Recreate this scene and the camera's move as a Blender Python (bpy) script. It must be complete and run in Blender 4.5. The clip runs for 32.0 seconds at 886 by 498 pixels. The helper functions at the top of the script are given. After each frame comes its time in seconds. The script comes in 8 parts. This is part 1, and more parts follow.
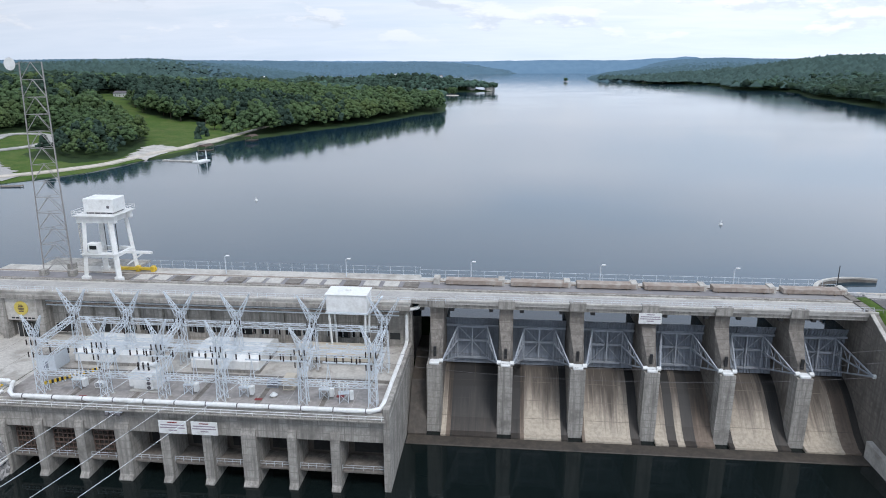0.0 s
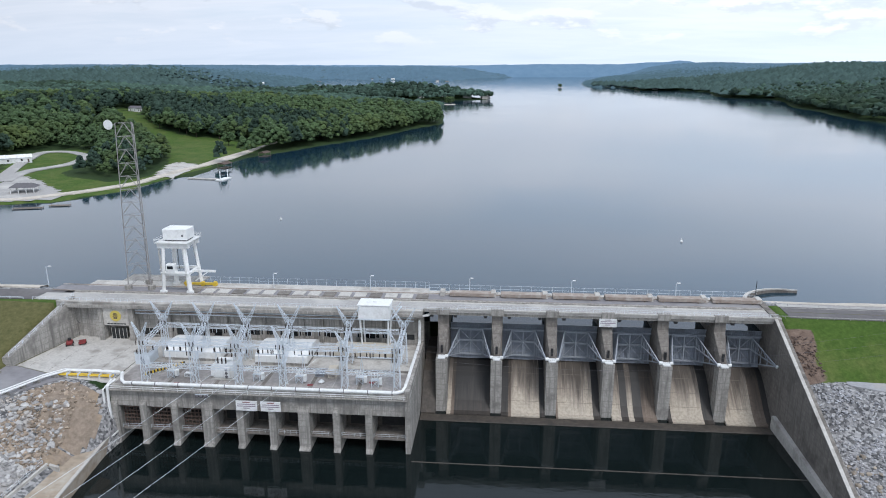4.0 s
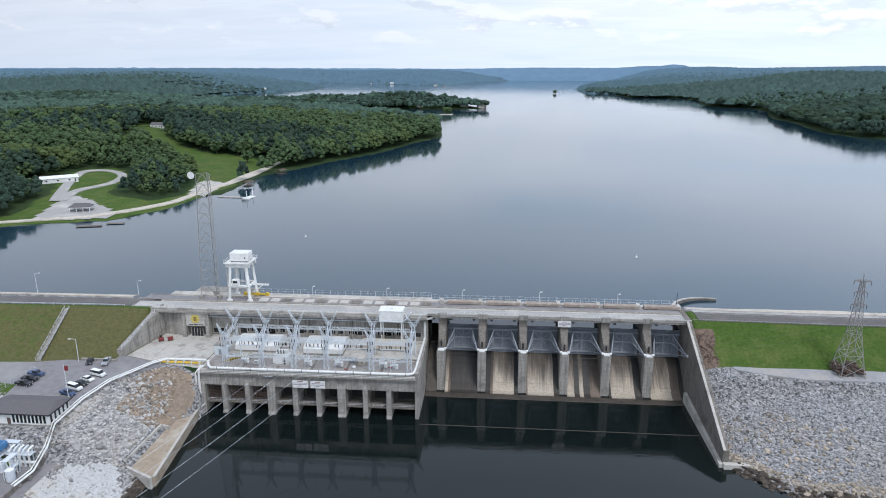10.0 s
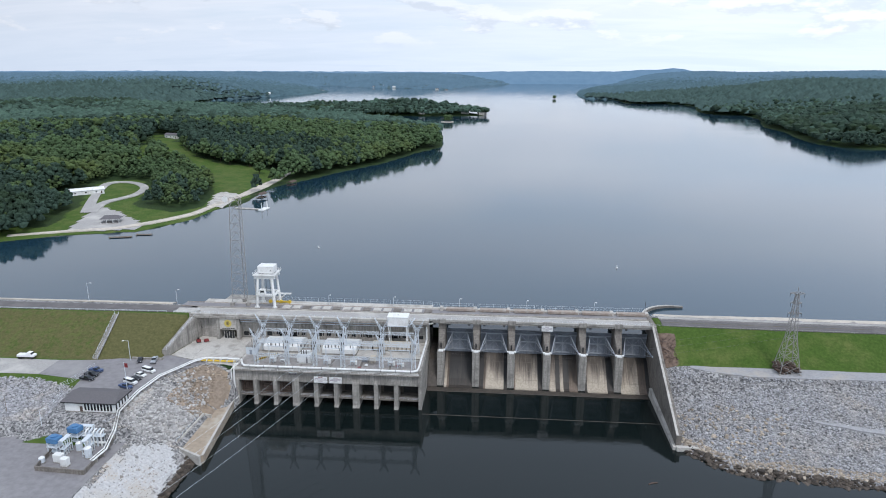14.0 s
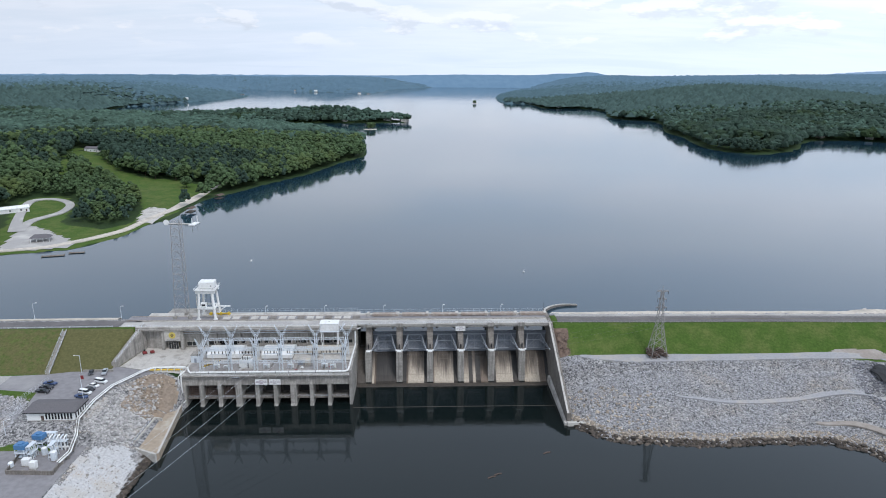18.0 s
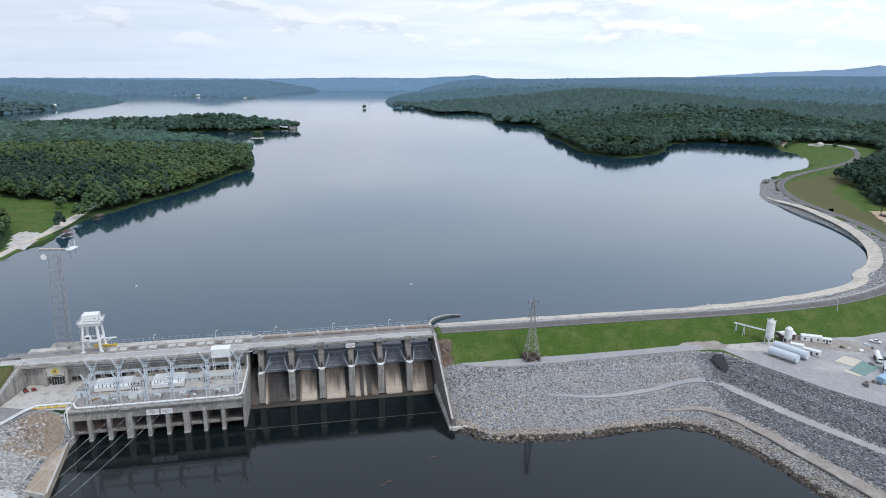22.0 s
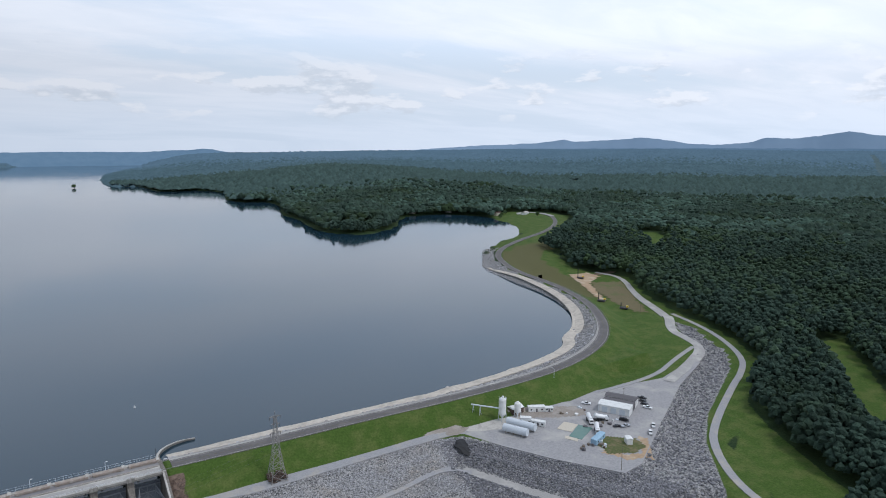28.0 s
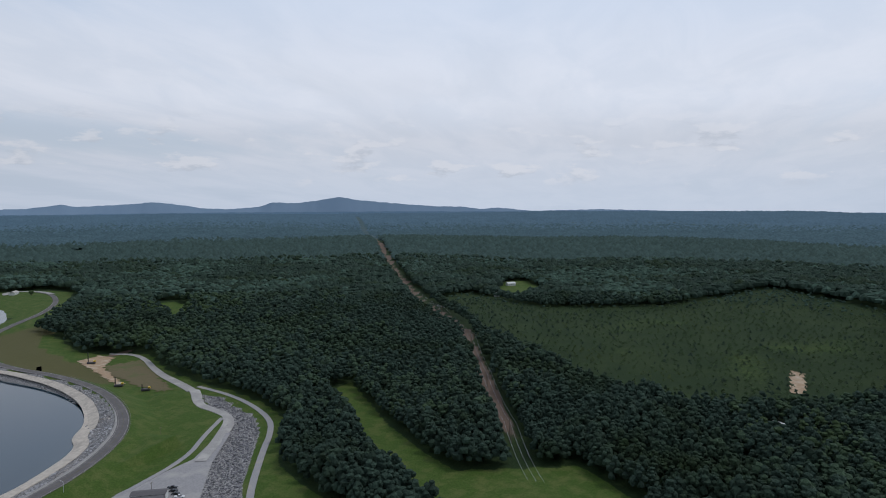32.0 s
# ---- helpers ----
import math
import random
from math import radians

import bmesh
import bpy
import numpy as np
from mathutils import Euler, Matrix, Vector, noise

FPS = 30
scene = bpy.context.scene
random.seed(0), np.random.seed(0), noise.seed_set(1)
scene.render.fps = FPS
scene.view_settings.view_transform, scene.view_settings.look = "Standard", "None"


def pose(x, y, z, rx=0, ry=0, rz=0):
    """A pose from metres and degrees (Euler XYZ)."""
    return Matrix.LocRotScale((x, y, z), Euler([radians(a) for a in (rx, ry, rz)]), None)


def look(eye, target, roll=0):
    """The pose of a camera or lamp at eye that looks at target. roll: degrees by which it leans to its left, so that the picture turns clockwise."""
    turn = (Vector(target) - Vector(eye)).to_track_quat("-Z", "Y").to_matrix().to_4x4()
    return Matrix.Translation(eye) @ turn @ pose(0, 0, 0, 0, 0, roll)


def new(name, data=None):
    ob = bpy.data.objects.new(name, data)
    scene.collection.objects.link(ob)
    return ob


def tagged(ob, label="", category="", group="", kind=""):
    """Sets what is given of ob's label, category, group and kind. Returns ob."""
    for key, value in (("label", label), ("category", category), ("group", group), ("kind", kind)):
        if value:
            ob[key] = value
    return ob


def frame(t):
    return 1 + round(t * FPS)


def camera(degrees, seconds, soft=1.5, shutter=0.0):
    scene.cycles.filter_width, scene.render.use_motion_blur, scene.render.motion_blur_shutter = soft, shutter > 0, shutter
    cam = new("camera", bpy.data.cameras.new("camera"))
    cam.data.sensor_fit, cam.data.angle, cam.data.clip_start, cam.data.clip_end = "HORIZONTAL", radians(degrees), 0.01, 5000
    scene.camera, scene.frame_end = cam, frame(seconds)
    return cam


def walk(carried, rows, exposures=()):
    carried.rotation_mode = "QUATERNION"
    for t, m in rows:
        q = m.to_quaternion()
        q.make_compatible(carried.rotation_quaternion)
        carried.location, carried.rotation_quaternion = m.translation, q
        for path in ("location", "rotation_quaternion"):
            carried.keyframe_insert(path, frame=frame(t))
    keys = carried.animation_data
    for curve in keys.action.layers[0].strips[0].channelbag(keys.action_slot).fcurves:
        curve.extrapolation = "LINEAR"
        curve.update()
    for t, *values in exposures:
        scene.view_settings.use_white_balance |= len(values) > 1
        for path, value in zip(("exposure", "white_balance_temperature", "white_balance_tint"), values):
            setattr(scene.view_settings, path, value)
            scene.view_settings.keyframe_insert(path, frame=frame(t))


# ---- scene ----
cam = camera(67.7, 32.0, soft=1.0)
PATH = [
    (0, (13.27, -123.33, 74.49), (4.44, -27.40, 47.67), -0.10),
    (1, (13.89, -132.85, 78.58), (5.27, -36.87, 51.89), -0.16),
    (2, (14.17, -143.06, 82.92), (5.68, -47.05, 56.28), -0.20),
    (3, (14.04, -152.05, 86.46), (6.01, -55.99, 59.84), -0.18),
    (4, (14.37, -160.50, 90.12), (6.09, -64.46, 63.52), -0.14),
    (5, (14.85, -169.95, 94.05), (6.78, -73.89, 67.46), -0.09),
    (6, (15.63, -180.21, 98.10), (7.87, -84.12, 71.52), -0.07),
    (7, (16.53, -189.76, 101.97), (8.63, -93.69, 75.37), -0.08),
    (8, (17.02, -199.02, 105.65), (9.30, -102.94, 79.05), -0.08),
    (9, (18.05, -208.18, 109.52), (10.18, -112.11, 82.91), -0.08),
    (10, (18.70, -217.05, 113.37), (10.77, -120.99, 86.74), -0.06),
    (11, (19.76, -225.77, 117.02), (11.70, -129.71, 90.42), -0.03),
    (12, (20.40, -234.00, 120.96), (12.29, -137.94, 94.39), -0.01),
    (13, (21.21, -242.64, 124.72), (13.03, -146.58, 98.16), 0.01),
    (14, (22.28, -251.88, 129.05), (14.15, -155.80, 102.55), 0.03),
    (15, (23.57, -261.66, 133.24), (17.23, -165.43, 106.79), 0.06),
    (16, (24.55, -270.98, 137.20), (21.29, -174.58, 110.79), 0.11),
    (17, (25.55, -279.47, 140.84), (25.34, -183.01, 114.49), 0.14),
    (18, (26.56, -288.25, 144.43), (29.43, -191.81, 118.11), 0.17),
    (19, (27.59, -296.32, 147.97), (33.59, -200.02, 121.70), 0.17),
    (20, (28.25, -302.92, 151.38), (37.89, -206.91, 125.14), 0.17),
    (21, (29.90, -305.19, 154.76), (43.73, -209.67, 128.58), 0.19),
    (22, (31.06, -304.80, 158.31), (49.34, -210.02, 132.17), 0.21),
    (23, (31.51, -304.30, 161.91), (54.20, -210.47, 135.82), 0.22),
    (24, (32.13, -303.69, 166.10), (59.14, -210.99, 140.07), 0.20),
    (25, (32.99, -303.15, 169.05), (64.59, -211.61, 144.09), 0.11),
    (26, (33.70, -302.17, 171.96), (70.45, -211.78, 150.03), 0.05),
    (26.5, (34.34, -301.47, 173.26), (73.25, -211.57, 153.11), 0.06),
    (27, (35.46, -300.45, 174.31), (76.85, -211.33, 155.74), 0.09),
    (27.5, (37.20, -298.89, 174.88), (83.35, -211.87, 157.67), 0.15),
    (28, (39.30, -296.81, 174.94), (93.37, -214.22, 158.98), 0.22),
    (28.5, (41.15, -294.72, 174.94), (103.26, -217.73, 160.28), 0.27),
    (29, (42.25, -293.38, 175.49), (111.70, -222.68, 162.15), 0.28),
    (29.5, (42.92, -293.00, 176.33), (119.01, -229.26, 164.22), 0.25),
    (30, (43.56, -293.15, 177.43), (125.44, -236.78, 166.55), 0.20),
    (30.5, (44.24, -293.48, 178.68), (131.10, -244.88, 168.99), 0.12),
    (31, (44.83, -293.77, 179.67), (135.69, -252.87, 171.12), 0.04),
    (31.5, (45.34, -293.97, 180.29), (139.43, -260.92, 172.87), -0.03),
    (32, (46.09, -294.07, 180.00), (141.69, -265.45, 173.61), -0.08),
]
walk(cam, [(t, look(eye, target, roll)) for t, eye, target, roll in PATH], exposures=[(0, 0.42, 6200, 12), (24, 0.34, 6200, 12), (28, -0.05, 6200, 12), (30, -0.36, 6200, 12), (32, -0.52, 6250, 13)])

# World, sun and exposure
world = bpy.data.worlds.new("overcast_sky")
scene.world = world
world.use_nodes = True


def build_sky():
    """A thin bright cloud deck with soft streaks, and a loose row of small heaped clouds low over the horizon."""
    nt = world.node_tree
    nt.nodes.clear()
    n, ln = nt.nodes.new, nt.links.new
    out, bg = n("ShaderNodeOutputWorld"), n("ShaderNodeBackground")
    sky = n("ShaderNodeTexSky")
    sky.sky_type, sky.sun_disc = "NISHITA", False
    sky.sun_elevation, sky.sun_rotation = radians(56), radians(150)
    sky.air_density, sky.dust_density = 1.0, 2.0
    tc, sep = n("ShaderNodeTexCoord"), n("ShaderNodeSeparateXYZ")
    ln(tc.outputs["Generated"], sep.inputs[0])

    def math_(op, a, b):
        m = n("ShaderNodeMath"); m.operation = op
        for k, v in enumerate((a, b)):
            if isinstance(v, (int, float)):
                m.inputs[k].default_value = v
            else:
                ln(v, m.inputs[k])
        return m.outputs[0]

    def ranged(v, a, b, lo=0.0, hi=1.0):
        r = n("ShaderNodeMapRange"); r.interpolation_type = "SMOOTHSTEP"
        for k, x in (("From Min", a), ("From Max", b), ("To Min", lo), ("To Max", hi)):
            r.inputs[k].default_value = x
        ln(v, r.inputs["Value"])
        return r.outputs[0]

    def mixed(f, a, b):
        x = n("ShaderNodeMix"); x.data_type = "RGBA"
        for k, v in ((0, f), (6, a), (7, b)):
            if isinstance(v, tuple):
                x.inputs[k].default_value = (*v, 1)
            elif isinstance(v, float):
                x.inputs[k].default_value = v
            else:
                ln(v, x.inputs[k])
        return x.outputs[2]

    def noise_at(vec, scale, detail, rough, distort=0.0):
        t = n("ShaderNodeTexNoise")
        t.inputs["Scale"].default_value, t.inputs["Detail"].default_value = scale, detail
        t.inputs["Roughness"].default_value, t.inputs["Distortion"].default_value = rough, distort
        ln(vec, t.inputs["Vector"])
        return t.outputs["Fac"]

    up = math_("MAXIMUM", sep.outputs["Z"], 0.0)
    # a flat deck overhead: direction divided by its height, drawn out into streaks
    add = math_("ADD", up, 0.13)
    comb = n("ShaderNodeCombineXYZ")
    for k in (0, 1, 2):
        ln(add, comb.inputs[k])
    dv = n("ShaderNodeVectorMath"); dv.operation = "DIVIDE"
    ln(tc.outputs["Generated"], dv.inputs[0]); ln(comb.outputs[0], dv.inputs[1])
    mp = n("ShaderNodeMapping"); mp.inputs["Rotation"].default_value = (0, 0, radians(-38)); mp.inputs["Scale"].default_value = (0.55, 1.25, 1)
    ln(dv.outputs[0], mp.inputs["Vector"])
    broad, fine = noise_at(mp.outputs[0], 0.75, 8, 0.55, 0.35), noise_at(mp.outputs[0], 2.3, 9, 0.6, 0.6)
    dim = n("ShaderNodeVectorMath"); dim.operation = "SCALE"; dim.inputs["Scale"].default_value = 0.11
    ln(sky.outputs[0], dim.inputs[0])
    clear = mixed(0.8, dim.outputs[0], (0.64, 0.725, 0.825))
    deck = mixed(ranged(fine, 0.32, 0.66), (0.65, 0.705, 0.775), (0.715, 0.757, 0.815))
    cur = mixed(ranged(broad, 0.34, 0.52), clear, deck)
    cur = mixed(ranged(broad, 0.56, 0.74, 0.0, 0.5), cur, (0.615, 0.662, 0.722))
    # pale haze low over the horizon
    cur = mixed(ranged(up, 0.0, 0.10, 0.65, 0.0), cur, (0.60, 0.69, 0.80))
    # heaped clouds: lit tops, grey flat bases
    def heap(lift):
        st = n("ShaderNodeMapping"); st.inputs["Scale"].default_value = (10.0, 10.0, 30.0); st.inputs["Location"].default_value = (3.1, 0.4, lift)
        ln(tc.outputs["Generated"], st.inputs["Vector"])
        return noise_at(st.outputs[0], 1.0, 8, 0.55)
    here, above = heap(0.0), heap(0.32)
    band = math_("MULTIPLY", ranged(up, 0.022, 0.05), ranged(up, 0.15, 0.085))
    body = math_("MULTIPLY", ranged(here, 0.53, 0.60), band)
    top = ranged(math_("SUBTRACT", here, above), -0.05, 0.07)
    cur = mixed(math_("MULTIPLY", body, 0.7), cur, mixed(top, (0.555, 0.605, 0.665), (0.77, 0.795, 0.83)))
    # thinner, bluer veil higher up
    cur = mixed(ranged(up, 0.16, 0.34, 0.0, 0.5), cur, (0.53, 0.655, 0.82))
    # brighter towards the veiled sun in the east
    side = math_("MULTIPLY", math_("ADD", math_("MULTIPLY", sep.outputs["X"], 0.27), 0.97), math_("MULTIPLY", ranged(up, 0.09, 0.16, 1.0, 1.17), ranged(up, 0.34, 0.7, 1.0, 0.76)))
    lit = n("ShaderNodeVectorMath"); lit.operation = "SCALE"
    ln(cur, lit.inputs[0]); ln(side, lit.inputs["Scale"])
    ln(lit.outputs[0], bg.inputs["Color"])
    bg.inputs["Strength"].default_value = 1.0
    ln(bg.outputs[0], out.inputs["Surface"])


build_sky()
sun = new("sun", bpy.data.lights.new("sun", "SUN"))
sun.data.energy, sun.data.angle, sun.data.color = 1.3, radians(14), (1.0, 0.965, 0.92)
sun.matrix_world = look((0, 0, 0), (-0.32, 0.55, -1.0))

# ---- materials ----


def mat(name, c1, c2=None, scale=1.0, rough=0.85, metal=0.0, bump=0.0, bscale=None, c3=None, s3=0.1, coords="Object", spec=0.3, vary=0.0, island=False, streak=0.0, run=(1.3, 1.3, 0.06), joint=0.0):
    """A procedural surface: two colours by fine grain, a third by broad stains, fine relief, a shade of its own for each piece."""
    m = bpy.data.materials.new(name)
    m.use_nodes = True
    nt = m.node_tree
    n, ln = nt.nodes.new, nt.links.new
    b = nt.nodes["Principled BSDF"]
    b.inputs["Roughness"].default_value, b.inputs["Metallic"].default_value = rough, metal
    b.inputs["Specular IOR Level"].default_value = spec
    geo = n("ShaderNodeNewGeometry")
    tc = n("ShaderNodeTexCoord")
    co = geo.outputs["Position"] if coords == "World" else tc.outputs["Object"]
    col = n("ShaderNodeRGB"); col.outputs[0].default_value = (*c1, 1)
    cur = col.outputs[0]

    def noise_of(s, detail=6, vec=None):
        t = n("ShaderNodeTexNoise")
        t.inputs["Scale"].default_value, t.inputs["Detail"].default_value = s, detail
        t.inputs["Roughness"].default_value = 0.62
        ln(vec or co, t.inputs["Vector"])
        return t

    def mixed(a, colour, fac, lo, hi):
        r = n("ShaderNodeMapRange")
        r.inputs["From Min"].default_value, r.inputs["From Max"].default_value = lo, hi
        ln(fac, r.inputs["Value"])
        x = n("ShaderNodeMix"); x.data_type = "RGBA"
        ln(r.outputs[0], x.inputs[0]); ln(a, x.inputs[6]); x.inputs[7].default_value = (*colour, 1)
        return x.outputs[2]

    if c2:
        cur = mixed(cur, c2, noise_of(scale).outputs["Fac"], 0.35, 0.65)
    if c3:
        cur = mixed(cur, c3, noise_of(s3, 8).outputs["Fac"], 0.5, 0.68)
    if streak:
        mp = n("ShaderNodeMapping"); mp.inputs["Scale"].default_value = run
        ln(co, mp.inputs["Vector"])
        cur = mixed(cur, tuple(v * (1 - streak) for v in c1), noise_of(1.0, 7, mp.outputs[0]).outputs["Fac"], 0.48, 0.72)
        mp2 = n("ShaderNodeMapping"); mp2.inputs["Scale"].default_value = tuple(v * 3.1 for v in run)
        ln(co, mp2.inputs["Vector"])
        cur = mixed(cur, tuple(v * (1 - streak * 0.8) for v in c1), noise_of(1.0, 8, mp2.outputs[0]).outputs["Fac"], 0.52, 0.68)
    if joint:  # lift joints, one casting above another
        sp = n("ShaderNodeSeparateXYZ"); ln(co, sp.inputs[0])
        pp = n("ShaderNodeMath"); pp.operation = "PINGPONG"; pp.inputs[1].default_value = joint / 2
        ln(sp.outputs["Z"], pp.inputs[0])
        cur = mixed(cur, tuple(v * 0.55 for v in c1), pp.outputs[0], 0.09, 0.03)
    if vary:
        r = geo.outputs["Random Per Island"] if island else n("ShaderNodeObjectInfo").outputs["Random"]
        mr = n("ShaderNodeMapRange")
        mr.inputs["To Min"].default_value, mr.inputs["To Max"].default_value = 1 - vary, 1 + vary
        ln(r, mr.inputs["Value"])
        sc = n("ShaderNodeVectorMath"); sc.operation = "SCALE"
        ln(cur, sc.inputs[0]); ln(mr.outputs[0], sc.inputs["Scale"])
        cur = sc.outputs[0]
    ln(cur, b.inputs["Base Color"])
    if bump:
        bp = n("ShaderNodeBump"); bp.inputs["Strength"].default_value = 1.0; bp.inputs["Distance"].default_value = bump
        ln(noise_of(bscale or scale, 8).outputs["Fac"], bp.inputs["Height"])
        ln(bp.outputs[0], b.inputs["Normal"])
    return m


CONCRETE = mat("concrete", (0.425, 0.40, 0.36), (0.315, 0.296, 0.268), 1.6, 0.9, bump=0.03, bscale=6, c3=(0.20, 0.187, 0.17), s3=0.22, streak=0.66, coords="World", joint=1.6)
PALE_CONCRETE = mat("pale_concrete", (0.56, 0.535, 0.49), (0.43, 0.405, 0.37), 1.9, 0.9, bump=0.02, bscale=8, c3=(0.30, 0.275, 0.245), s3=0.2, coords="World")
# Darker concrete; on pier sides and training wall it includes their shade.
GREY_CONCRETE = mat("dark_concrete", (0.265, 0.24, 0.21), (0.178, 0.158, 0.14), 1.3, 0.9, bump=0.03, bscale=5, c3=(0.10, 0.09, 0.08), s3=0.2, streak=0.55, coords="World", joint=1.6)
# Wet concrete of sills and sluice; also the painted shade in the draft bays.
WET_AND_SHADE = mat("wet_and_shade_concrete", (0.10, 0.085, 0.07), (0.06, 0.052, 0.045), 0.9, 0.55, bump=0.02, bscale=4, c3=(0.035, 0.033, 0.03), s3=0.3, streak=0.4, coords="World")
# Near-black colour for the shade inside openings.
RECESS_SHADE = mat("recess_shade", (0.03, 0.03, 0.03), (0.02, 0.02, 0.02), 1, 0.9)
ASPHALT = mat("asphalt", (0.150, 0.140, 0.138), (0.115, 0.108, 0.108), 0.6, 0.92, bump=0.01, bscale=9, c3=(0.185, 0.172, 0.165), s3=0.08, coords="World")
OLD_ASPHALT = mat("old_asphalt", (0.26, 0.25, 0.255), (0.21, 0.20, 0.205), 0.5, 0.92, bump=0.01, bscale=9, c3=(0.31, 0.30, 0.295), s3=0.06, coords="World")
PALE_GRAVEL = mat("pale_gravel", (0.37, 0.365, 0.37), (0.29, 0.287, 0.292), 1.2, 0.95, bump=0.03, bscale=6, c3=(0.42, 0.38, 0.33), s3=0.09, coords="World")
YARD_DUST = mat("dusty_yard", (0.37, 0.36, 0.36), (0.29, 0.283, 0.285), 0.9, 0.95, bump=0.02, bscale=6, c3=(0.45, 0.43, 0.40), s3=0.05, coords="World")
GRAVEL = mat("gravel", (0.42, 0.40, 0.38), (0.31, 0.30, 0.285), 1.6, 0.95, bump=0.05, bscale=5, c3=(0.50, 0.48, 0.445), s3=0.07, coords="World")
WHITE = mat("white_paint", (0.80, 0.80, 0.78), (0.72, 0.72, 0.70), 2.0, 0.5, bump=0.002, bscale=9, c3=(0.62, 0.61, 0.58), s3=0.4)
STEEL = mat("galvanised_steel", (0.66, 0.70, 0.735), (0.56, 0.60, 0.635), 3.0, 0.5, 0.05)
GATE = mat("gate_paint", (0.30, 0.33, 0.375), (0.24, 0.265, 0.30), 0.8, 0.6, bump=0.004, bscale=5, c3=(0.22, 0.235, 0.255), s3=0.35, streak=0.35, coords="World")
GATE_ARM = mat("gate_arm_paint", (0.37, 0.395, 0.43), (0.30, 0.325, 0.36), 0.8, 0.6)
RUST = mat("rusty_steel", (0.27, 0.215, 0.18), (0.36, 0.305, 0.26), 0.7, 0.85, bump=0.01, bscale=6, c3=(0.45, 0.41, 0.37), s3=0.4, coords="World")
YELLOW = mat("yellow_paint", (0.72, 0.50, 0.06), (0.62, 0.42, 0.05), 1.5, 0.5)
BLACK = mat("black_rubber", (0.022, 0.022, 0.024), (0.03, 0.03, 0.03), 3, 0.6)
INSULATOR = mat("insulator_glaze", (0.035, 0.025, 0.022), None, 1, 0.25)
GLASS = mat("dark_glass", (0.015, 0.018, 0.02), None, 1, 0.06, spec=0.6)
SLATE = mat("grey_roofing", (0.15, 0.14, 0.145), (0.115, 0.11, 0.115), 2.0, 0.85, bump=0.01, bscale=8)
WOOD = mat("weathered_wood", (0.22, 0.18, 0.14), (0.14, 0.115, 0.09), 4, 0.85)
BLUE = mat("blue_paint", (0.09, 0.22, 0.40), (0.07, 0.17, 0.33), 2, 0.5)
PALE_BLUE = mat("pale_blue_tarp", (0.34, 0.50, 0.62), (0.28, 0.43, 0.56), 1, 0.6)
RED = mat("red_paint", (0.24, 0.04, 0.04), (0.18, 0.03, 0.03), 2, 0.5)
BROWN = mat("brown_steel", (0.125, 0.088, 0.070), (0.085, 0.06, 0.05), 2, 0.8)
GOLD = mat("emblem_gold", (0.62, 0.50, 0.12), (0.55, 0.43, 0.10), 3, 0.5)
INK = mat("sign_ink", (0.30, 0.24, 0.28), None, 1, 0.7)
TAN = mat("tan_paint", (0.60, 0.54, 0.44), (0.53, 0.47, 0.38), 2, 0.6)
BARE = mat("bare_earth", (0.46, 0.33, 0.21), (0.36, 0.25, 0.16), 0.5, 0.95, bump=0.04, bscale=3, c3=(0.54, 0.45, 0.34), s3=0.1, coords="World")
EARTH = mat("brown_rubble_earth", (0.30, 0.24, 0.185), (0.19, 0.15, 0.115), 0.9, 0.95, bump=0.08, bscale=2, c3=(0.36, 0.27, 0.18), s3=0.15, coords="World")
SAND = mat("shore_sand", (0.60, 0.545, 0.47), (0.48, 0.425, 0.36), 0.4, 0.95, bump=0.03, bscale=3, c3=(0.40, 0.36, 0.31), s3=0.1, coords="World")
BARK = mat("bark", (0.10, 0.075, 0.055), (0.07, 0.055, 0.04), 3, 0.9)
ROCK = mat("riprap_stone", (0.40, 0.395, 0.405), (0.32, 0.318, 0.328), 1.3, 0.9, bump=0.04, bscale=4, c3=(0.40, 0.355, 0.305), s3=0.045, coords="World", vary=0.38, island=True)
DARK_ROCK = mat("dark_riprap_stone", (0.225, 0.222, 0.235), (0.16, 0.16, 0.172), 1.3, 0.9, bump=0.04, bscale=4, coords="World", vary=0.4, island=True)
BROWN_ROCK = mat("wet_shore_stone", (0.095, 0.075, 0.058), (0.05, 0.042, 0.035), 1.0, 0.7, bump=0.04, bscale=4, coords="World", vary=0.5, island=True)
# Fine foliage mottling paints lit leaves and shaded gaps between them.
LEAF = mat("broadleaf_foliage", (0.090, 0.140, 0.060), (0.027, 0.047, 0.023), 1.1, 0.8, bump=0.6, bscale=1.3, c3=(0.078, 0.106, 0.036), s3=0.012, coords="World", vary=0.27, island=True, spec=0.1)
# Pine and mixed greens carry a slight blue lift for haze.
PINE = mat("pine_foliage", (0.048, 0.078, 0.056), (0.026, 0.045, 0.035), 1.1, 0.85, bump=0.5, bscale=1.3, c3=(0.026, 0.043, 0.019), s3=0.012, coords="World", vary=0.25, island=True, spec=0.08)

DEEP_LEAF = mat("mixed_foliage", (0.062, 0.100, 0.058), (0.030, 0.050, 0.033), 0.9, 0.85, bump=0.4, bscale=1.2, c3=(0.048, 0.076, 0.030), s3=0.010, coords="World", vary=0.15, island=True, spec=0.08)
# Distance bands: haze is mixed into the base colours, bluer and paler farther out.
HAZY_LEAF = mat("hazed_foliage", (0.074, 0.120, 0.088), (0.046, 0.078, 0.062), 0.2, 0.9, coords="World", vary=0.25, island=True, spec=0.05)
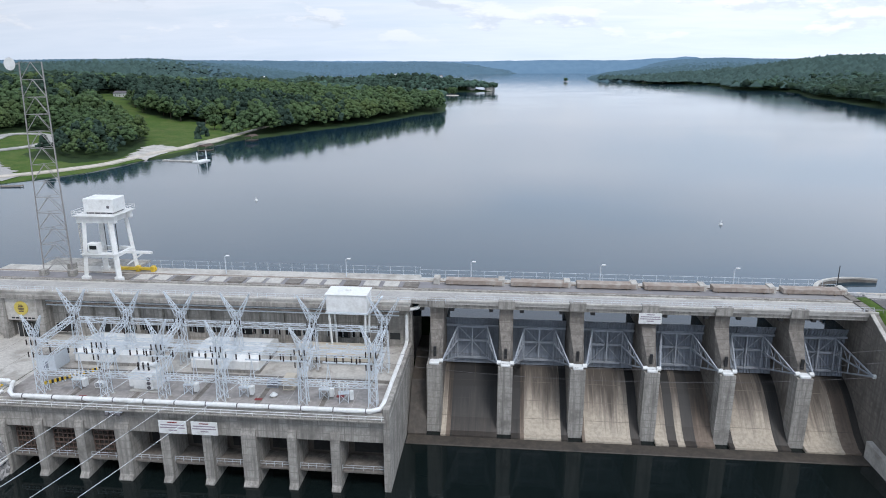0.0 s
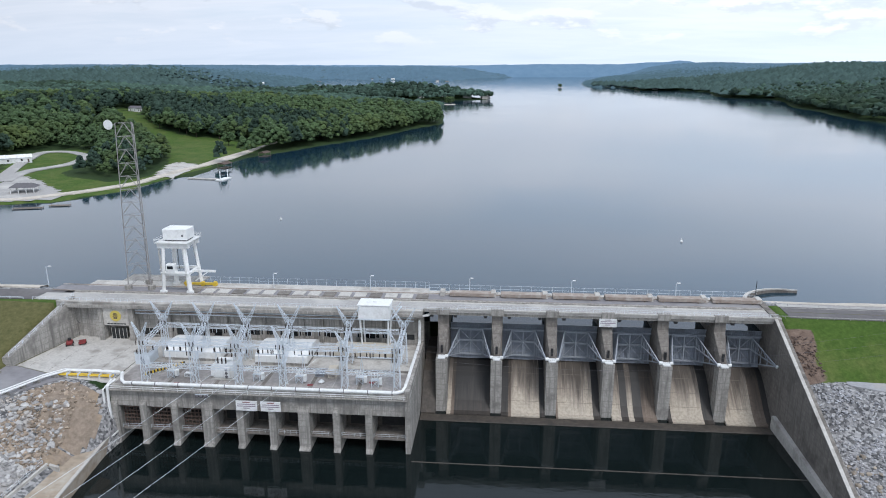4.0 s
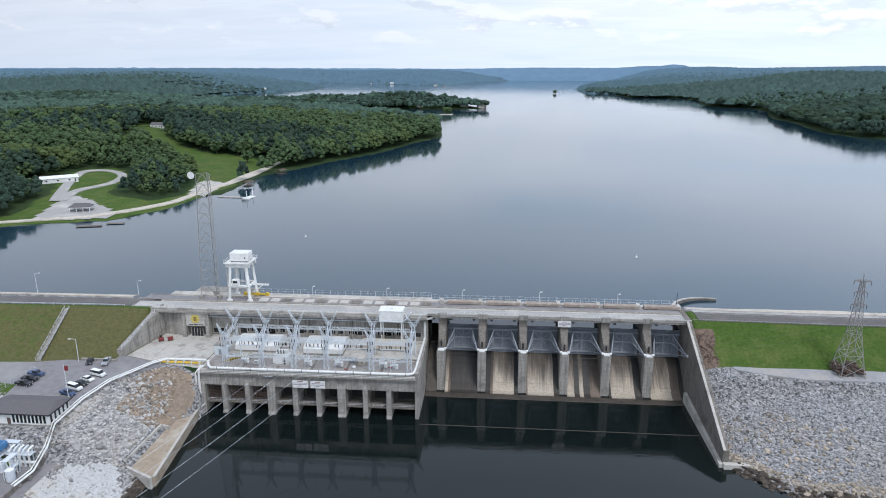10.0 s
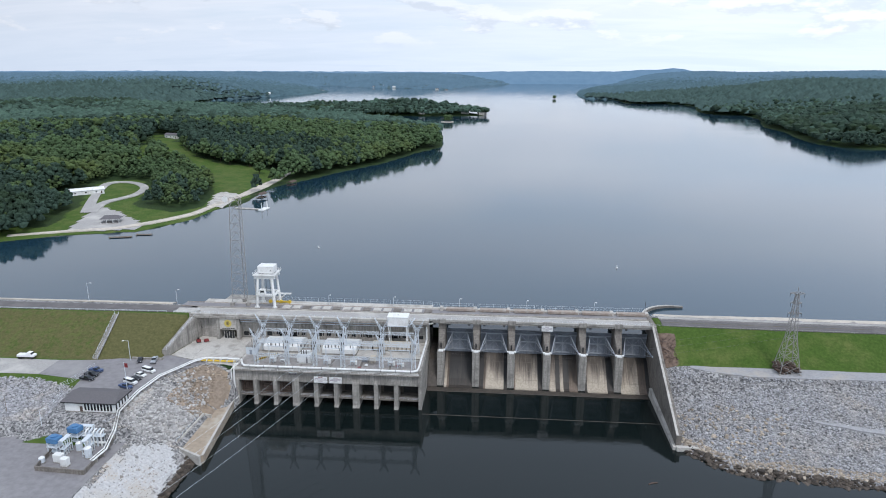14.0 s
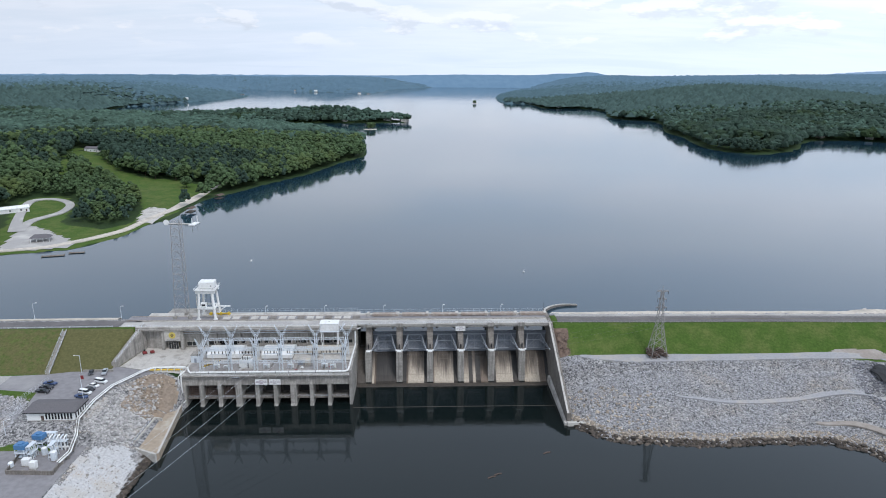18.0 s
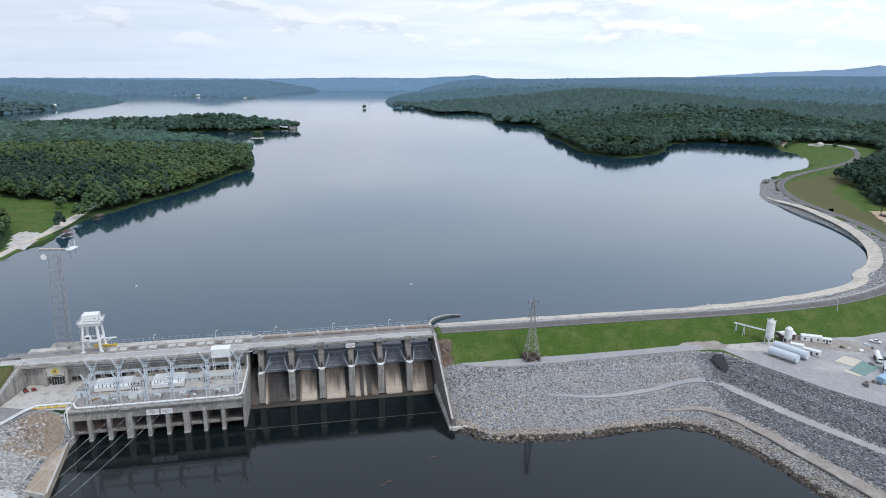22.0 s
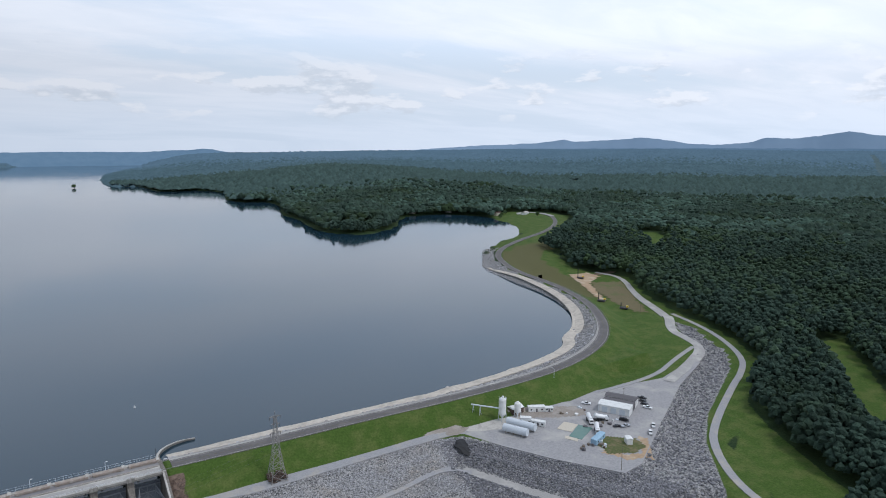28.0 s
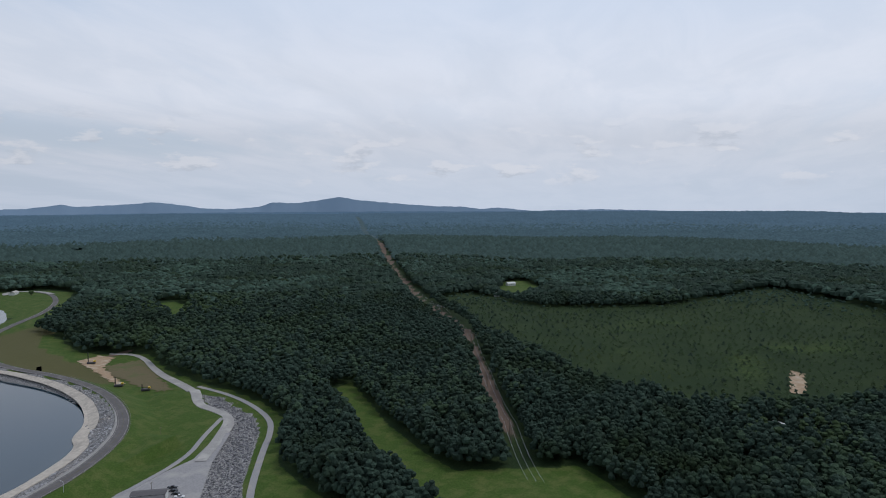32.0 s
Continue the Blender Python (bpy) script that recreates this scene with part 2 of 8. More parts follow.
MID_HAZE_WOODS = mat("mid_haze_woods", (0.064, 0.102, 0.090), (0.048, 0.080, 0.074), 0.05, 0.9, coords="World", vary=0.22, island=True, spec=0.05)
FAR_HAZE_WOODS = mat("far_haze_woods", (0.084, 0.138, 0.158), (0.070, 0.118, 0.138), 0.01, 0.95, coords="World", vary=0.14, island=True, spec=0.05)
SKYLINE_HAZE_WOODS = mat("skyline_haze_woods", (0.108, 0.176, 0.226), (0.094, 0.156, 0.204), 0.006, 0.95, coords="World", vary=0.08, island=True, spec=0.05)
FAR_HAZE_HILLS = mat("far_haze_hills", (0.150, 0.238, 0.325), (0.130, 0.214, 0.300), 0.02, 0.95, coords="World", spec=0.05)
FAR_HAZE_MOUNT = mat("far_haze_mountains", (0.245, 0.34, 0.45), (0.225, 0.32, 0.43), 0.004, 0.95, coords="World", spec=0.05)
PALE_ROCK = mat("pale_rubble", (0.45, 0.435, 0.415), (0.30, 0.29, 0.28), 1.3, 0.9, bump=0.04, bscale=4, c3=(0.42, 0.34, 0.26), s3=0.06, coords="World", vary=0.4, island=True)
EARTH_ROCK = mat("brown_rubble", (0.33, 0.265, 0.20), (0.22, 0.175, 0.135), 1.0, 0.9, bump=0.04, bscale=4, coords="World", vary=0.45, island=True)
SAND_ROCK = mat("tan_cobbles", (0.40, 0.34, 0.27), (0.28, 0.235, 0.185), 1.0, 0.9, bump=0.03, bscale=4, coords="World", vary=0.4, island=True)
DRY = mat("stubble", (0.17, 0.135, 0.075), (0.13, 0.115, 0.055), 0.6, 0.95, bump=0.05, bscale=2, c3=(0.11, 0.13, 0.045), s3=0.05, coords="World")


def water_mat(name, colour, rough, big, small, ior=1.42):
    m = bpy.data.materials.new(name)
    m.use_nodes = True
    nt = m.node_tree
    n, ln = nt.nodes.new, nt.links.new
    b = nt.nodes["Principled BSDF"]
    b.inputs["Base Color"].default_value = (*colour, 1)
    b.inputs["Roughness"].default_value, b.inputs["IOR"].default_value = rough, ior
    geo = n("ShaderNodeNewGeometry")
    mp = n("ShaderNodeMapping"); mp.inputs["Scale"].default_value = (0.02, 0.05, 1)
    ln(geo.outputs["Position"], mp.inputs["Vector"])
    t1, t2 = n("ShaderNodeTexNoise"), n("ShaderNodeTexNoise")
    t1.inputs["Scale"].default_value, t1.inputs["Detail"].default_value = 14.0, 3
    ln(mp.outputs[0], t1.inputs["Vector"])
    t2.inputs["Scale"].default_value, t2.inputs["Detail"].default_value = 0.35, 4
    ln(mp.outputs[0], t2.inputs["Vector"])
    # calm and ruffled patches
    r = n("ShaderNodeMapRange")
    r.inputs["From Min"].default_value, r.inputs["From Max"].default_value = 0.35, 0.65
    r.inputs["To Min"].default_value, r.inputs["To Max"].default_value = small * 0.35, small
    ln(t2.outputs["Fac"], r.inputs["Value"])
    bp = n("ShaderNodeBump"); bp.inputs["Distance"].default_value = big
    ln(r.outputs[0], bp.inputs["Strength"]); ln(t1.outputs["Fac"], bp.inputs["Height"])
    ln(bp.outputs[0], b.inputs["Normal"])
    r2 = n("ShaderNodeMapRange")
    r2.inputs["From Min"].default_value, r2.inputs["From Max"].default_value = 0.3, 0.7
    r2.inputs["To Min"].default_value, r2.inputs["To Max"].default_value = rough * 0.8, rough * 1.3
    ln(t2.outputs["Fac"], r2.inputs["Value"]); ln(r2.outputs[0], b.inputs["Roughness"])
    return m


LAKE = water_mat("lake_water", (0.013, 0.037, 0.056), 0.07, 0.10, 0.26, 1.50)
TAIL = water_mat("tailwater", (0.006, 0.010, 0.010), 0.05, 0.05, 0.4, 1.39)


def ground_mat():
    """Grass, bare soil, gravel and woodland floor by the ground's cover weights, with ragged edges."""
    m = bpy.data.materials.new("ground_cover")
    m.use_nodes = True
    nt = m.node_tree
    n, ln = nt.nodes.new, nt.links.new
    b = nt.nodes["Principled BSDF"]
    b.inputs["Roughness"].default_value, b.inputs["Specular IOR Level"].default_value = 0.95, 0.15
    geo = n("ShaderNodeNewGeometry")

    def noise_of(s, d=6):
        t = n("ShaderNodeTexNoise"); t.inputs["Scale"].default_value, t.inputs["Detail"].default_value = s, d
        t.inputs["Roughness"].default_value = 0.65
        ln(geo.outputs["Position"], t.inputs["Vector"])
        return t.outputs["Fac"]

    def ramp(fac, stops):
        r = n("ShaderNodeValToRGB")
        e = r.color_ramp.elements
        e[0].position, e[0].color = stops[0][0], (*stops[0][1], 1)
        e[1].position, e[1].color = stops[-1][0], (*stops[-1][1], 1)
        for p, c in stops[1:-1]:
            e.new(p).color = (*c, 1)
        ln(fac, r.inputs["Fac"])
        return r.outputs[0]

    def mix(a, bb, f):
        x = n("ShaderNodeMix"); x.data_type = "RGBA"
        ln(f, x.inputs[0]); ln(a, x.inputs[6]); ln(bb, x.inputs[7])
        return x.outputs[2]

    grain, patch, broad = noise_of(0.9, 8), noise_of(0.09, 6), noise_of(0.015, 5)
    grass = mix(ramp(grain, [(0.3, (0.040, 0.078, 0.014)), (0.7, (0.080, 0.132, 0.026))]),
                ramp(grain, [(0.3, (0.09, 0.115, 0.032)), (0.7, (0.15, 0.165, 0.055))]), ramp(patch, [(0.45, (0, 0, 0)), (0.75, (1, 1, 1))]))
    dry = ramp(grain, [(0.3, (0.076, 0.080, 0.030)), (0.7, (0.142, 0.130, 0.058))])
    soil = ramp(grain, [(0.3, (0.12, 0.085, 0.066)), (0.7, (0.22, 0.16, 0.125))])
    cell = n("ShaderNodeTexVoronoi"); cell.inputs["Scale"].default_value = 1.7
    ln(geo.outputs["Position"], cell.inputs["Vector"])
    grey = n("ShaderNodeSeparateColor"); ln(cell.outputs["Color"], grey.inputs[0])
    stone = ramp(grey.outputs[0], [(0.0, (0.07, 0.07, 0.072)), (0.5, (0.23, 0.225, 0.222)), (1.0, (0.42, 0.41, 0.40))])
    wood = mix(ramp(grain, [(0.3, (0.014, 0.030, 0.011)), (0.7, (0.030, 0.055, 0.018))]),
               ramp(grain, [(0.3, (0.022, 0.040, 0.014)), (0.7, (0.042, 0.066, 0.022))]), ramp(broad, [(0.42, (0, 0, 0)), (0.6, (1, 1, 1))]))
    at, at2 = n("ShaderNodeAttribute"), n("ShaderNodeAttribute")
    at.attribute_name, at2.attribute_name = "cover", "cover2"
    sep, sep2 = n("ShaderNodeSeparateColor"), n("ShaderNodeSeparateColor")
    ln(at.outputs["Color"], sep.inputs[0]); ln(at2.outputs["Color"], sep2.inputs[0])
    wob = noise_of(0.35, 8)

    def edge(weight):
        s = n("ShaderNodeMath"); s.operation = "MULTIPLY_ADD"; s.inputs[1].default_value = 1.0
        o = n("ShaderNodeMath"); o.operation = "MULTIPLY_ADD"; o.inputs[1].default_value = 0.55; o.inputs[2].default_value = -0.275
        ln(wob, o.inputs[0]); ln(weight, s.inputs[0]); ln(o.outputs[0], s.inputs[2])
        r = n("ShaderNodeMapRange"); r.inputs["From Min"].default_value, r.inputs["From Max"].default_value = 0.42, 0.58
        ln(s.outputs[0], r.inputs["Value"])
        return r.outputs[0]

    cur = mix(wood, grass, edge(sep.outputs[0]))
    cur = mix(cur, dry, edge(sep2.outputs[0]))
    cur = mix(cur, soil, edge(sep.outputs[1]))
    cur = mix(cur, stone, edge(sep.outputs[2]))
    # far ground fades to a blue-green that has haze in it
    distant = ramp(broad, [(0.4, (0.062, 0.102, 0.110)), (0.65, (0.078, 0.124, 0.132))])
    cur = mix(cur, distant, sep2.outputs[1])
    ln(cur, b.inputs["Base Color"])
    bp = n("ShaderNodeBump"); bp.inputs["Distance"].default_value = 0.25
    ln(grain, bp.inputs["Height"]); ln(bp.outputs[0], b.inputs["Normal"])
    return m


GROUND = ground_mat()
GROUND_GRASS = mat("rough_grass", (0.075, 0.105, 0.032), (0.135, 0.13, 0.055), 0.8, 0.95, bump=0.08, bscale=2, c3=(0.20, 0.16, 0.09), s3=0.2, coords="World")
YARD_MUD = mat("trodden_dirt", (0.34, 0.30, 0.265), (0.27, 0.235, 0.20), 0.7, 0.95, bump=0.03, bscale=4, c3=(0.40, 0.37, 0.34), s3=0.12, coords="World")
APRON = mat("sandy_apron", (0.40, 0.325, 0.245), (0.30, 0.245, 0.185), 0.7, 0.95, bump=0.04, bscale=3, c3=(0.46, 0.41, 0.34), s3=0.18, coords="World")

# ---- mesh helpers ----


def part(name, bm, material, parent=None, label="", smooth=False):
    me = bpy.data.meshes.new(name)
    bm.to_mesh(me)
    bm.free()
    me.materials.append(material)
    if smooth:
        me.polygons.foreach_set("use_smooth", [True] * len(me.polygons))
    ob = new(name, me)
    if parent:
        ob.parent = parent
    if label:
        ob["label"] = label
    return ob


def share(name, me, parent, m):
    ob = new(name, me)
    ob.parent = parent
    ob.matrix_local = m
    return ob


def thing(name, label, category, at=(0, 0, 0), rz=0, group="", kind=""):
    ob = new(name)
    ob.empty_display_size = 0.2
    ob.matrix_world = pose(*at, rz=rz)
    return tagged(ob, label, category, group, kind)


def box(bm, x0, y0, z0, x1, y1, z1, bevel=0.0):
    r = bmesh.ops.create_cube(bm, size=1.0, matrix=Matrix.LocRotScale(((x0 + x1) / 2, (y0 + y1) / 2, (z0 + z1) / 2), None, (abs(x1 - x0), abs(y1 - y0), abs(z1 - z0))))
    if bevel:
        es = list({e for v in r["verts"] for e in v.link_edges})
        bmesh.ops.bevel(bm, geom=es, offset=bevel, segments=1, affect="EDGES", profile=0.5)
    return bm


def nb():
    return bmesh.new()


def beam(bm, a, b, w=0.1, d=None, sides=4):
    """A straight bar from a to b."""
    a, b = Vector(a), Vector(b)
    v = b - a
    if v.length < 1e-6:
        return bm
    q = v.to_track_quat("Z", "Y")
    d = d or w
    ring = []
    for k in range(sides):
        an = 2 * math.pi * (k + 0.5) / sides
        f = math.sqrt(2) / 2 if sides == 4 else 0.5
        ring.append(q @ Vector((math.cos(an) * w * f, math.sin(an) * d * f, 0)))
    lo = [bm.verts.new(a + r) for r in ring]
    hi = [bm.verts.new(b + r) for r in ring]
    for k in range(sides):
        bm.faces.new((lo[k], lo[(k + 1) % sides], hi[(k + 1) % sides], hi[k]))
    bm.faces.new(lo[::-1]); bm.faces.new(hi)
    return bm


def tube(bm, pts, r, sides=8):
    """A round pipe along points, with mitred bends."""
    pts = [Vector(p) for p in pts]
    rings = []
    for i, p in enumerate(pts):
        d = (pts[min(i + 1, len(pts) - 1)] - pts[max(i - 1, 0)]).normalized()
        q = d.to_track_quat("Z", "Y")
        rings.append([bm.verts.new(p + q @ Vector((math.cos(2 * math.pi * k / sides) * r, math.sin(2 * math.pi * k / sides) * r, 0))) for k in range(sides)])
    for a, b in zip(rings, rings[1:]):
        best = min(range(sides), key=lambda s: (b[s].co - a[0].co).length)
        for k in range(sides):
            bm.faces.new((a[k], a[(k + 1) % sides], b[(k + 1 + best) % sides], b[(k + best) % sides]))
    bm.faces.new(rings[0][::-1]); bm.faces.new(rings[-1])
    return bm


def cyl(bm, x, y, z0, z1, r0, r1=None, sides=12):
    r1 = r0 if r1 is None else r1
    lo = [bm.verts.new((x + r0 * math.cos(2 * math.pi * k / sides), y + r0 * math.sin(2 * math.pi * k / sides), z0)) for k in range(sides)]
    hi = [bm.verts.new((x + r1 * math.cos(2 * math.pi * k / sides), y + r1 * math.sin(2 * math.pi * k / sides), z1)) for k in range(sides)]
    for k in range(sides):
        bm.faces.new((lo[k], lo[(k + 1) % sides], hi[(k + 1) % sides], hi[k]))
    bm.faces.new(lo[::-1]); bm.faces.new(hi)
    return bm


def prism(bm, profile, x0, x1):
    """A (y, z) profile drawn out along x."""
    a = [bm.verts.new((x0, y, z)) for y, z in profile]
    b = [bm.verts.new((x1, y, z)) for y, z in profile]
    n = len(profile)
    for k in range(n):
        bm.faces.new((a[k], a[(k + 1) % n], b[(k + 1) % n], b[k]))
    bm.faces.new(a[::-1]); bm.faces.new(b)
    bmesh.ops.recalc_face_normals(bm, faces=bm.faces)
    return bm


def slab(bm, outline, z0, z1):
    a = [bm.verts.new((x, y, z0)) for x, y in outline]
    b = [bm.verts.new((x, y, z1)) for x, y in outline]
    n = len(outline)
    for k in range(n):
        bm.faces.new((a[k], a[(k + 1) % n], b[(k + 1) % n], b[k]))
    bm.faces.new(a[::-1]); bm.faces.new(b)
    bmesh.ops.recalc_face_normals(bm, faces=bm.faces)
    return bm


def raw_mesh(name, verts, faces, material, smooth=True):
    """A mesh from numpy arrays: verts (n, 3), faces (m, 3 or 4)."""
    me = bpy.data.meshes.new(name)
    k = faces.shape[1]
    me.vertices.add(len(verts)); me.vertices.foreach_set("co", verts.astype(np.float32).ravel())
    me.loops.add(faces.size); me.loops.foreach_set("vertex_index", faces.astype(np.int32).ravel())
    me.polygons.add(len(faces))
    me.polygons.foreach_set("loop_start", np.arange(0, faces.size, k, dtype=np.int32))
    me.polygons.foreach_set("use_smooth", np.full(len(faces), smooth))
    me.update(calc_edges=True)
    me.materials.append(material)
    return me

# ---- the lie of the land ----
WATER_Z, TAIL_Z, CREST_Z, BERM_Z, YARD_Z = 20.4, 0.0, 26.5, 17.0, 15.5

# shore of the reservoir, from the dam's left end round to its right end
LEFT_SHORE = [(-120, 19), (-330, 23), (-400, 50), (-340, 95), (-300, 132), (-279, 147), (-264, 156), (-245, 161), (-222, 170), (-215, 185), (-202, 206), (-201, 239), (-197, 256), (-188, 258), (-187, 275), (-189, 317), (-187, 353), (-174, 377),
              (-157, 414), (-143, 446), (-117, 507), (-86, 590), (-64, 668), (-58, 747), (-73, 859), (-110, 960), (-190, 1080), (-320, 1180), (-430, 1235), (-400, 1275), (-300, 1285), (-200, 1280), (-125, 1278),
              (-80, 1303), (12, 1308), (-10, 1380), (-100, 1440), (-290, 1475), (-470, 1490), (-600, 1480), (-740, 1510), (-860, 1570), (-930, 1720), (-950, 2000), (-873, 2212), (-839, 2300), (-810, 2472), (-765, 2790),
              (-800, 2960), (-930, 3250), (-1090, 3700), (-1000, 3880), (-816, 3560), (-666, 3440), (-504, 3404), (-233, 3095), (-215, 3400), (-150, 3950), (120, 4450)]
RIGHT_SHORE = [(290, 4560), (720, 4540), (760, 4300), (706, 3800), (560, 3430), (420, 3200), (332, 2600), (325, 2310), (345, 2200), (405, 2165), (420, 2080), (408, 1990), (434, 1850), (536, 1890), (580, 1780), (568, 1690), (510, 1440),
               (540, 1392), (612, 1368), (520, 1080), (524, 1000), (492, 880), (487, 745), (505, 712), (540, 698), (590, 716), (645, 780), (693, 865), (760, 895), (830, 880), (862, 830), (866, 770), (812, 646), (785, 590), (726, 545),
               (660, 505), (600, 452), (553, 385), (520, 342), (514, 316), (505, 249), (493, 196), (466, 139), (437, 102), (418, 87), (392, 73), (393, 62), (365, 50), (332, 43), (288, 36), (246, 34), (186, 32), (105, 31), (80, 31)]
ROAD_RIGHT = [(80, 13), (110, 12), (150, 11.5), (196, 11), (246, 9), (304, 10), (348, 17), (390, 33), (424, 56), (456, 90), (485, 134), (506, 186), (517, 230), (522, 270), (536, 318), (570, 385), (620, 436), (700, 488), (789, 534), (884, 608), (950, 690), (975, 760)]
ROAD_LEFT = [(-1400, 60), (-700, 22), (-330, 10), (-194, 9), (-120, 10.5), (-95, 12)]
BANK_RIGHT = [(70, -30), (88, -41), (96, -49), (105, -55.5), (118, -55), (140, -59), (165, -57), (197, -58), (211, -85), (218, -118), (236, -180), (262, -300), (320, -700)]
BANK_LEFT = [(-79, -22), (-79, -60), (-78, -66), (-77.5, -85), (-80, -140), (-96, -260), (-130, -700)]
BERM = [(84, 2), (92, -8), (104, -15), (131, -16), (160, -15.5), (214, -14), (234, -20), (245, -40), (258, -66), (277, -95), (292, -93), (336, -68), (400, -33), (446, -10), (492, 20), (505, 52), (540, 84), (520, 110),
        (440, 50), (350, 4), (240, -2), (100, 0)]
LEFT_PAD = [(-104, 6), (-78, 6), (-78, -24), (-92, -19), (-100, -27), (-104, -34), (-106, -62), (-128, -62), (-132, -42), (-150, -36), (-420, -40), (-420, -21), (-140, -20), (-110, -12)]
LOW_YARD = [(-96, -110), (-97, -66), (-122, -62), (-150, -70), (-420, -80), (-420, -210), (-110, -210)]
LAWN = [(-309, 324), (-381, 458), (-416, 557), (-431, 600), (-362, 526), (-302, 446), (-256, 434), (-203, 418), (-192, 430), (-190, 372), (-196, 300), (-221, 293), (-244, 335), (-299, 401), (-362, 452), (-330, 379)]
LANDING = [(-285, 142), (-264, 156), (-236, 163), (-222, 170), (-215, 185), (-202, 206), (-201, 239), (-196, 262), (-190, 300), (-226, 306), (-212, 246), (-226, 222), (-262, 232), (-272, 262), (-284, 300), (-304, 324), (-330, 318), (-330, 290), (-318, 262), (-300, 225), (-290, 180)]
DAM_ZONE = [(60, 40), (60, -60), (200, -140), (262, -160), (317, -146), (347, -126.4), (353.7, -98.5), (381.3, -91), (439.6, -58.4), (497.3, -32.1), (531.4, 10.4), (553.3, 52.4), (567.3, 96.3), (599.3, 163.9), (653.1, 233.5), (620, 295.2), (663.6, 368.9), (684.2, 430.7), (759, 482), (871, 574),
            (979, 680), (1000, 755), (917, 791), (885, 742), (774, 662), (763, 560), (646.7, 497.4), (488.8, 244.7), (397.8, 57.4)]
GRASS_FIELD = [(320, -150), (346.9, -108.4), (420.3, -67.9), (395.9, -97.3), (363.9, -148.7), (352, -178)]
STRIP = [(586, -27), (614, -32), (560, -74), (514, -108), (465, -154), (440, -184), (470, -260), (420, -300), (330, -290), (360, -210), (410, -158), (446, -123), (519, -73)]
MEADOW = [(895, 450), (940, 440), (929, 390), (815, 318), (784, 302), (833, 352), (880, 410)]
CORRIDOR = [(300, -290), (430, -232), (513, -206), (618, -168), (720, -133), (868, -79), (1009, 7), (1183, 99), (1439, 228), (1952, 467), (3068, 1017), (3966, 1457)]
CLEARCUT = [(873, -97), (1158, 53), (1248, 15), (1094, -146), (1137, -336), (1361, -519), (1116, -640), (660, -500), (600, -330), (632, -281)]
HAMLET = [(1247, -35), (1434, -19), (1467, -56), (1316, -125), (1205, -85)]
FAR_FIELD = [(1580, 1560), (1810, 1480), (1650, 1320), (1555, 1440)]
PARK_NORTH = [(838, 735), (880, 800), (945, 820), (985, 770), (960, 715), (884, 620), (850, 650)]


def line_dist(px, py, pts):
    best = np.full(px.shape, 1e9)
    for (ax, ay), (bx, by) in zip(pts, pts[1:]):
        dx, dy = bx - ax, by - ay
        t = np.clip(((px - ax) * dx + (py - ay) * dy) / (dx * dx + dy * dy), 0, 1)
        best = np.minimum(best, (px - ax - t * dx) ** 2 + (py - ay - t * dy) ** 2)
    return np.sqrt(best)


def inside(px, py, pts):
    odd = np.zeros(px.shape, bool)
    for (ax, ay), (bx, by) in zip(pts, pts[1:] + pts[:1]):
        if ay != by:
            odd ^= ((ay > py) != (by > py)) & (px < (bx - ax) * (py - ay) / (by - ay) + ax)
    return odd


def area_dist(px, py, pts):
    """Signed distance: negative inside."""
    d = line_dist(px, py, pts + pts[:1])
    return np.where(inside(px, py, pts), -d, d)


def smoothstep(a, b, v):
    t = np.clip((v - a) / (b - a), 0, 1)
    return t * t * (3 - 2 * t)


def round_off(pts, times=2):
    """Chaikin's corner cutting, ends kept."""
    for _ in range(times):
        out = [pts[0]]
        for (ax, ay), (bx, by) in zip(pts, pts[1:]):
            out += [(0.75 * ax + 0.25 * bx, 0.75 * ay + 0.25 * by), (0.25 * ax + 0.75 * bx, 0.25 * ay + 0.75 * by)]
        pts = out + [pts[-1]]
    return pts


_perm = np.random.RandomState(7).permutation(512)


def vnoise(x, y, s):
    """Smooth value noise, 0 to 1, of wavelength s."""
    x, y = x / s + 1000.37, y / s + 1000.71
    xi, yi = np.floor(x).astype(int), np.floor(y).astype(int)
    fx, fy = x - xi, y - yi
    fx, fy = fx * fx * (3 - 2 * fx), fy * fy * (3 - 2 * fy)

    def h(i, j):
        return _perm[(_perm[i & 511] + j) & 511] / 511.0
    return (h(xi, yi) * (1 - fx) + h(xi + 1, yi) * fx) * (1 - fy) + (h(xi, yi + 1) * (1 - fx) + h(xi + 1, yi + 1) * fx) * fy


LAKE_EDGE = round_off(LEFT_SHORE, 2) + round_off(RIGHT_SHORE, 2)
ROAD_R, ROAD_L = round_off(ROAD_RIGHT, 2), round_off(ROAD_LEFT, 1)
BANK_R = round_off(BANK_RIGHT, 1)
BAY_LAND = BANK_R + [(900, -9000), (9000, -9000), (9000, 900), (70, 100)]
BAY_LEFT_LAND = BANK_LEFT + [(-900, -9000), (-9000, -9000), (-9000, 100), (-79, 100)]


RIP_EAST = [(277, -95), (292, -93), (337.4, -66.6), (399.9, -33), (444.6, -11.3), (488.7, 17.1), (498.8, 38.2), (522.2, 64.7), (536.2, 77.9), (537.8, 58.7), (512.7, 23.4), (497.9, -2.6), (468.3, -25.4), (439.3, -39.6), (380.9, -68.2), (346.7, -91.4), (325, -113), (308, -130), (262, -128)]
BANK_TRACK = [(188, -48.5), (205, -51), (216, -66), (224, -90), (231, -120), (248, -180)]
BENCH = [(223, -36), (238, -72), (254, -106), (266, -122), (300, -128)]
LAKE_SIDE = ROAD_R + [(975, 4000), (-3000, 4000), (-3000, 13)]


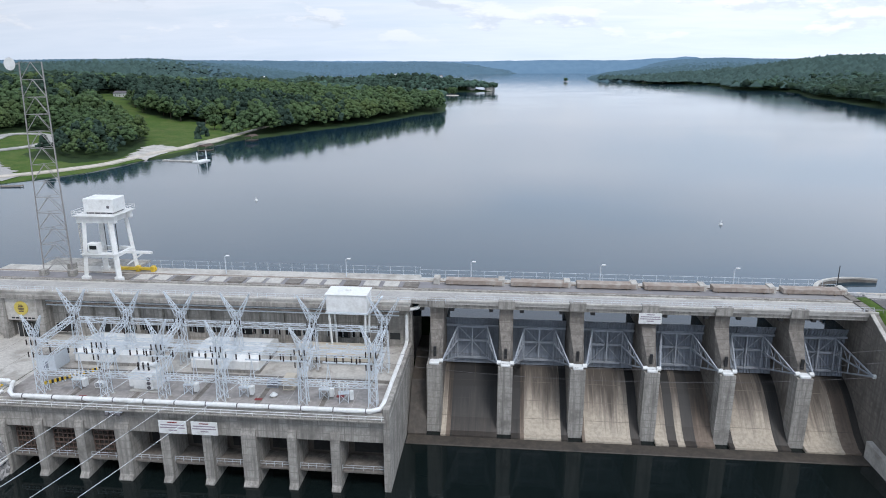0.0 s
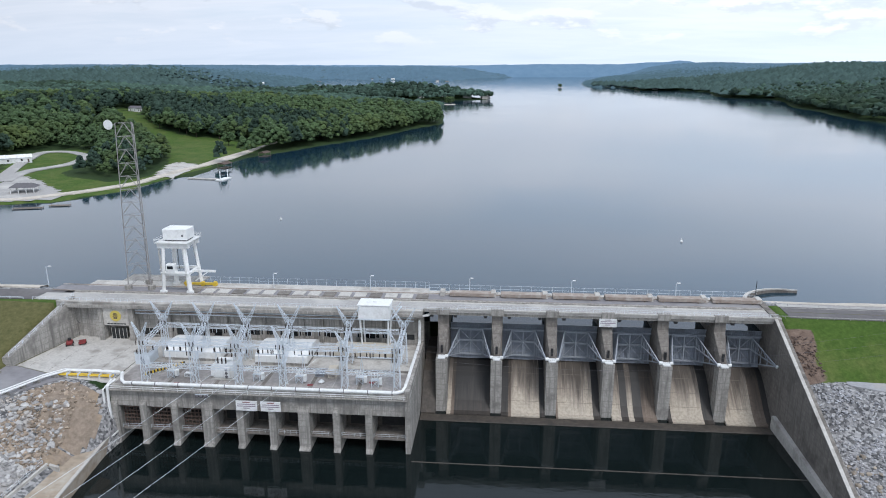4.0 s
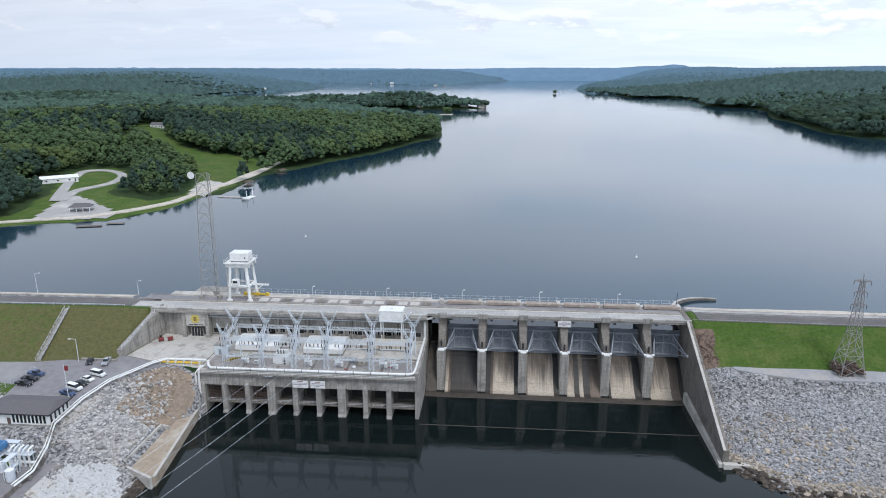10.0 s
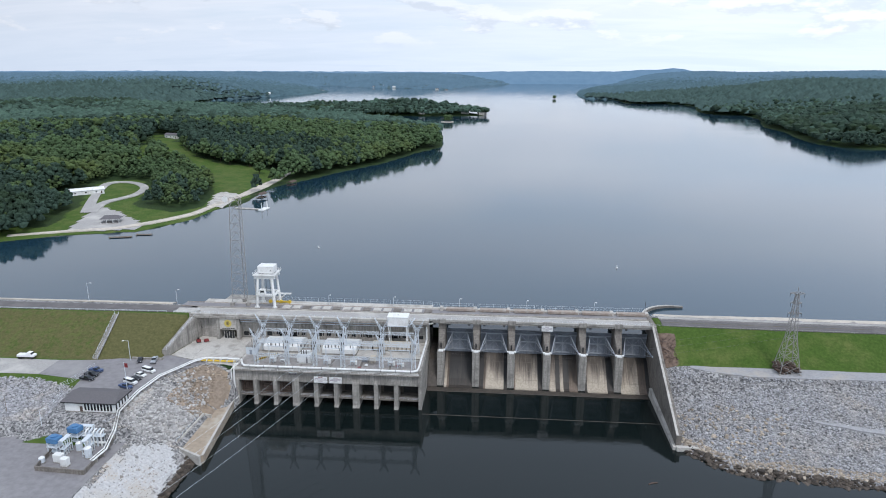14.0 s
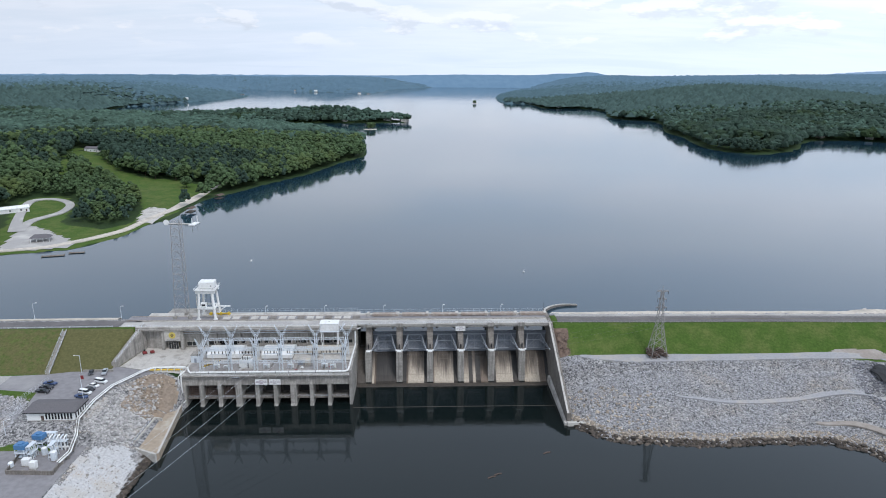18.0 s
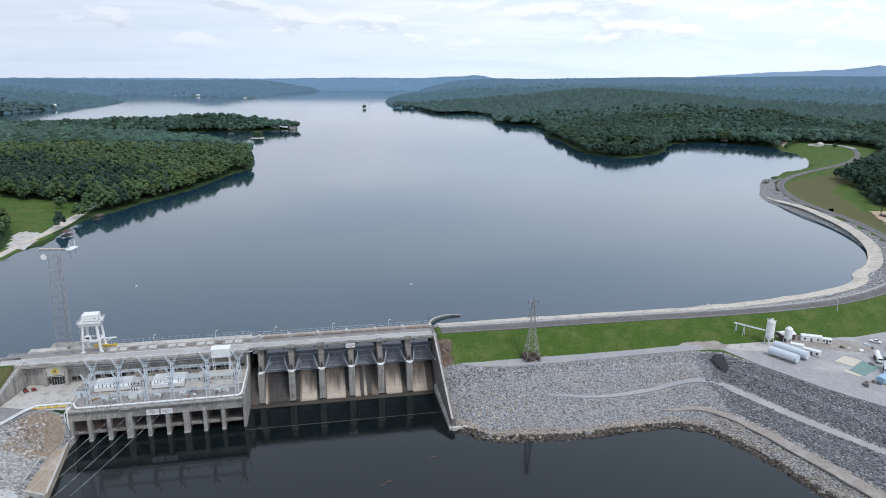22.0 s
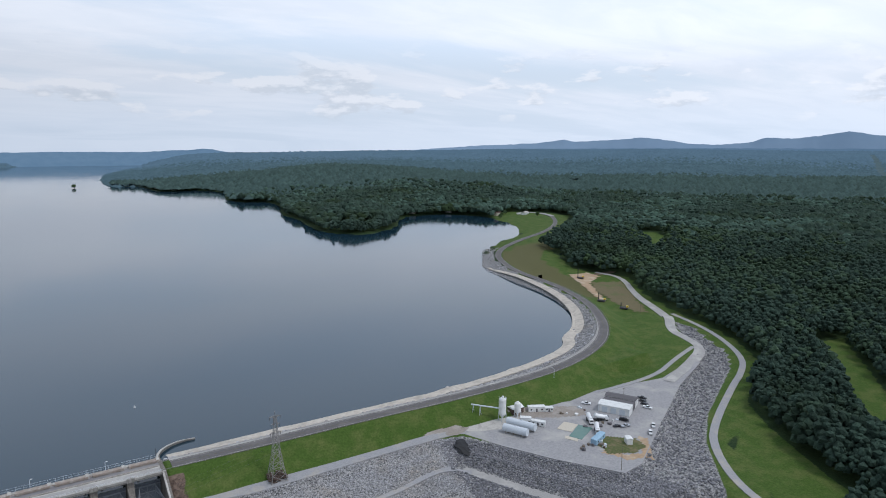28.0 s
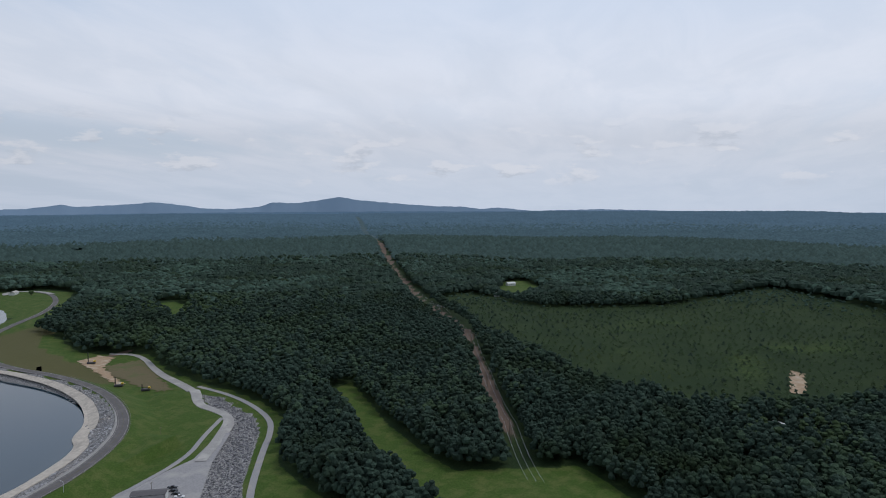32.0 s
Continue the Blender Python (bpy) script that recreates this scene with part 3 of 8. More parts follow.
def lake_dist(x, y):
    wob = (vnoise(x, y, 60) - 0.5) * 12 * smoothstep(350, 700, np.hypot(x - 80, y)) + (vnoise(x, y, 14) - 0.5) * 3
    return area_dist(x, y, LAKE_EDGE) + wob


def hills(x, y):
    return (vnoise(x, y, 900) - 0.35) * 60 + (vnoise(x, y, 380) - 0.5) * 26 + (vnoise(x, y, 130) - 0.5) * 7


# single hills: x, y, height, radius
KNOLLS = [(-190, 1375, 30, 140), (-400, 1385, 8, 150), (590, 850, 34, 120), (960, 1800, 56, 340), (1400, 2250, 42, 480), (1060, 3780, 36, 400), (1500, 3400, 40, 600), (1100, 1250, 16, 300), (760, 2350, 18, 260), (-900, 900, 6, 300), (-1500, 2000, 46, 480), (-1150, 2200, 34, 300), (-1900, 3000, 40, 500), (-560, 3800, 26, 260),
          (1600, 500, 16, 500), (2300, 500, 40, 420), (2500, -300, 30, 500), (-330, 650, 5, 250)]


def land(x, y):
    """The height of the ground."""
    dl = lake_dist(x, y)
    r = np.hypot(x - 35, y + 290)
    az = np.degrees(np.arctan2(x - 35, y + 290))
    up = WATER_Z + 0.6 + np.clip(dl, 0, 60) * 0.05 + np.clip(dl, 0, None) * 0.004
    up = up + hills(x, y) * smoothstep(20, 420, dl) * 0.5
    for hx, hy, hh, hr in KNOLLS:
        up = up + hh * np.exp(-((x - hx) ** 2 + (y - hy) ** 2) / hr ** 2) * smoothstep(0, 160, dl)
    # the land below the embankments is lower
    lee = 13.0 + np.clip(hills(x, y), -2, 60) * smoothstep(500, 1400, r) * 0.5 + 0.004 * np.clip(r - 600, 0, None)
    for hx, hy, hh, hr in KNOLLS:
        lee = lee + hh * np.exp(-((x - hx) ** 2 + (y - hy) ** 2) / hr ** 2) * smoothstep(0, 160, dl) * 0.8
    w = np.where(x > 420, smoothstep(1250, 850, y - 0.1 * (x - 420)), (y < 8).astype(float))
    w = w * (1 - smoothstep(200, 350, y) * (1 - smoothstep(45, 150, dl)))
    nat = up * (1 - w) + lee * w
    # far land climbs to the skyline
    sky_z = np.interp(az, [-60, -20, 0, 12, 20, 30, 50, 80, 120], [88, 90, 86, 90, 88, 104, 126, 134, 132])
    climb = smoothstep(2300, 4700, r)
    nat = np.where(dl > 0, np.maximum(nat, nat + (sky_z - nat) * climb * smoothstep(0, 420, dl) * (0.78 + 0.3 * vnoise(x, y, 700))), nat)
    z = np.where(dl < 0, WATER_Z + 0.45 * np.clip(dl, -16, 0), nat)
    # embankments
    dr = np.minimum(np.where(x > 78, line_dist(x, y, ROAD_R), 1e9), np.where(x < -96, line_dist(x, y, ROAD_L), 1e9))
    steep = (1 - smoothstep(225, 330, x)) * (x > 78) * (y < 9)
    z = np.maximum(z, (CREST_Z - (0.5 + 0.13 * steep) * np.clip(dr - 6.5 + 1.6 * steep, 0, None)))
    # working berm, yards
    z = np.maximum(z, np.where(y < 130, BERM_Z - 0.6 * np.clip(area_dist(x, y, BERM), 0, None), -50))
    db = area_dist(x, y, LEFT_PAD)
    z = np.maximum(z, np.where(x < -76, YARD_Z - 0.6 * np.clip(db, 0, None), -50))
    plaza = (x > -112.6 + 0.24 * (y + 12)) & (x < -76) & (y < 30) & (y > -19)
    z = np.where(plaza, YARD_Z, z)
    dy = area_dist(x, y, LOW_YARD)
    z = np.where((x < -60) & (dy < 0) & (db > 0), np.maximum(10.0, YARD_Z - 0.6 * db), z)
    # river banks
    ar = area_dist(x, y, BAY_LAND)
    z = np.where((x > 87.4) & (y < 60), np.minimum(z, np.where(ar < 0, 0.37 * line_dist(x, y, BANK_R) + (vnoise(x, y, 5) - 0.5) * 0.7 + 1.2 * np.clip(y + 18.5, 0, None), -0.4 * ar)), z)
    db2 = np.clip(line_dist(x, y, BENCH) - 3.6, 0, None)
    z = np.where((x > 200) & (x < 330) & (y < 0), np.clip(z, 8.0 - 0.5 * db2, 8.0 + 0.8 * db2), z)
    al = area_dist(x, y, BAY_LEFT_LAND)
    z = np.where((x < -78) & (y < -15), np.minimum(z, np.where(al < 0, 0.62 * line_dist(x, y, BANK_LEFT) + 1.0 * np.clip(y + 33, 0, None), -0.5 * al)), z)
    z = np.where((x >= -78) & (x <= 87.4) & (y < 26), -4.0, z)
    return z


def grid_line(lo, fine_lo, fine_hi, hi, step, mids=()):
    out = list(np.arange(fine_lo, fine_hi + 0.01, step))
    s = step
    while out[-1] < hi:
        s = min(s * 1.045, 46); out.append(out[-1] + s)
    s = step
    while out[0] > lo:
        s = min(s * 1.045, 46); out.insert(0, out[0] - s)
    return np.array(out)


def build_ground():
    xs = grid_line(-2600, -150, 330, 4900, 2.0)
    ys = grid_line(-2700, -130, 70, 4700, 2.0)
    xs = np.where(np.abs(xs - 86) < 0.6, 86.2, xs)
    X, Y = np.meshgrid(xs, ys)
    Zg = land(X, Y)
    nx, ny = len(xs), len(ys)
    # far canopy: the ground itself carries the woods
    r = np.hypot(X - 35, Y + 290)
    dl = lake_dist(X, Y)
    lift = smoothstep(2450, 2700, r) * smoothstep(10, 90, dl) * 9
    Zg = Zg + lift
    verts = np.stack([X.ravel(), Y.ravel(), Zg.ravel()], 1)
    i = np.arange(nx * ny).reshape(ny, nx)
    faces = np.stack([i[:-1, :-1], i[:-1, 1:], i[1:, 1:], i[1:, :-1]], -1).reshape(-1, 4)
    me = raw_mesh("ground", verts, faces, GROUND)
    # cover weights
    def soft(poly, w=2.5):
        return 1 - smoothstep(-w, w, area_dist(X, Y, poly))
    grass = np.maximum.reduce([soft(LAWN, 6), soft(DAM_ZONE, 4), soft(STRIP, 4), soft(MEADOW, 10), soft(GRASS_FIELD, 4), soft(HAMLET, 12), soft(FAR_FIELD, 12), soft(PARK_NORTH, 8)])
    grass = np.maximum(grass, ((X < -96) & (X > -460) & (Y < 8) & (Y > -130)) * 1.0)
    dry_lawn = soft(LAWN, 6)
    grass = np.maximum(grass, ((X < -282) & (X > -330) & (Y > 100) & (Y < 165)) * 0.8)
    grass = np.maximum(grass, soft(LANDING, 5))
    grass = np.maximum(grass, soft(CLEARCUT, 30) * (0.02 + 0.50 * vnoise(X, Y, 60)))
    dry = 0.9 * (line_dist(X, Y, ROAD_R) < 60) * smoothstep(150, 210, Y) * smoothstep(520, 400, Y) * (dl > 12) * (line_dist(X, Y, ROAD_R) > 7)
    dry = np.maximum(dry, (X < -96) * (X > -420) * (Y > -22) * (Y < 6) * np.where(X > -142, 0.8, 0.55))
    dry = np.maximum(dry, dry_lawn * (0.12 + 0.35 * vnoise(X, Y, 30)))
    dcor = line_dist(X, Y, CORRIDOR)
    soil = np.maximum((1 - smoothstep(4.5, 8, dcor * np.where(X > 850, 0.6, 1.0))) * smoothstep(430, 560, X) * (0.35 + 0.75 * vnoise(X, Y, 30)), 0)
    soil = np.maximum(soil, 0.9 * (1 - smoothstep(3, 12, np.hypot((X - 640) / 3, Y - 262))))
    soil = np.maximum(soil, (X > 86) * (1 - smoothstep(93, 98, X + 3 * vnoise(X, Y, 4))) * (Y > -9) * (Y < 5.5))
    bank = (1 - smoothstep(60, 68, line_dist(X, Y, BANK_R))) * smoothstep(-2.0, 0.6, area_dist(X, Y, BERM)) * smoothstep(-10, -12, Y) * (X > 86) * (X < 330)
    stone = np.maximum(bank, soft(RIP_EAST, 1.6))
    stone = np.maximum(stone, (X > 86) * (1 - smoothstep(100, 116, X)) * smoothstep(-7.5, -9.5, Y) * (Y > -70))
    stone = np.maximum(stone, (X < -77) * (X > -112) * (Y < -14) * (1 - smoothstep(28, 31, line_dist(X, Y, BANK_LEFT))) * smoothstep(-2.5, 0, area_dist(X, Y, LEFT_PAD)))
    stone = np.maximum(stone, (X < -100) * (X > -420) * smoothstep(0, 1.5, area_dist(X, Y, LEFT_PAD)) * smoothstep(-7, -5, area_dist(X, Y, LOW_YARD)) * (Y < -34) * (Y > -85))
    stone = np.maximum(stone, (X > -131) * (X < -98) * (Y < -47) * (Y > -66) * 1.0)
    lakeward = smoothstep(3, 7, line_dist(X, Y, ROAD_R)) * inside(X, Y, LAKE_SIDE) * (X > 78) * (1 - smoothstep(40, 50, line_dist(X, Y, ROAD_R))) * smoothstep(470, 380, Y)
    stone = np.maximum(stone, lakeward)
    stone = np.maximum(stone, (line_dist(X, Y, ROAD_L) < 22) * (dl < 12) * (X < -96) * 1.0)
    # cover2's second weight brings in the haze tint with distance
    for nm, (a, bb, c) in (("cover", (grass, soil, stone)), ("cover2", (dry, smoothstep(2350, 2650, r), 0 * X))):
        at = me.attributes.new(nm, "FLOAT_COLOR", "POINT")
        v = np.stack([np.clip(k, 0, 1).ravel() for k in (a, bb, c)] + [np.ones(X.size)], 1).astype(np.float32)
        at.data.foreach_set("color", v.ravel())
    tagged(new("ground", me), "rolling ground of mown grass, stone banks and woodland floor", "ground", kind="structure")


build_ground()


def sheet(name, outline, z, material, label, category):
    bm = nb()
    bm.faces.new([bm.verts.new((x, y, z)) for x, y in outline])
    bmesh.ops.triangulate(bm, faces=bm.faces)
    bmesh.ops.recalc_face_normals(bm, faces=bm.faces)
    if sum(f.normal.z for f in bm.faces) < 0:
        bmesh.ops.reverse_faces(bm, faces=bm.faces)
    return tagged(part(name, bm, material), label, category, kind="structure")


sheet("water_lake", [(-2600, 14), (-96, 14), (88, 14)] + [(x, y) for x, y in ROAD_R if x > 90] + [(1100, 1000), (1500, 1600), (1500, 4680), (-2600, 4680)], WATER_Z, LAKE,
      "calm blue-grey reservoir with faint wind streaks", "water")
sheet("water_tailrace", [(-140, -900), (500, -900), (300, -30), (87.5, 12), (-78, 12), (-79, -22), (-95, -50)], TAIL_Z, TAIL, "still dark green tailwater below the dam", "water")


def ground_z(pts, steps=1):
    a = np.array(pts, float)
    return land(a[:, 0], a[:, 1])


def ribbon(name, line, width, material, label, category="road", lift=0.12, z=None, step=4.0, kind="structure", parent=None, cross=5):
    """A road draped on the ground along a line."""
    pts = [line[0]]
    for (ax, ay), (bx, by) in zip(line, line[1:]):
        k = max(1, int(math.hypot(bx - ax, by - ay) / step))
        pts += [(ax + (bx - ax) * j / k, ay + (by - ay) * j / k) for j in range(1, k + 1)]
    p = np.array(pts)
    d = np.gradient(p, axis=0)
    d /= np.linalg.norm(d, axis=1)[:, None]
    nrm = np.stack([-d[:, 1], d[:, 0]], 1)
    w = np.asarray(width, float) * np.ones(len(p)) if np.ndim(width) == 0 else np.interp(np.linspace(0, 1, len(p)), np.linspace(0, 1, len(width)), width)
    rows = []
    ts = np.linspace(-0.5, 0.5, cross)
    for t in ts:
        q = p + nrm * (w * t)[:, None]
        zz = (land(q[:, 0], q[:, 1]) if z is None else np.full(len(q), z)) + lift
        rows.append(np.column_stack([q, zz]))
    if z is None:  # level across
        mx = np.max([r[:, 2] for r in rows], axis=0)
        for r in rows:
            r[:, 2] = 0.5 * r[:, 2] + 0.5 * mx
    # skirts
    a = rows[0].copy(); a[:, 2] -= 0.6
    b = rows[-1].copy(); b[:, 2] -= 0.6
    rows = [a] + rows + [b]
    v = np.concatenate(rows)
    n = len(p)
    i = np.arange(len(rows) * n).reshape(len(rows), n)
    f = np.stack([i[:-1, :-1], i[:-1, 1:], i[1:, 1:], i[1:, :-1]], -1).reshape(-1, 4)
    ob = new(name, raw_mesh(name, v, f[:, ::-1], material, False))
    if parent:
        ob.parent = parent
    return tagged(ob, label, category, kind=kind) if kind else ob


# ---- woods ----
_ico = bmesh.new()
bmesh.ops.create_icosphere(_ico, subdivisions=1, radius=1.0)
BALL_V = np.array([v.co[:] for v in _ico.verts]); BALL_F = np.array([[v.index for v in f.verts] for f in _ico.faces])
BALL_F = BALL_F[[BALL_V[f][:, 2].mean() > -0.35 for f in BALL_F]]  # undersides are never seen
_ico.free()


DOME_V = np.array([(math.cos(a), math.sin(a), -0.45) for a in np.arange(6) * math.pi / 3] + [(0.0, 0.0, 0.55)])
DOME_F = np.array([[k, (k + 1) % 6, 6] for k in range(6)])


def clumps(centres, radii, rng, rough=0.28, flat=0.8, dome=False):
    """Many small ragged leaf clumps in one go: vertices and triangles; far crowns as domes."""
    ICO_V, ICO_F = (DOME_V, DOME_F) if dome else (BALL_V, BALL_F)
    n, k = len(centres), len(ICO_V)
    jit = 1 + rng.uniform(-rough, rough, (n, k, 1))
    an = rng.uniform(0, 6.283, n)
    c, s = np.cos(an)[:, None], np.sin(an)[:, None]
    base = np.stack([ICO_V[None, :, 0] * c - ICO_V[None, :, 1] * s, ICO_V[None, :, 0] * s + ICO_V[None, :, 1] * c, np.repeat(ICO_V[None, :, 2] * flat, n, 0)], -1)
    v = base * jit * radii[:, None, None] + centres[:, None, :]
    f = ICO_F[None] + (np.arange(n) * k)[:, None, None]
    return v.reshape(-1, 3), f.reshape(-1, 3)


def wooded(x, y):
    """Where trees stand."""
    dl = lake_dist(x, y)
    ok = dl > 5
    for poly, gap in ((LAWN, 0), (LANDING, 6), (DAM_ZONE, 2), (STRIP, 2), (MEADOW, 4), (GRASS_FIELD, 2), (HAMLET, 0), (FAR_FIELD, 0), (PARK_NORTH, 0)):
        ok &= area_dist(x, y, poly) > gap
    ok &= line_dist(x, y, CORRIDOR) > np.where(np.hypot(x, y) > 900, 17, 9.5)
    ok &= ~((x > -470) & (x < 330) & (y < 120))
    ok &= ~((line_dist(x, y, ROAD_R) < 34))
    ok &= ~((np.hypot(x + 391, (y - 552) * 0.7) < 20) | (np.hypot(x + 476, (y - 508) * 0.6) < 20) | (np.hypot(x + 415, (y - 478) * 0.7) < 18) | (np.hypot(x + 318, y - 256) < 22))
    ok &= ~((np.hypot(x - 940, y - 765) < 24) | (np.hypot(x - 575, y + 398) < 16))
    ok &= (y > -330) | (x > 420)
    return ok


def build_woods():
    rng = np.random.RandomState(11)
    eye = np.array([40.0, -297.0])
    sets = {}
    # spacing, from, to, clumps in a crown, crown radius
    for band, (gap, r0, r1, per, rad) in enumerate(((6.8, 250, 640, 9, 4.1), (8.2, 640, 1150, 5, 5.0), (8.8, 1150, 1800, 1, 6.0), (11.0, 1800, 2600, 1, 9.0), (15.0, 2600, 3500, 1, 12.5), (7.8, 430, 1000, 11, 4.5), (18.0, 3500, 4760, 1, 15.0))):
        gx = np.arange(-r1, r1, gap)
        X, Y = np.meshgrid(eye[0] + gx, eye[1] + gx)
        x = (X + rng.uniform(-0.42, 0.42, X.shape) * gap).ravel(); y = (Y + rng.uniform(-0.42, 0.42, X.shape) * gap).ravel()
        r = np.hypot(x - eye[0], y - eye[1]) + rng.uniform(-0.09, 0.09, x.shape) * (r0 if r0 > 700 else 0); az = np.degrees(np.arctan2(x - eye[0], y - eye[1]))
        k = (r > r0) & (r <= r1) & (az > -46) & (az < 110)
        x, y = x[k], y[k]
        k = wooded(x, y) & ((x < -60) if band == 5 else ((x >= -60) | (np.hypot(x - eye[0], y - eye[1]) > 1000)))
        x, y = x[k], y[k]
        r = np.hypot(x - eye[0], y - eye[1])
        clear = inside(x, y, CLEARCUT)
        keep = ~clear | (rng.uniform(0, 1, len(x)) < 0.65)
        x, y, clear = x[keep], y[keep], clear[keep]
        z = land(x, y)
        size = rng.uniform(0.75, 1.25, len(x)) * (0.85 + 0.4 * vnoise(x, y, 45))
        size = np.where(clear, size * 0.28, size)
        size = np.where((x > -345) & (x < -205) & (y > 215) & (y < 400), size * 0.72, size)
        tall = 15.0 * size
        pine = vnoise(x, y, 160) + rng.uniform(-0.3, 0.3, len(x)) > np.where(x > 330, 0.30, 0.62)
        pine &= ~(clear & (rng.uniform(0, 1, len(x)) < 0.7))
        east = (x > 330) & ~clear
        for kind in (False, True, 2):
            s = pine if kind is True else (~pine & (east if kind == 2 else ~east))
            n = int(s.sum())
            if not n:
                continue
            cx, cy, cz, sz, th = x[s], y[s], z[s], size[s], tall[s]
            if per == 1:
                rise = th * 0.62
                if band in (4, 6):  # the raised ground carries the far canopy
                    rise = 2.0 + 9 * smoothstep(2450, 2700, np.hypot(cx - 35, cy + 290)) * smoothstep(10, 90, lake_dist(cx, cy))
                cen = np.stack([cx, cy, cz + rise], 1); rr = rad * sz
                rr = np.where(th < 8, rr * 1.2, rr)
            else:
                t = np.tile((np.arange(per) + 0.5) / per, (n, 1)) + rng.uniform(-0.06, 0.06, (n, per))
                an = rng.uniform(0, 6.283, (n, 1)) + np.arange(per)[None] * 2.4
                if kind is True:
                    spread = np.clip(1 - t, 0.02, 1) ** 0.8 * 0.75 + 0.12
                    hh = 0.38 + 0.62 * t
                    cl = rad * (0.62 - 0.25 * t)
                else:
                    spread = np.sqrt(np.clip(1 - (2 * t - 0.75) ** 2, 0.05, 1)) * 0.85
                    hh = 0.36 + 0.56 * t
                    cl = rad * np.full_like(t, 0.5 if per > 4 else 0.85)
                px = cx[:, None] + np.cos(an) * spread * rad * sz[:, None]
                py = cy[:, None] + np.sin(an) * spread * rad * sz[:, None]
                pz = cz[:, None] + hh * th[:, None]
                cen = np.stack([px, py, pz], -1).reshape(-1, 3)
                rr = (cl * sz[:, None] * rng.uniform(0.75, 1.25, (n, per))).ravel()
            v, f = clumps(cen, rr, rng, 0.3, (0.95 if kind is True else 0.8) if band not in (4, 6) else 0.6, band in (3, 4, 6))
            sets.setdefault((kind, band), []).append((v, f))
    names = {False: ("broadleaf_woods", LEAF, "dense green broadleaf woodland canopy"), True: ("pine_woods", PINE, "dense dark green pine woodland canopy"),
             2: ("mixed_woods", DEEP_LEAF, "dense dark mixed woodland canopy")}
    for (kind, band), chunks in sets.items():
        v, f = chunks[0]
        nm, m, lb = names[kind]
        # farther bands take the haze-tinted foliage colours
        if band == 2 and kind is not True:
            nm, m, lb = "broadleaf_woods", HAZY_LEAF, "distant woodland canopy with haze mixed into its green"
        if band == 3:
            nm, m, lb = "distant_woods", MID_HAZE_WOODS, "distant woodland canopy tinted for haze"
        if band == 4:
            nm, m, lb = "backdrop_woods", FAR_HAZE_WOODS, "far woodland canopy tinted blue-green for haze"
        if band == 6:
            nm, m, lb = "backdrop_woods", SKYLINE_HAZE_WOODS, "far wooded skyline tinted blue-green for haze"
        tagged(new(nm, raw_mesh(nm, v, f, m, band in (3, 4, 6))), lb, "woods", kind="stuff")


build_woods()

# ---- the dam ----
BAY = 14.6
PIERS = [k * BAY for k in range(6)]



def chute_mat(name, dry, stain, wet, reach, seep, rough=0.85):
    """Spillway concrete: leakage stains that run down from the crest as streaks, wet and dark at the top, worn pale below."""
    m = bpy.data.materials.new(name)
    m.use_nodes = True
    nt = m.node_tree
    n, ln = nt.nodes.new, nt.links.new
    b = nt.nodes["Principled BSDF"]
    b.inputs["Roughness"].default_value = rough
    geo, sep = n("ShaderNodeNewGeometry"), n("ShaderNodeSeparateXYZ")
    ln(geo.outputs["Position"], sep.inputs[0])

    def streaks(sx, sl, detail):
        mp = n("ShaderNodeMapping"); mp.inputs["Scale"].default_value = (sx, sl, sl)
        ln(geo.outputs["Position"], mp.inputs["Vector"])
        t = n("ShaderNodeTexNoise"); t.inputs["Scale"].default_value, t.inputs["Detail"].default_value, t.inputs["Roughness"].default_value = 1.0, detail, 0.6
        ln(mp.outputs[0], t.inputs["Vector"])
        return t.outputs["Fac"]

    def calc(op, a, c):
        x = n("ShaderNodeMath"); x.operation = op
        for k, v in enumerate((a, c)):
            if isinstance(v, float):
                x.inputs[k].default_value = v
            else:
                ln(v, x.inputs[k])
        return x.outputs[0]

    def blend(a, c, f, lo, hi):
        r = n("ShaderNodeMapRange"); r.inputs["From Min"].default_value, r.inputs["From Max"].default_value = lo, hi
        ln(f, r.inputs["Value"])
        x = n("ShaderNodeMix"); x.data_type = "RGBA"
        ln(r.outputs[0], x.inputs[0]); ln(a, x.inputs[6]); x.inputs[7].default_value = (*c, 1)
        return x.outputs[2]
    broad, fine, grain = streaks(0.5, 0.05, 5), streaks(2.6, 0.07, 7), streaks(1.4, 1.4, 8)
    base = n("ShaderNodeRGB"); base.outputs[0].default_value = (*dry, 1)
    cur = blend(base.outputs[0], tuple(v * 0.72 for v in dry), grain, 0.42, 0.66)
    height = calc("MULTIPLY", sep.outputs["Z"], 0.1)
    run = calc("ADD", calc("ADD", height, calc("MULTIPLY", broad, 1.3)), calc("MULTIPLY", fine, 0.9))
    cur = blend(cur, stain, run, reach, reach + 0.42)
    cur = blend(cur, wet, calc("ADD", run, calc("MULTIPLY", broad, 0.5)), seep, seep + 0.35)
    cur = blend(cur, tuple(v * 0.6 for v in dry), fine, 0.60, 0.72)
    lift = n("ShaderNodeMath"); lift.operation = "PINGPONG"; lift.inputs[1].default_value = 1.35
    ln(sep.outputs["Z"], lift.inputs[0])
    cur = blend(cur, tuple(v * 0.9 for v in stain), lift.outputs[0], 0.04, 0.015)
    ln(cur, b.inputs["Base Color"])
    bp = n("ShaderNodeBump"); bp.inputs["Distance"].default_value = 0.03
    ln(grain, bp.inputs["Height"]); ln(bp.outputs[0], b.inputs["Normal"])
    return m


CHUTE_PALE = chute_mat("chute_pale", (0.480, 0.415, 0.330), (0.20, 0.17, 0.14), (0.085, 0.072, 0.06), 1.32, 1.95)
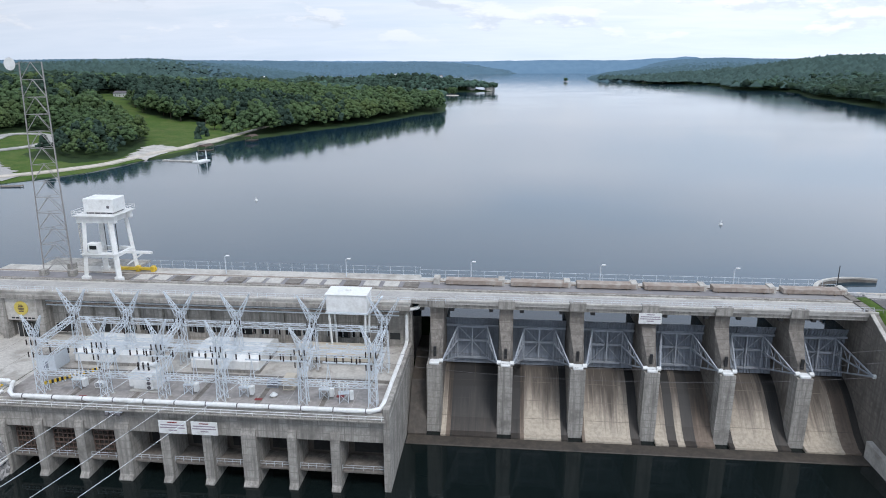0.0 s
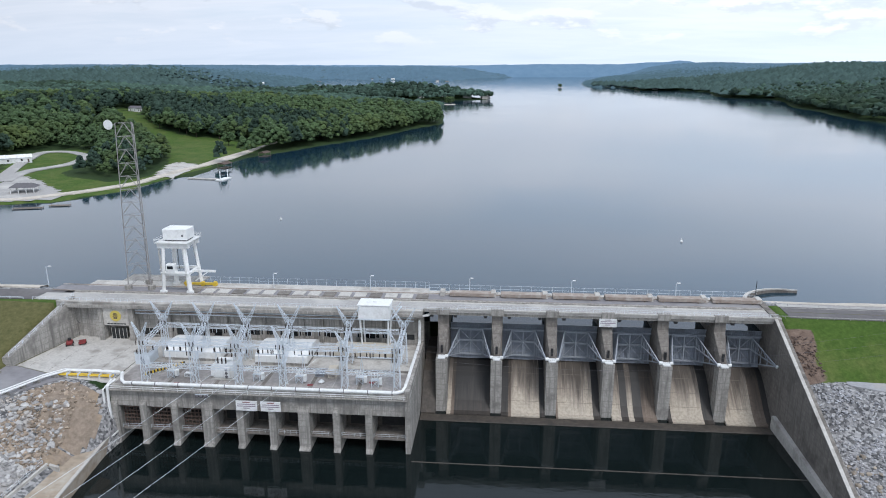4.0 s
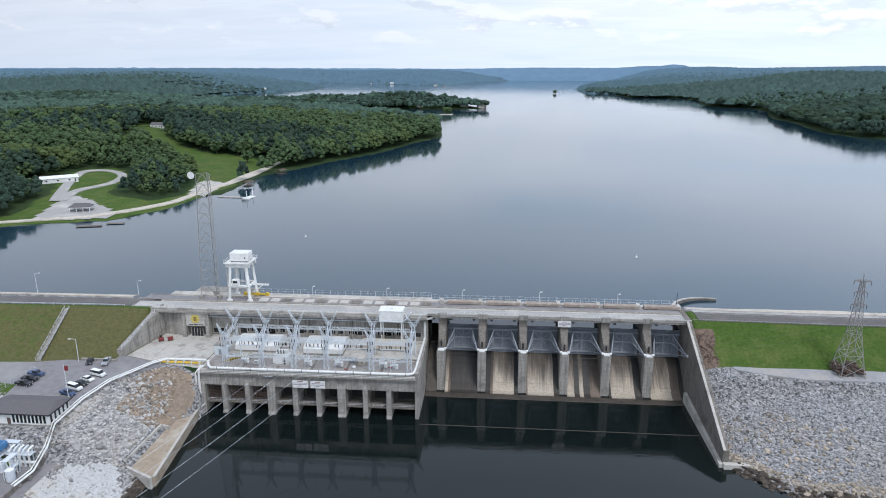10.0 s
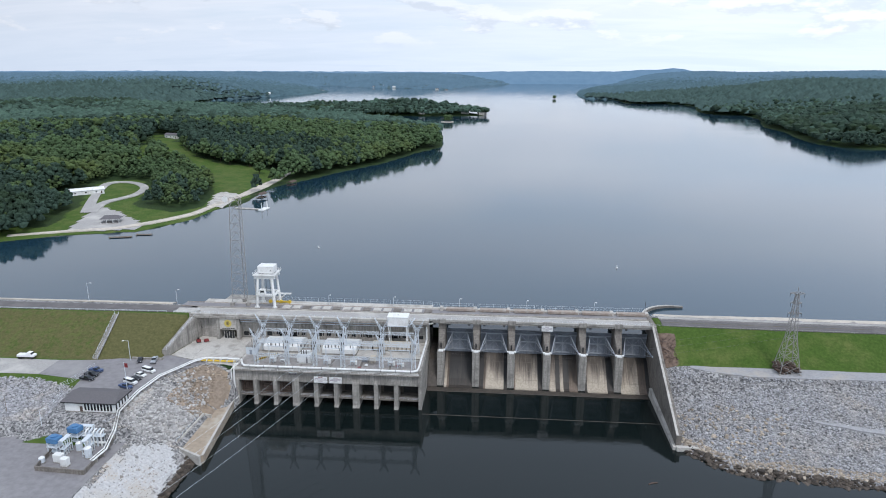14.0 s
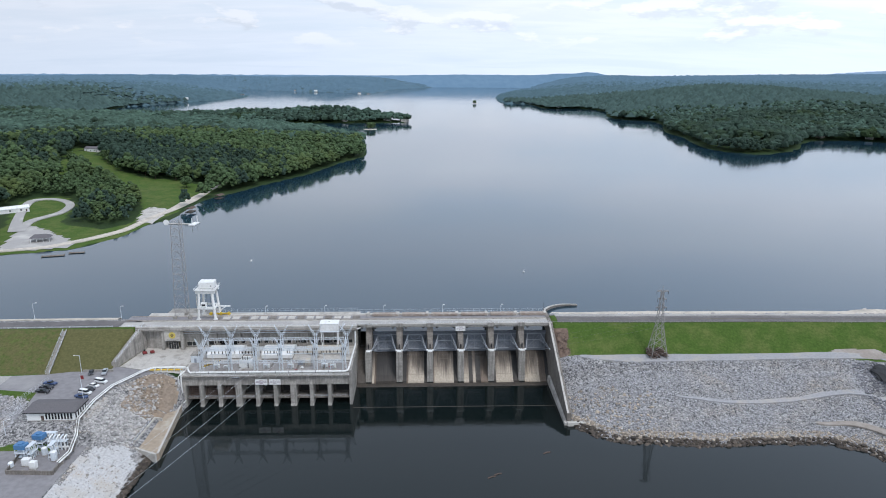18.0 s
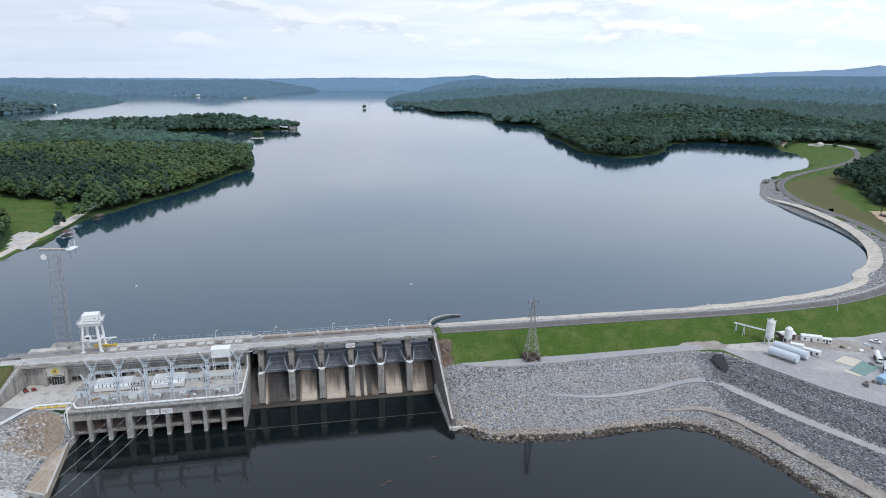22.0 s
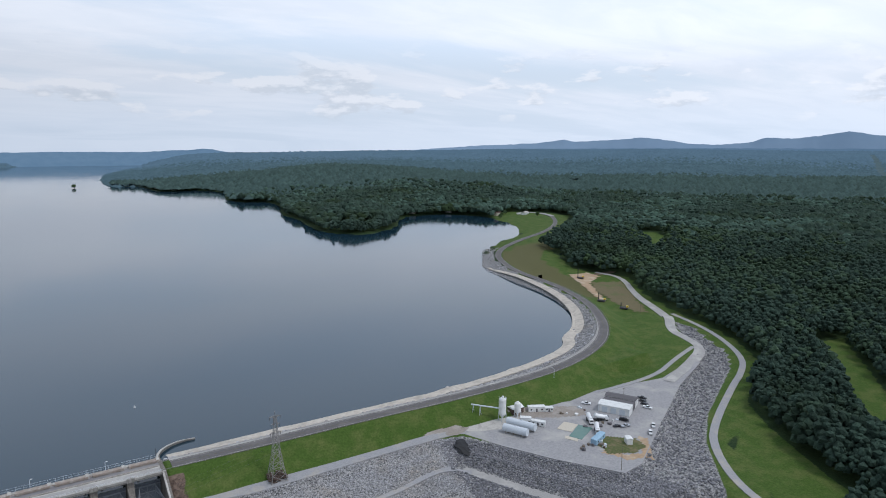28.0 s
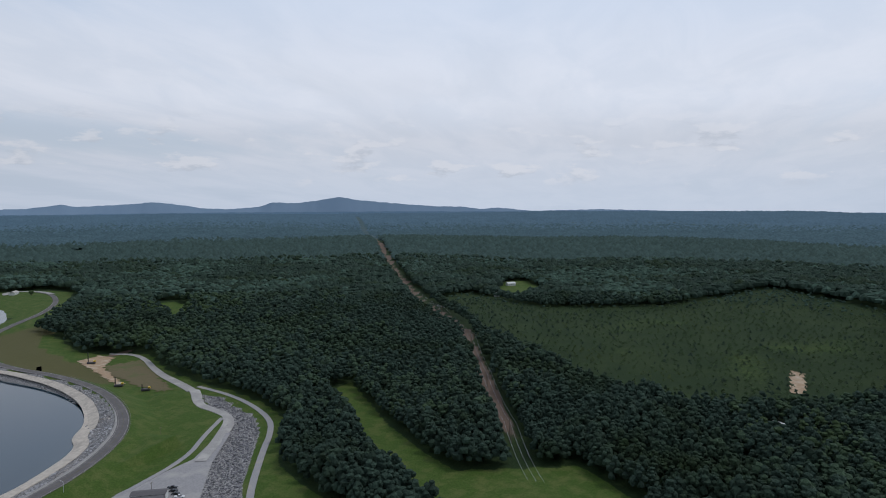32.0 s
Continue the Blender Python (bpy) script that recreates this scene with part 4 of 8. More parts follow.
CHUTE_BROWN = chute_mat("chute_brown", (0.20, 0.155, 0.12), (0.115, 0.088, 0.068), (0.05, 0.042, 0.035), 1.2, 1.85)
CHUTE_DARK = chute_mat("chute_dark", (0.07, 0.058, 0.048), (0.035, 0.031, 0.027), (0.017, 0.016, 0.015), 0.95, 1.6, 0.6)
# strips of each chute from left to right: width share and surface
# dark right-hand edges combine stain with painted shadow of the next pier
CHUTES = [((0.09, CHUTE_PALE), (0.08, CHUTE_BROWN), (0.83, CHUTE_DARK)), ((0.16, CHUTE_DARK), (0.07, CHUTE_BROWN), (0.65, CHUTE_PALE), (0.12, CHUTE_DARK)), ((0.05, CHUTE_BROWN), (0.79, CHUTE_PALE), (0.16, CHUTE_DARK)),
          ((0.22, CHUTE_PALE), (0.16, CHUTE_DARK), (0.12, CHUTE_PALE), (0.2, CHUTE_DARK), (0.3, CHUTE_BROWN)), ((0.08, CHUTE_DARK), (0.7, CHUTE_PALE), (0.22, CHUTE_DARK)), ((0.62, CHUTE_PALE), (0.26, CHUTE_BROWN), (0.12, CHUTE_DARK))]

dam = thing("spillway_dam", "long grey concrete gated spillway with stained chutes", "dam", (0, 0, 0), kind="structure")
for px in PIERS:
    bm = nb()
    prism(bm, [(0, -4), (0, 15.3), (3.4, 15.3), (3.4, -4)], px - 1.5, px + 1.5)
    part("pier_nose", bm, CONCRETE, dam, "pale weathered concrete pier nose")
    bm = nb()
    prism(bm, [(3.42, -4), (3.42, 15.3), (2.2, 15.32), (2.6, 17.2), (7.0, 22.6), (7.0, 25.4), (23, 25.4), (23, -4)], px - 1.45, px + 1.45)
    for v in bm.verts:  # the front edge narrows downwards to the gate's pin
        if v.co.y < 3.5 and v.co.z > 15.31:
            v.co.x = px + (v.co.x - px) * 0.5
    # darker than the nose: the shade of the pier sides is in the colour
    part("pier", bm, GREY_CONCRETE, dam)
# chutes
PROFILE = [(13.2, 10.3), (11.6, 9.95), (9.6, 9.0), (7.2, 7.2), (4.8, 5.0), (2.2, 2.5), (-0.4, 0.75), (-1.8, 0.55), (-1.8, -4), (23, -4), (23, 9), (16, 10.2)]
for k in range(6):
    x0 = PIERS[k] + 1.46
    x1 = PIERS[k + 1] - 1.46 if k < 5 else 86.3
    xa = x0
    for share_, m_ in CHUTES[k]:
        xb = xa + (x1 - x0) * share_
        part("chute_strip", prism(nb(), PROFILE, xa, xb), m_, dam)
        xa = xb
part("side_sluice", prism(nb(), [(16, 12), (6, 9), (-1.8, 0.5), (-1.8, -4), (23, -4), (23, 12)], -5.4, -1.52), WET_AND_SHADE, dam, "dark wet side sluice")
part("toe_sill", box(nb(), -5.4, -5.2, -4, 85.1, -1.82, 0.22, 0.1), WET_AND_SHADE, dam, "wet dark sill at the water's edge")
part("end_sill", box(nb(), -5.0, -24.5, -4, 85.1, -24.1, 0.04), WET_AND_SHADE, dam, "dark sill wall breaking the water")

# side wall on the right, stepping down to the water
bm = nb()
prism(bm, [(23, -4), (23, 27.0), (7.2, 27.0), (-40.8, 5.2), (-40.8, -4)], 86.3, 88.0)
# stains are real; the extra darkness is the wall's shade, painted in
part("training_wall", bm, GREY_CONCRETE, dam, "tall sloping stained retaining wall, coloured darker for its shaded face")
bm = nb()
prism(bm, [(7.0, 27.02), (7.0, 27.25), (-40.9, 5.45), (-40.9, 5.22)], 86.2, 87.0)
part("wall_coping", bm, PALE_CONCRETE, dam, "pale concrete coping")
bm = nb()
prism(bm, [(-1.9, -4), (-1.9, 3.6), (-41.6, 1.2), (-41.6, -4)], 85.2, 86.28)
part("wall_footing", bm, PALE_CONCRETE, dam, "pale stepped footing")
part("wall_footing", box(nb(), 86.3, -42.4, -4, 98.5, -40.9, 1.6, 0.1), PALE_CONCRETE, dam)

# decks along the crest
for k in range(7):
    x0, x1 = (-5.4 if k == 0 else PIERS[k - 1] + 0.0), (PIERS[k] if k < 6 else 88.0)
    part("deck_slab", box(nb(), x0 + 0.02, 6.6, 26.1, x1 - 0.02, 22.5, 26.7), PALE_CONCRETE, dam)
    part("deck_girder", box(nb(), x0 + 1.5, 6.9, 25.2, x1 - 1.5, 7.5, 26.08, 0.05), CONCRETE, dam)
    part("edge_kerb", box(nb(), x0 + 0.03, 6.4, 26.72, x1 - 0.03, 6.9, 27.15, 0.04), PALE_CONCRETE, dam)
    part("rail_beam", box(nb(), x0 + 0.02, 13.2, 26.72, x1 - 0.02, 13.8, 27.0), CONCRETE, dam)
for px in PIERS:
    part("pier_cap", box(nb(), px - 1.7, 6.2, 25.42, px + 1.7, 7.6, 27.3, 0.08), CONCRETE, dam)
    for sx in (-3.2, 3.2):
        part("bearing_bracket", box(nb(), px + sx - 0.45, 7.0, 24.5, px + sx + 0.45, 7.8, 25.18, 0.05), BLACK, dam)


def radial_gate(x0, x1):
    """A radial gate: ribbed skin plate, frame girders and arms to the pins on the piers."""
    g = thing("radial_gate", "grey painted steel radial gate with ribbed skin and braced arms", "gate", ((x0 + x1) / 2, 1.2, 16.0), group="spillway gates")
    w, R = (x1 - x0) / 2 - 0.06, 12.4
    ang = np.linspace(math.asin(-5.6 / R), math.asin(4.9 / R), 9)
    bm = nb()
    a = [[bm.verts.new((sx * w, rr * math.cos(t), rr * math.sin(t))) for t in ang] for sx in (-1, 1) for rr in (R, R + 0.08)]
    for j in range(8):
        bm.faces.new((a[0][j], a[0][j + 1], a[2][j + 1], a[2][j])); bm.faces.new((a[1][j], a[3][j], a[3][j + 1], a[1][j + 1]))
        for k in (0, 2):
            bm.faces.new((a[k][j], a[k + 1][j], a[k + 1][j + 1], a[k][j + 1]))
    for j in (0, 8):
        bm.faces.new((a[0][j], a[1][j], a[3][j], a[2][j]))
    part("skin_plate", bm, GATE, g)
    rib = nb()
    for t0, t1 in zip(ang, ang[1:]):
        beam(rib, (0, (R - 0.15) * math.cos(t0), (R - 0.15) * math.sin(t0)), (0, (R - 0.15) * math.cos(t1), (R - 0.15) * math.sin(t1)), 0.1, 0.3)
    first = part("rib", rib, GATE, g)
    n = 20
    first.matrix_local = Matrix.Translation((-w + 0.25, 0, 0))
    for k in range(1, n):
        share("rib", first.data, g, Matrix.Translation((-w + 0.25 + (2 * w - 0.5) * k / (n - 1), 0, 0)))
    hs = (-4.2, -0.4, 3.0)
    wi = w * 0.56
    for h in hs:
        y = math.sqrt((R - 0.75) ** 2 - h * h)
        part("girder", box(nb(), -wi, y - 0.3, h - 0.22, wi, y + 0.1, h + 0.22), GATE_ARM, g)
    part("top_girder", box(nb(), -w, math.sqrt((R - 0.5) ** 2 - 9) - 0.2, 2.9, w, math.sqrt((R - 0.5) ** 2 - 9) + 0.1, 3.3), GATE_ARM, g)
    for xx in (-wi, 0, wi):
        part("post", beam(nb(), (xx, math.sqrt((R - .75) ** 2 - hs[0] ** 2) - .35, hs[0]), (xx, math.sqrt((R - .75) ** 2 - hs[2] ** 2) - .35, hs[2]), 0.26), GATE_ARM, g)
    for sx in (-1, 1):
        for ha, hb in ((hs[0], hs[1]), (hs[2], hs[1])):
            part("brace", beam(nb(), (sx * wi, 11.3, ha), (0, 11.3, hb), 0.16), GATE_ARM, g)
        pin = Vector((sx * (w - 0.15), -0.2, -0.1))
        ends = [Vector((sx * wi, math.sqrt((R - 0.9) ** 2 - h * h), h)) for h in hs]
        for e in ends:
            part("arm", beam(nb(), pin, e, 0.27), GATE_ARM, g)
        for f in (0.35, 0.6, 0.82):
            part("arm_brace", beam(nb(), pin.lerp(ends[0], f), pin.lerp(ends[2], f), 0.16), GATE_ARM, g)
            part("arm_brace", beam(nb(), pin.lerp(ends[1], f), pin.lerp(ends[2], min(f + 0.2, 1)), 0.12), GATE_ARM, g)
        part("trunnion", tube(nb(), [pin - Vector((0.1 * sx, 0, 0)), pin + Vector((0.75 * sx, 0, 0))], 0.45, 10), WHITE, g, "pale trunnion bearing")
    return g


for k in range(6):
    radial_gate(PIERS[k] + 1.46, PIERS[k + 1] - 1.46 if k < 5 else 86.2)
for px in PIERS:
    tagged(part("trunnion_block", box(nb(), px - 1.0, -0.0, 15.32, px + 1.0, 1.9, 15.85, 0.12), WHITE), "white painted trunnion anchor block on a pier nose", "anchor block", "trunnion blocks")
    # black box added in place of a dark hole in the pier face
    tagged(part("pier_hole_shade", box(nb(), px - 0.3, 2.05, 16.3, px + 0.3, 2.5, 18.4, 0.03), BLACK), "black box standing for a dark hole in the pier face", "slot cover", "slot covers")

# ---- powerhouse ----
PH0, PH1, PHY = -80.0, -5.6, -21.0
house = thing("powerhouse", "grey concrete powerhouse with deep draft tube bays", "powerhouse", kind="structure")
part("deck", box(nb(), PH0, PHY + 0.05, 14.6, PH1, 8.0, YARD_Z - 0.02), PALE_CONCRETE, house, "pale stained concrete switchyard deck")
part("body", box(nb(), PH0 + 0.3, PHY + 6.5, -4, PH1 - 0.3, 8.0, 14.58), GREY_CONCRETE, house)
part("front_beam", box(nb(), PH0, PHY, 9.8, PH1 - 0.6, PHY + 1.2, 14.58, 0.05), CONCRETE, house)
part("end_wall", box(nb(), PH1 - 1.2, PHY - 0.3, -4, PH1, 8.0, 16.6, 0.08), CONCRETE, house)
part("end_wall", box(nb(), PH0, PHY + 1.22, -4, PH0 + 1.2, 8.0, 14.58), CONCRETE, house)
XP = [-79.0, -71.6, -63.6, -55.4, -47.2, -39.2, -31.4, -23.4, -15.5]
for j, xp in enumerate(XP):
    w = 1.35 if j in (3, 6) else 0.85
    bm = nb()
    prism(bm, [(PHY - 0.55, 10.4), (PHY - 0.55, 1.0), (PHY - 1.2, 0.2), (PHY - 1.2, -4), (PHY + 6.5, -4), (PHY + 6.5, 9.78), (PHY - 0.05, 9.78), (PHY - 0.05, 11.6)], xp - w, xp + w)
    part("draft_pier", bm, CONCRETE, house)
for j in range(len(XP)):
    x0 = XP[j] + 0.9
    x1 = XP[j + 1] - 0.9 if j < 8 else -7.0
    # back wall and opening panel hold the bay's shade in their dark colours
    part("back_wall", box(nb(), x0, PHY + 5.9, 3.6, x1, PHY + 6.4, 9.78), WET_AND_SHADE, house, "back wall coloured dark for the bay's shade")
    part("opening_shade", box(nb(), x0 + 1.2, PHY + 5.7, 4.2, x1 - 0.8, PHY + 5.88, 8.2), RECESS_SHADE, house, "near-black panel painted as the shade of a gate opening")
    part("ledge", box(nb(), x0, PHY + 0.6, 3.0, x1, PHY + 5.88, 3.5, 0.03), GREY_CONCRETE, house)
    rl = nb()
    for zz in (4.0, 4.5):
        beam(rl, (x0, PHY + 0.7, zz), (x1, PHY + 0.7, zz), 0.06)
    for i in range(5):
        xx = x0 + (x1 - x0) * i / 4
        beam(rl, (xx, PHY + 0.7, 3.5), (xx, PHY + 0.7, 4.5), 0.06)
    part("ledge_railing", rl, STEEL, house)
    if j in (0, 1, 2):
        lat = nb()
        for i in range(6):
            beam(lat, (x0 + 0.4, PHY + 1.6, 3.7 + i * 1.0), (x1 - 0.4, PHY + 1.6, 3.7 + i * 1.0), 0.22)
        for i in range(7):
            xx = x0 + 0.4 + (x1 - x0 - 0.8) * i / 6
            beam(lat, (xx, PHY + 1.6, 3.6), (xx, PHY + 1.6, 9.2), 0.18)
        part("bulkhead_panel", lat, BROWN, house, "brown steel bulkhead lattice")

# intake wall behind the switchyard and the deck over it
bm = nb()
box(bm, -97, 8.0, -4, -5.5, 9.6, 26.08)
part("intake_wall", bm, CONCRETE, house)
for j in range(14):
    xx = -78 + j * 5.5
    part("buttress", prism(nb(), [(7.98, YARD_Z), (7.2, YARD_Z), (7.2, 22.5), (6.4, 26.08), (7.98, 26.08)], xx - 0.45, xx + 0.45), CONCRETE, house)
for j in range(13):
    xx = -75.25 + j * 5.5
    for zz in ((17.2, 19.6) if j > 2 else (16.6, 20.6)):
        if j > 2 and (zz > 18 or j % 2):
            continue
        part("window", box(nb(), xx - 1.1, 7.9, zz, xx + 1.1, 7.985, zz + (1.5 if j > 2 else 1.9)), GLASS, house, "dark metal-framed window")
part("crest_deck", box(nb(), -109, 4.6, 26.1, -5.45, 24.5, 26.7), PALE_CONCRETE, house, "pale concrete crest roadway")
part("crane_bay", box(nb(), -101, 24.52, 26.1, -76, 31.0, 26.68), CONCRETE, house, "grey concrete crane bay")
part("deck_edge", box(nb(), -109, 4.4, 25.2, -5.45, 5.0, 26.08, 0.05), CONCRETE, house)
part("edge_kerb", box(nb(), -109, 4.4, 26.72, -5.45, 4.9, 27.15, 0.04), PALE_CONCRETE, house)
for dz in (0, 0.5, 1.0):
    part("pipe_run", tube(nb(), [(-97, 6.2, 23.4 + dz * 0.9), (-8, 6.2, 23.4 + dz * 0.9)], 0.16, 6), RUST if dz == 0.5 else STEEL, house)
part("upstream_wall", box(nb(), -109, 23.0, 5, -5.5, 24.4, 26.08), CONCRETE, house)
part("rail_beam", box(nb(), -109, 13.2, 26.72, -5.5, 13.8, 27.0), CONCRETE, house)

# ---- switchyard ----
DECK_STAINED = mat("stained_deck", (0.37, 0.345, 0.325), (0.27, 0.25, 0.235), 1.2, 0.9, bump=0.01, bscale=6, c3=(0.19, 0.172, 0.158), s3=0.16, coords="World")


UNIT_BARS = {}


def bar(parent, name, a, b, w, material=STEEL):
    """One straight bar of a lattice as a part of its own; alike bars share one mesh."""
    if material.name not in UNIT_BARS:
        bm = box(nb(), -0.5, -0.5, 0, 0.5, 0.5, 1)
        me = bpy.data.meshes.new("bar")
        bm.to_mesh(me); bm.free()
        me.materials.append(material)
        UNIT_BARS[material.name] = me
    a, b = Vector(a), Vector(b)
    d_ = b - a
    return share(name, UNIT_BARS[material.name], parent, Matrix.LocRotScale(a, d_.to_track_quat("Z", "Y"), (w, w, d_.length)))


def lattice_column(parent, x, y, z0, z1, w0, w1, n, leg=0.14, brace=0.07, material=STEEL):
    lo = [Vector((x + sx * w0 / 2, y + sy * w0 / 2, z0)) for sx, sy in ((-1, -1), (1, -1), (1, 1), (-1, 1))]
    hi = [Vector((x + sx * w1 / 2, y + sy * w1 / 2, z1)) for sx, sy in ((-1, -1), (1, -1), (1, 1), (-1, 1))]
    for a, b in zip(lo, hi):
        bar(parent, "leg", a, b, leg, material)
    for k in range(4):
        c0, c1, d0, d1 = lo[k], hi[k], lo[(k + 1) % 4], hi[(k + 1) % 4]
        for j in range(n):
            a, b = c0.lerp(c1, j / n), c0.lerp(c1, (j + 1) / n)
            p, q = d0.lerp(d1, j / n), d0.lerp(d1, (j + 1) / n)
            bar(parent, "brace", a, q, brace, material)
            bar(parent, "brace", p, b, brace, material)
            if j % 2:
                bar(parent, "brace", b, q, brace, material)


def lattice_arm(parent, a, b, w0, w1, n, name="arm", size=0.09, material=STEEL):
    """A tapering four-chord truss from a to b."""
    a, b = Vector(a), Vector(b)
    d = (b - a).normalized()
    side = d.cross(Vector((0, 0, 1)))
    side = side.normalized() if side.length > 0.05 else Vector((1, 0, 0))
    up = side.cross(d).normalized()
    lo = [a + side * sx * w0 / 2 + up * sz * w0 / 2 for sx, sz in ((-1, -1), (1, -1), (1, 1), (-1, 1))]
    hi = [b + side * sx * w1 / 2 + up * sz * w1 / 2 for sx, sz in ((-1, -1), (1, -1), (1, 1), (-1, 1))]
    for p, q in zip(lo, hi):
        bar(parent, name + "_chord", p, q, size, material)
    for k in range(4):
        for j in range(n):
            i0, i1 = (k, (k + 1) % 4) if j % 2 else ((k + 1) % 4, k)
            bar(parent, name + "_brace", lo[i0].lerp(hi[i0], j / n), lo[i1].lerp(hi[i1], (j + 1) / n), size * 0.75, material)


def insulator(parent, p, length=1.2, r=0.13, down=True):
    bm = nb()
    n = 7
    for k in range(n):
        z = p[2] + (-1 if down else 1) * length * (k + 0.5) / n
        cyl(bm, p[0], p[1], z - 0.05, z + 0.05, r, r * 0.75, 8)
    cyl(bm, p[0], p[1], min(p[2], p[2] + (-length if down else length)), max(p[2], p[2] + (-length if down else length)), 0.05, None, 6)
    part("insulator", bm, INSULATOR, parent, "dark glazed ribbed insulator")


FRONT_X = [-71.5, -59.0, -47.8, -36.8, -21.6, -8.9]
BACK_X = [-73.2, -61.8, -50.6, -39.0, -23.5, -9.2]
yard = []
for row, (xs_, yy, top) in enumerate(((FRONT_X, -18.6, 27.6), (BACK_X, -4.5, 27.0))):
    for j, xx in enumerate(xs_):
        t = thing("switchyard_tower", "galvanised steel lattice switchyard tower with forked top", "lattice tower", (xx, yy, YARD_Z), group="switchyard towers")
        h = top - YARD_Z
        lattice_column(t, 0, 0, 0, h, 1.5, 1.0, 6, 0.12, 0.055)
        for sx in (-1, 1):
            if row == 0:
                lattice_arm(t, (0.3 * sx, 0, h - 0.3), (1.9 * sx, 0, h + 3.4 if j != 4 else h + 2.6), 0.8, 0.15, 5, "horn")
            else:
                lattice_arm(t, (0.4 * sx, 0, h - 0.6), (3.0 * sx, 0, h + 4.2), 1.0, 0.12, 6, "horn")
        for zz, k in ((h - 1.0, 3), (h - 3.4, 2)):
            for i in range(k):
                insulator(t, (-0.9 + 0.9 * i, -0.95, zz), 1.1)
        for sx, sy in ((-1, -1), (1, -1), (1, 1), (-1, 1)):
            part("footing", box(nb(), 0.75 * sx - 0.3, 0.75 * sy - 0.3, 0, 0.75 * sx + 0.3, 0.75 * sy + 0.3, 0.25, 0.03), PALE_CONCRETE, t)
        yard.append(t)
# beams between towers
for xs_, yy, zs in ((FRONT_X, -18.6, (25.6, 19.8)), (BACK_X, -4.5, (24.6, 20.2))):
    for a, b in zip(xs_, xs_[1:]):
        for zz in zs:
            t = thing("lattice_beam", "galvanised lattice beam strung between switchyard towers", "lattice beam", ((a + b) / 2, yy, zz), group="switchyard beams")
            L = (b - a) / 2 - 0.6
            lattice_arm(t, (-L, 0, 0), (L, 0, 0), 0.9, 0.9, max(6, int(L * 1.3)), "truss")
            if zz > 22:
                for k in range(3):
                    insulator(t, (-L * 0.62 + k * L * 0.62, 0, -0.5), 1.3, 0.17)
for a, b in zip(FRONT_X, BACK_X):
    t = thing("lattice_beam", "galvanised lattice beam strung between switchyard towers", "lattice beam", ((a + b) / 2, -11.5, 25.2), group="switchyard beams")
    lattice_arm(t, ((a - b) / 2, -6.4, 0), ((b - a) / 2, 6.4, 0), 0.85, 0.85, 9, "truss")
    for k in range(2):
        insulator(t, (0, -3 + 6 * k, -0.5), 1.2, 0.15)


# lower bus gallery: stands with upright insulators carrying three bus tubes
for a, b in zip(FRONT_X, FRONT_X[1:]):
    xm, L = (a + b) / 2, (b - a) / 2 - 1.6
    for yy in (-11.0,):
        t = thing("bus_stand", "galvanised stand with dark upright insulators under bus tubes", "bus stand", (xm, yy, YARD_Z), group="bus stands")
        for s in (-1, 1):
            part("leg", beam(beam(nb(), (s * L * 0.8 - 0.5, 0, 0), (s * L * 0.8, 0, 4.6), 0.13), (s * L * 0.8 + 0.5, 0, 0), (s * L * 0.8, 0, 4.6), 0.13), STEEL, t)
        part("cross_beam", box(nb(), -L, -0.15, 4.6, L, 0.15, 4.85), STEEL, t)
        for k in range(6):
            xx = -L * 0.85 + k * L * 0.34
            insulator(t, (xx, 0, 4.85), 1.3, 0.17, False)
        part("bus_tube", tube(nb(), [(-L, 0, 6.25), (L, 0, 6.25)], 0.07, 6), STEEL, t)
for a, b in zip(FRONT_X, BACK_X):
    t = thing("lattice_beam", "galvanised lattice beam strung between switchyard towers", "lattice beam", ((a + b) / 2, -11.5, 21.0), group="switchyard beams")
    lattice_arm(t, ((a - b) / 2, -6.4, 0), ((b - a) / 2, 6.4, 0), 0.7, 0.7, 8, "truss", 0.08)


def disconnect(x, y, z=YARD_Z, rz=0):
    """A breaker: frame stand, control box, three raked bushings."""
    t = thing("circuit_breaker", "grey oil circuit breaker with control box and raked bushings", "circuit breaker", (x, y, z), rz, "circuit breakers")
    for sx, sy in ((-1, -1), (1, -1), (1, 1), (-1, 1)):
        part("leg", beam(nb(), (0.8 * sx, 0.5 * sy, 0), (0.8 * sx, 0.5 * sy, 1.9), 0.12), STEEL, t)
    part("frame", box(nb(), -0.95, -0.6, 1.8, 0.95, 0.6, 2.0, 0.02), STEEL, t)
    part("cross_brace", beam(beam(nb(), (-0.8, -0.5, 0.1), (0.8, -0.5, 1.8), 0.06), (0.8, -0.5, 0.1), (-0.8, -0.5, 1.8), 0.06), STEEL, t)
    box_ = part("control_box", box(nb(), 1.05, -0.5, 0.5, 1.75, 0.5, 2.1, 0.05), WHITE, t, "white control cabinet")
    part("cabinet_door", box(nb(), 1.2, -0.53, 0.65, 1.6, -0.505, 1.95), WHITE, box_)
    for k in range(3):
        for s in (-1, 1):
            part("bushing", tube(nb(), [(-0.55 + 0.55 * k, 0.1 * s, 2.0), (-0.8 + 0.8 * k, 0.75 * s, 3.4)], 0.11, 8), WHITE, t)


for x, y in ((-66.1, -16.2), (-44.1, -16.4), (-33.4, -16.5), (-18.5, -16.0)):
    disconnect(x, y)
for x, y in ((-14.6, -17.2),):
    disconnect(x, y, rz=15)


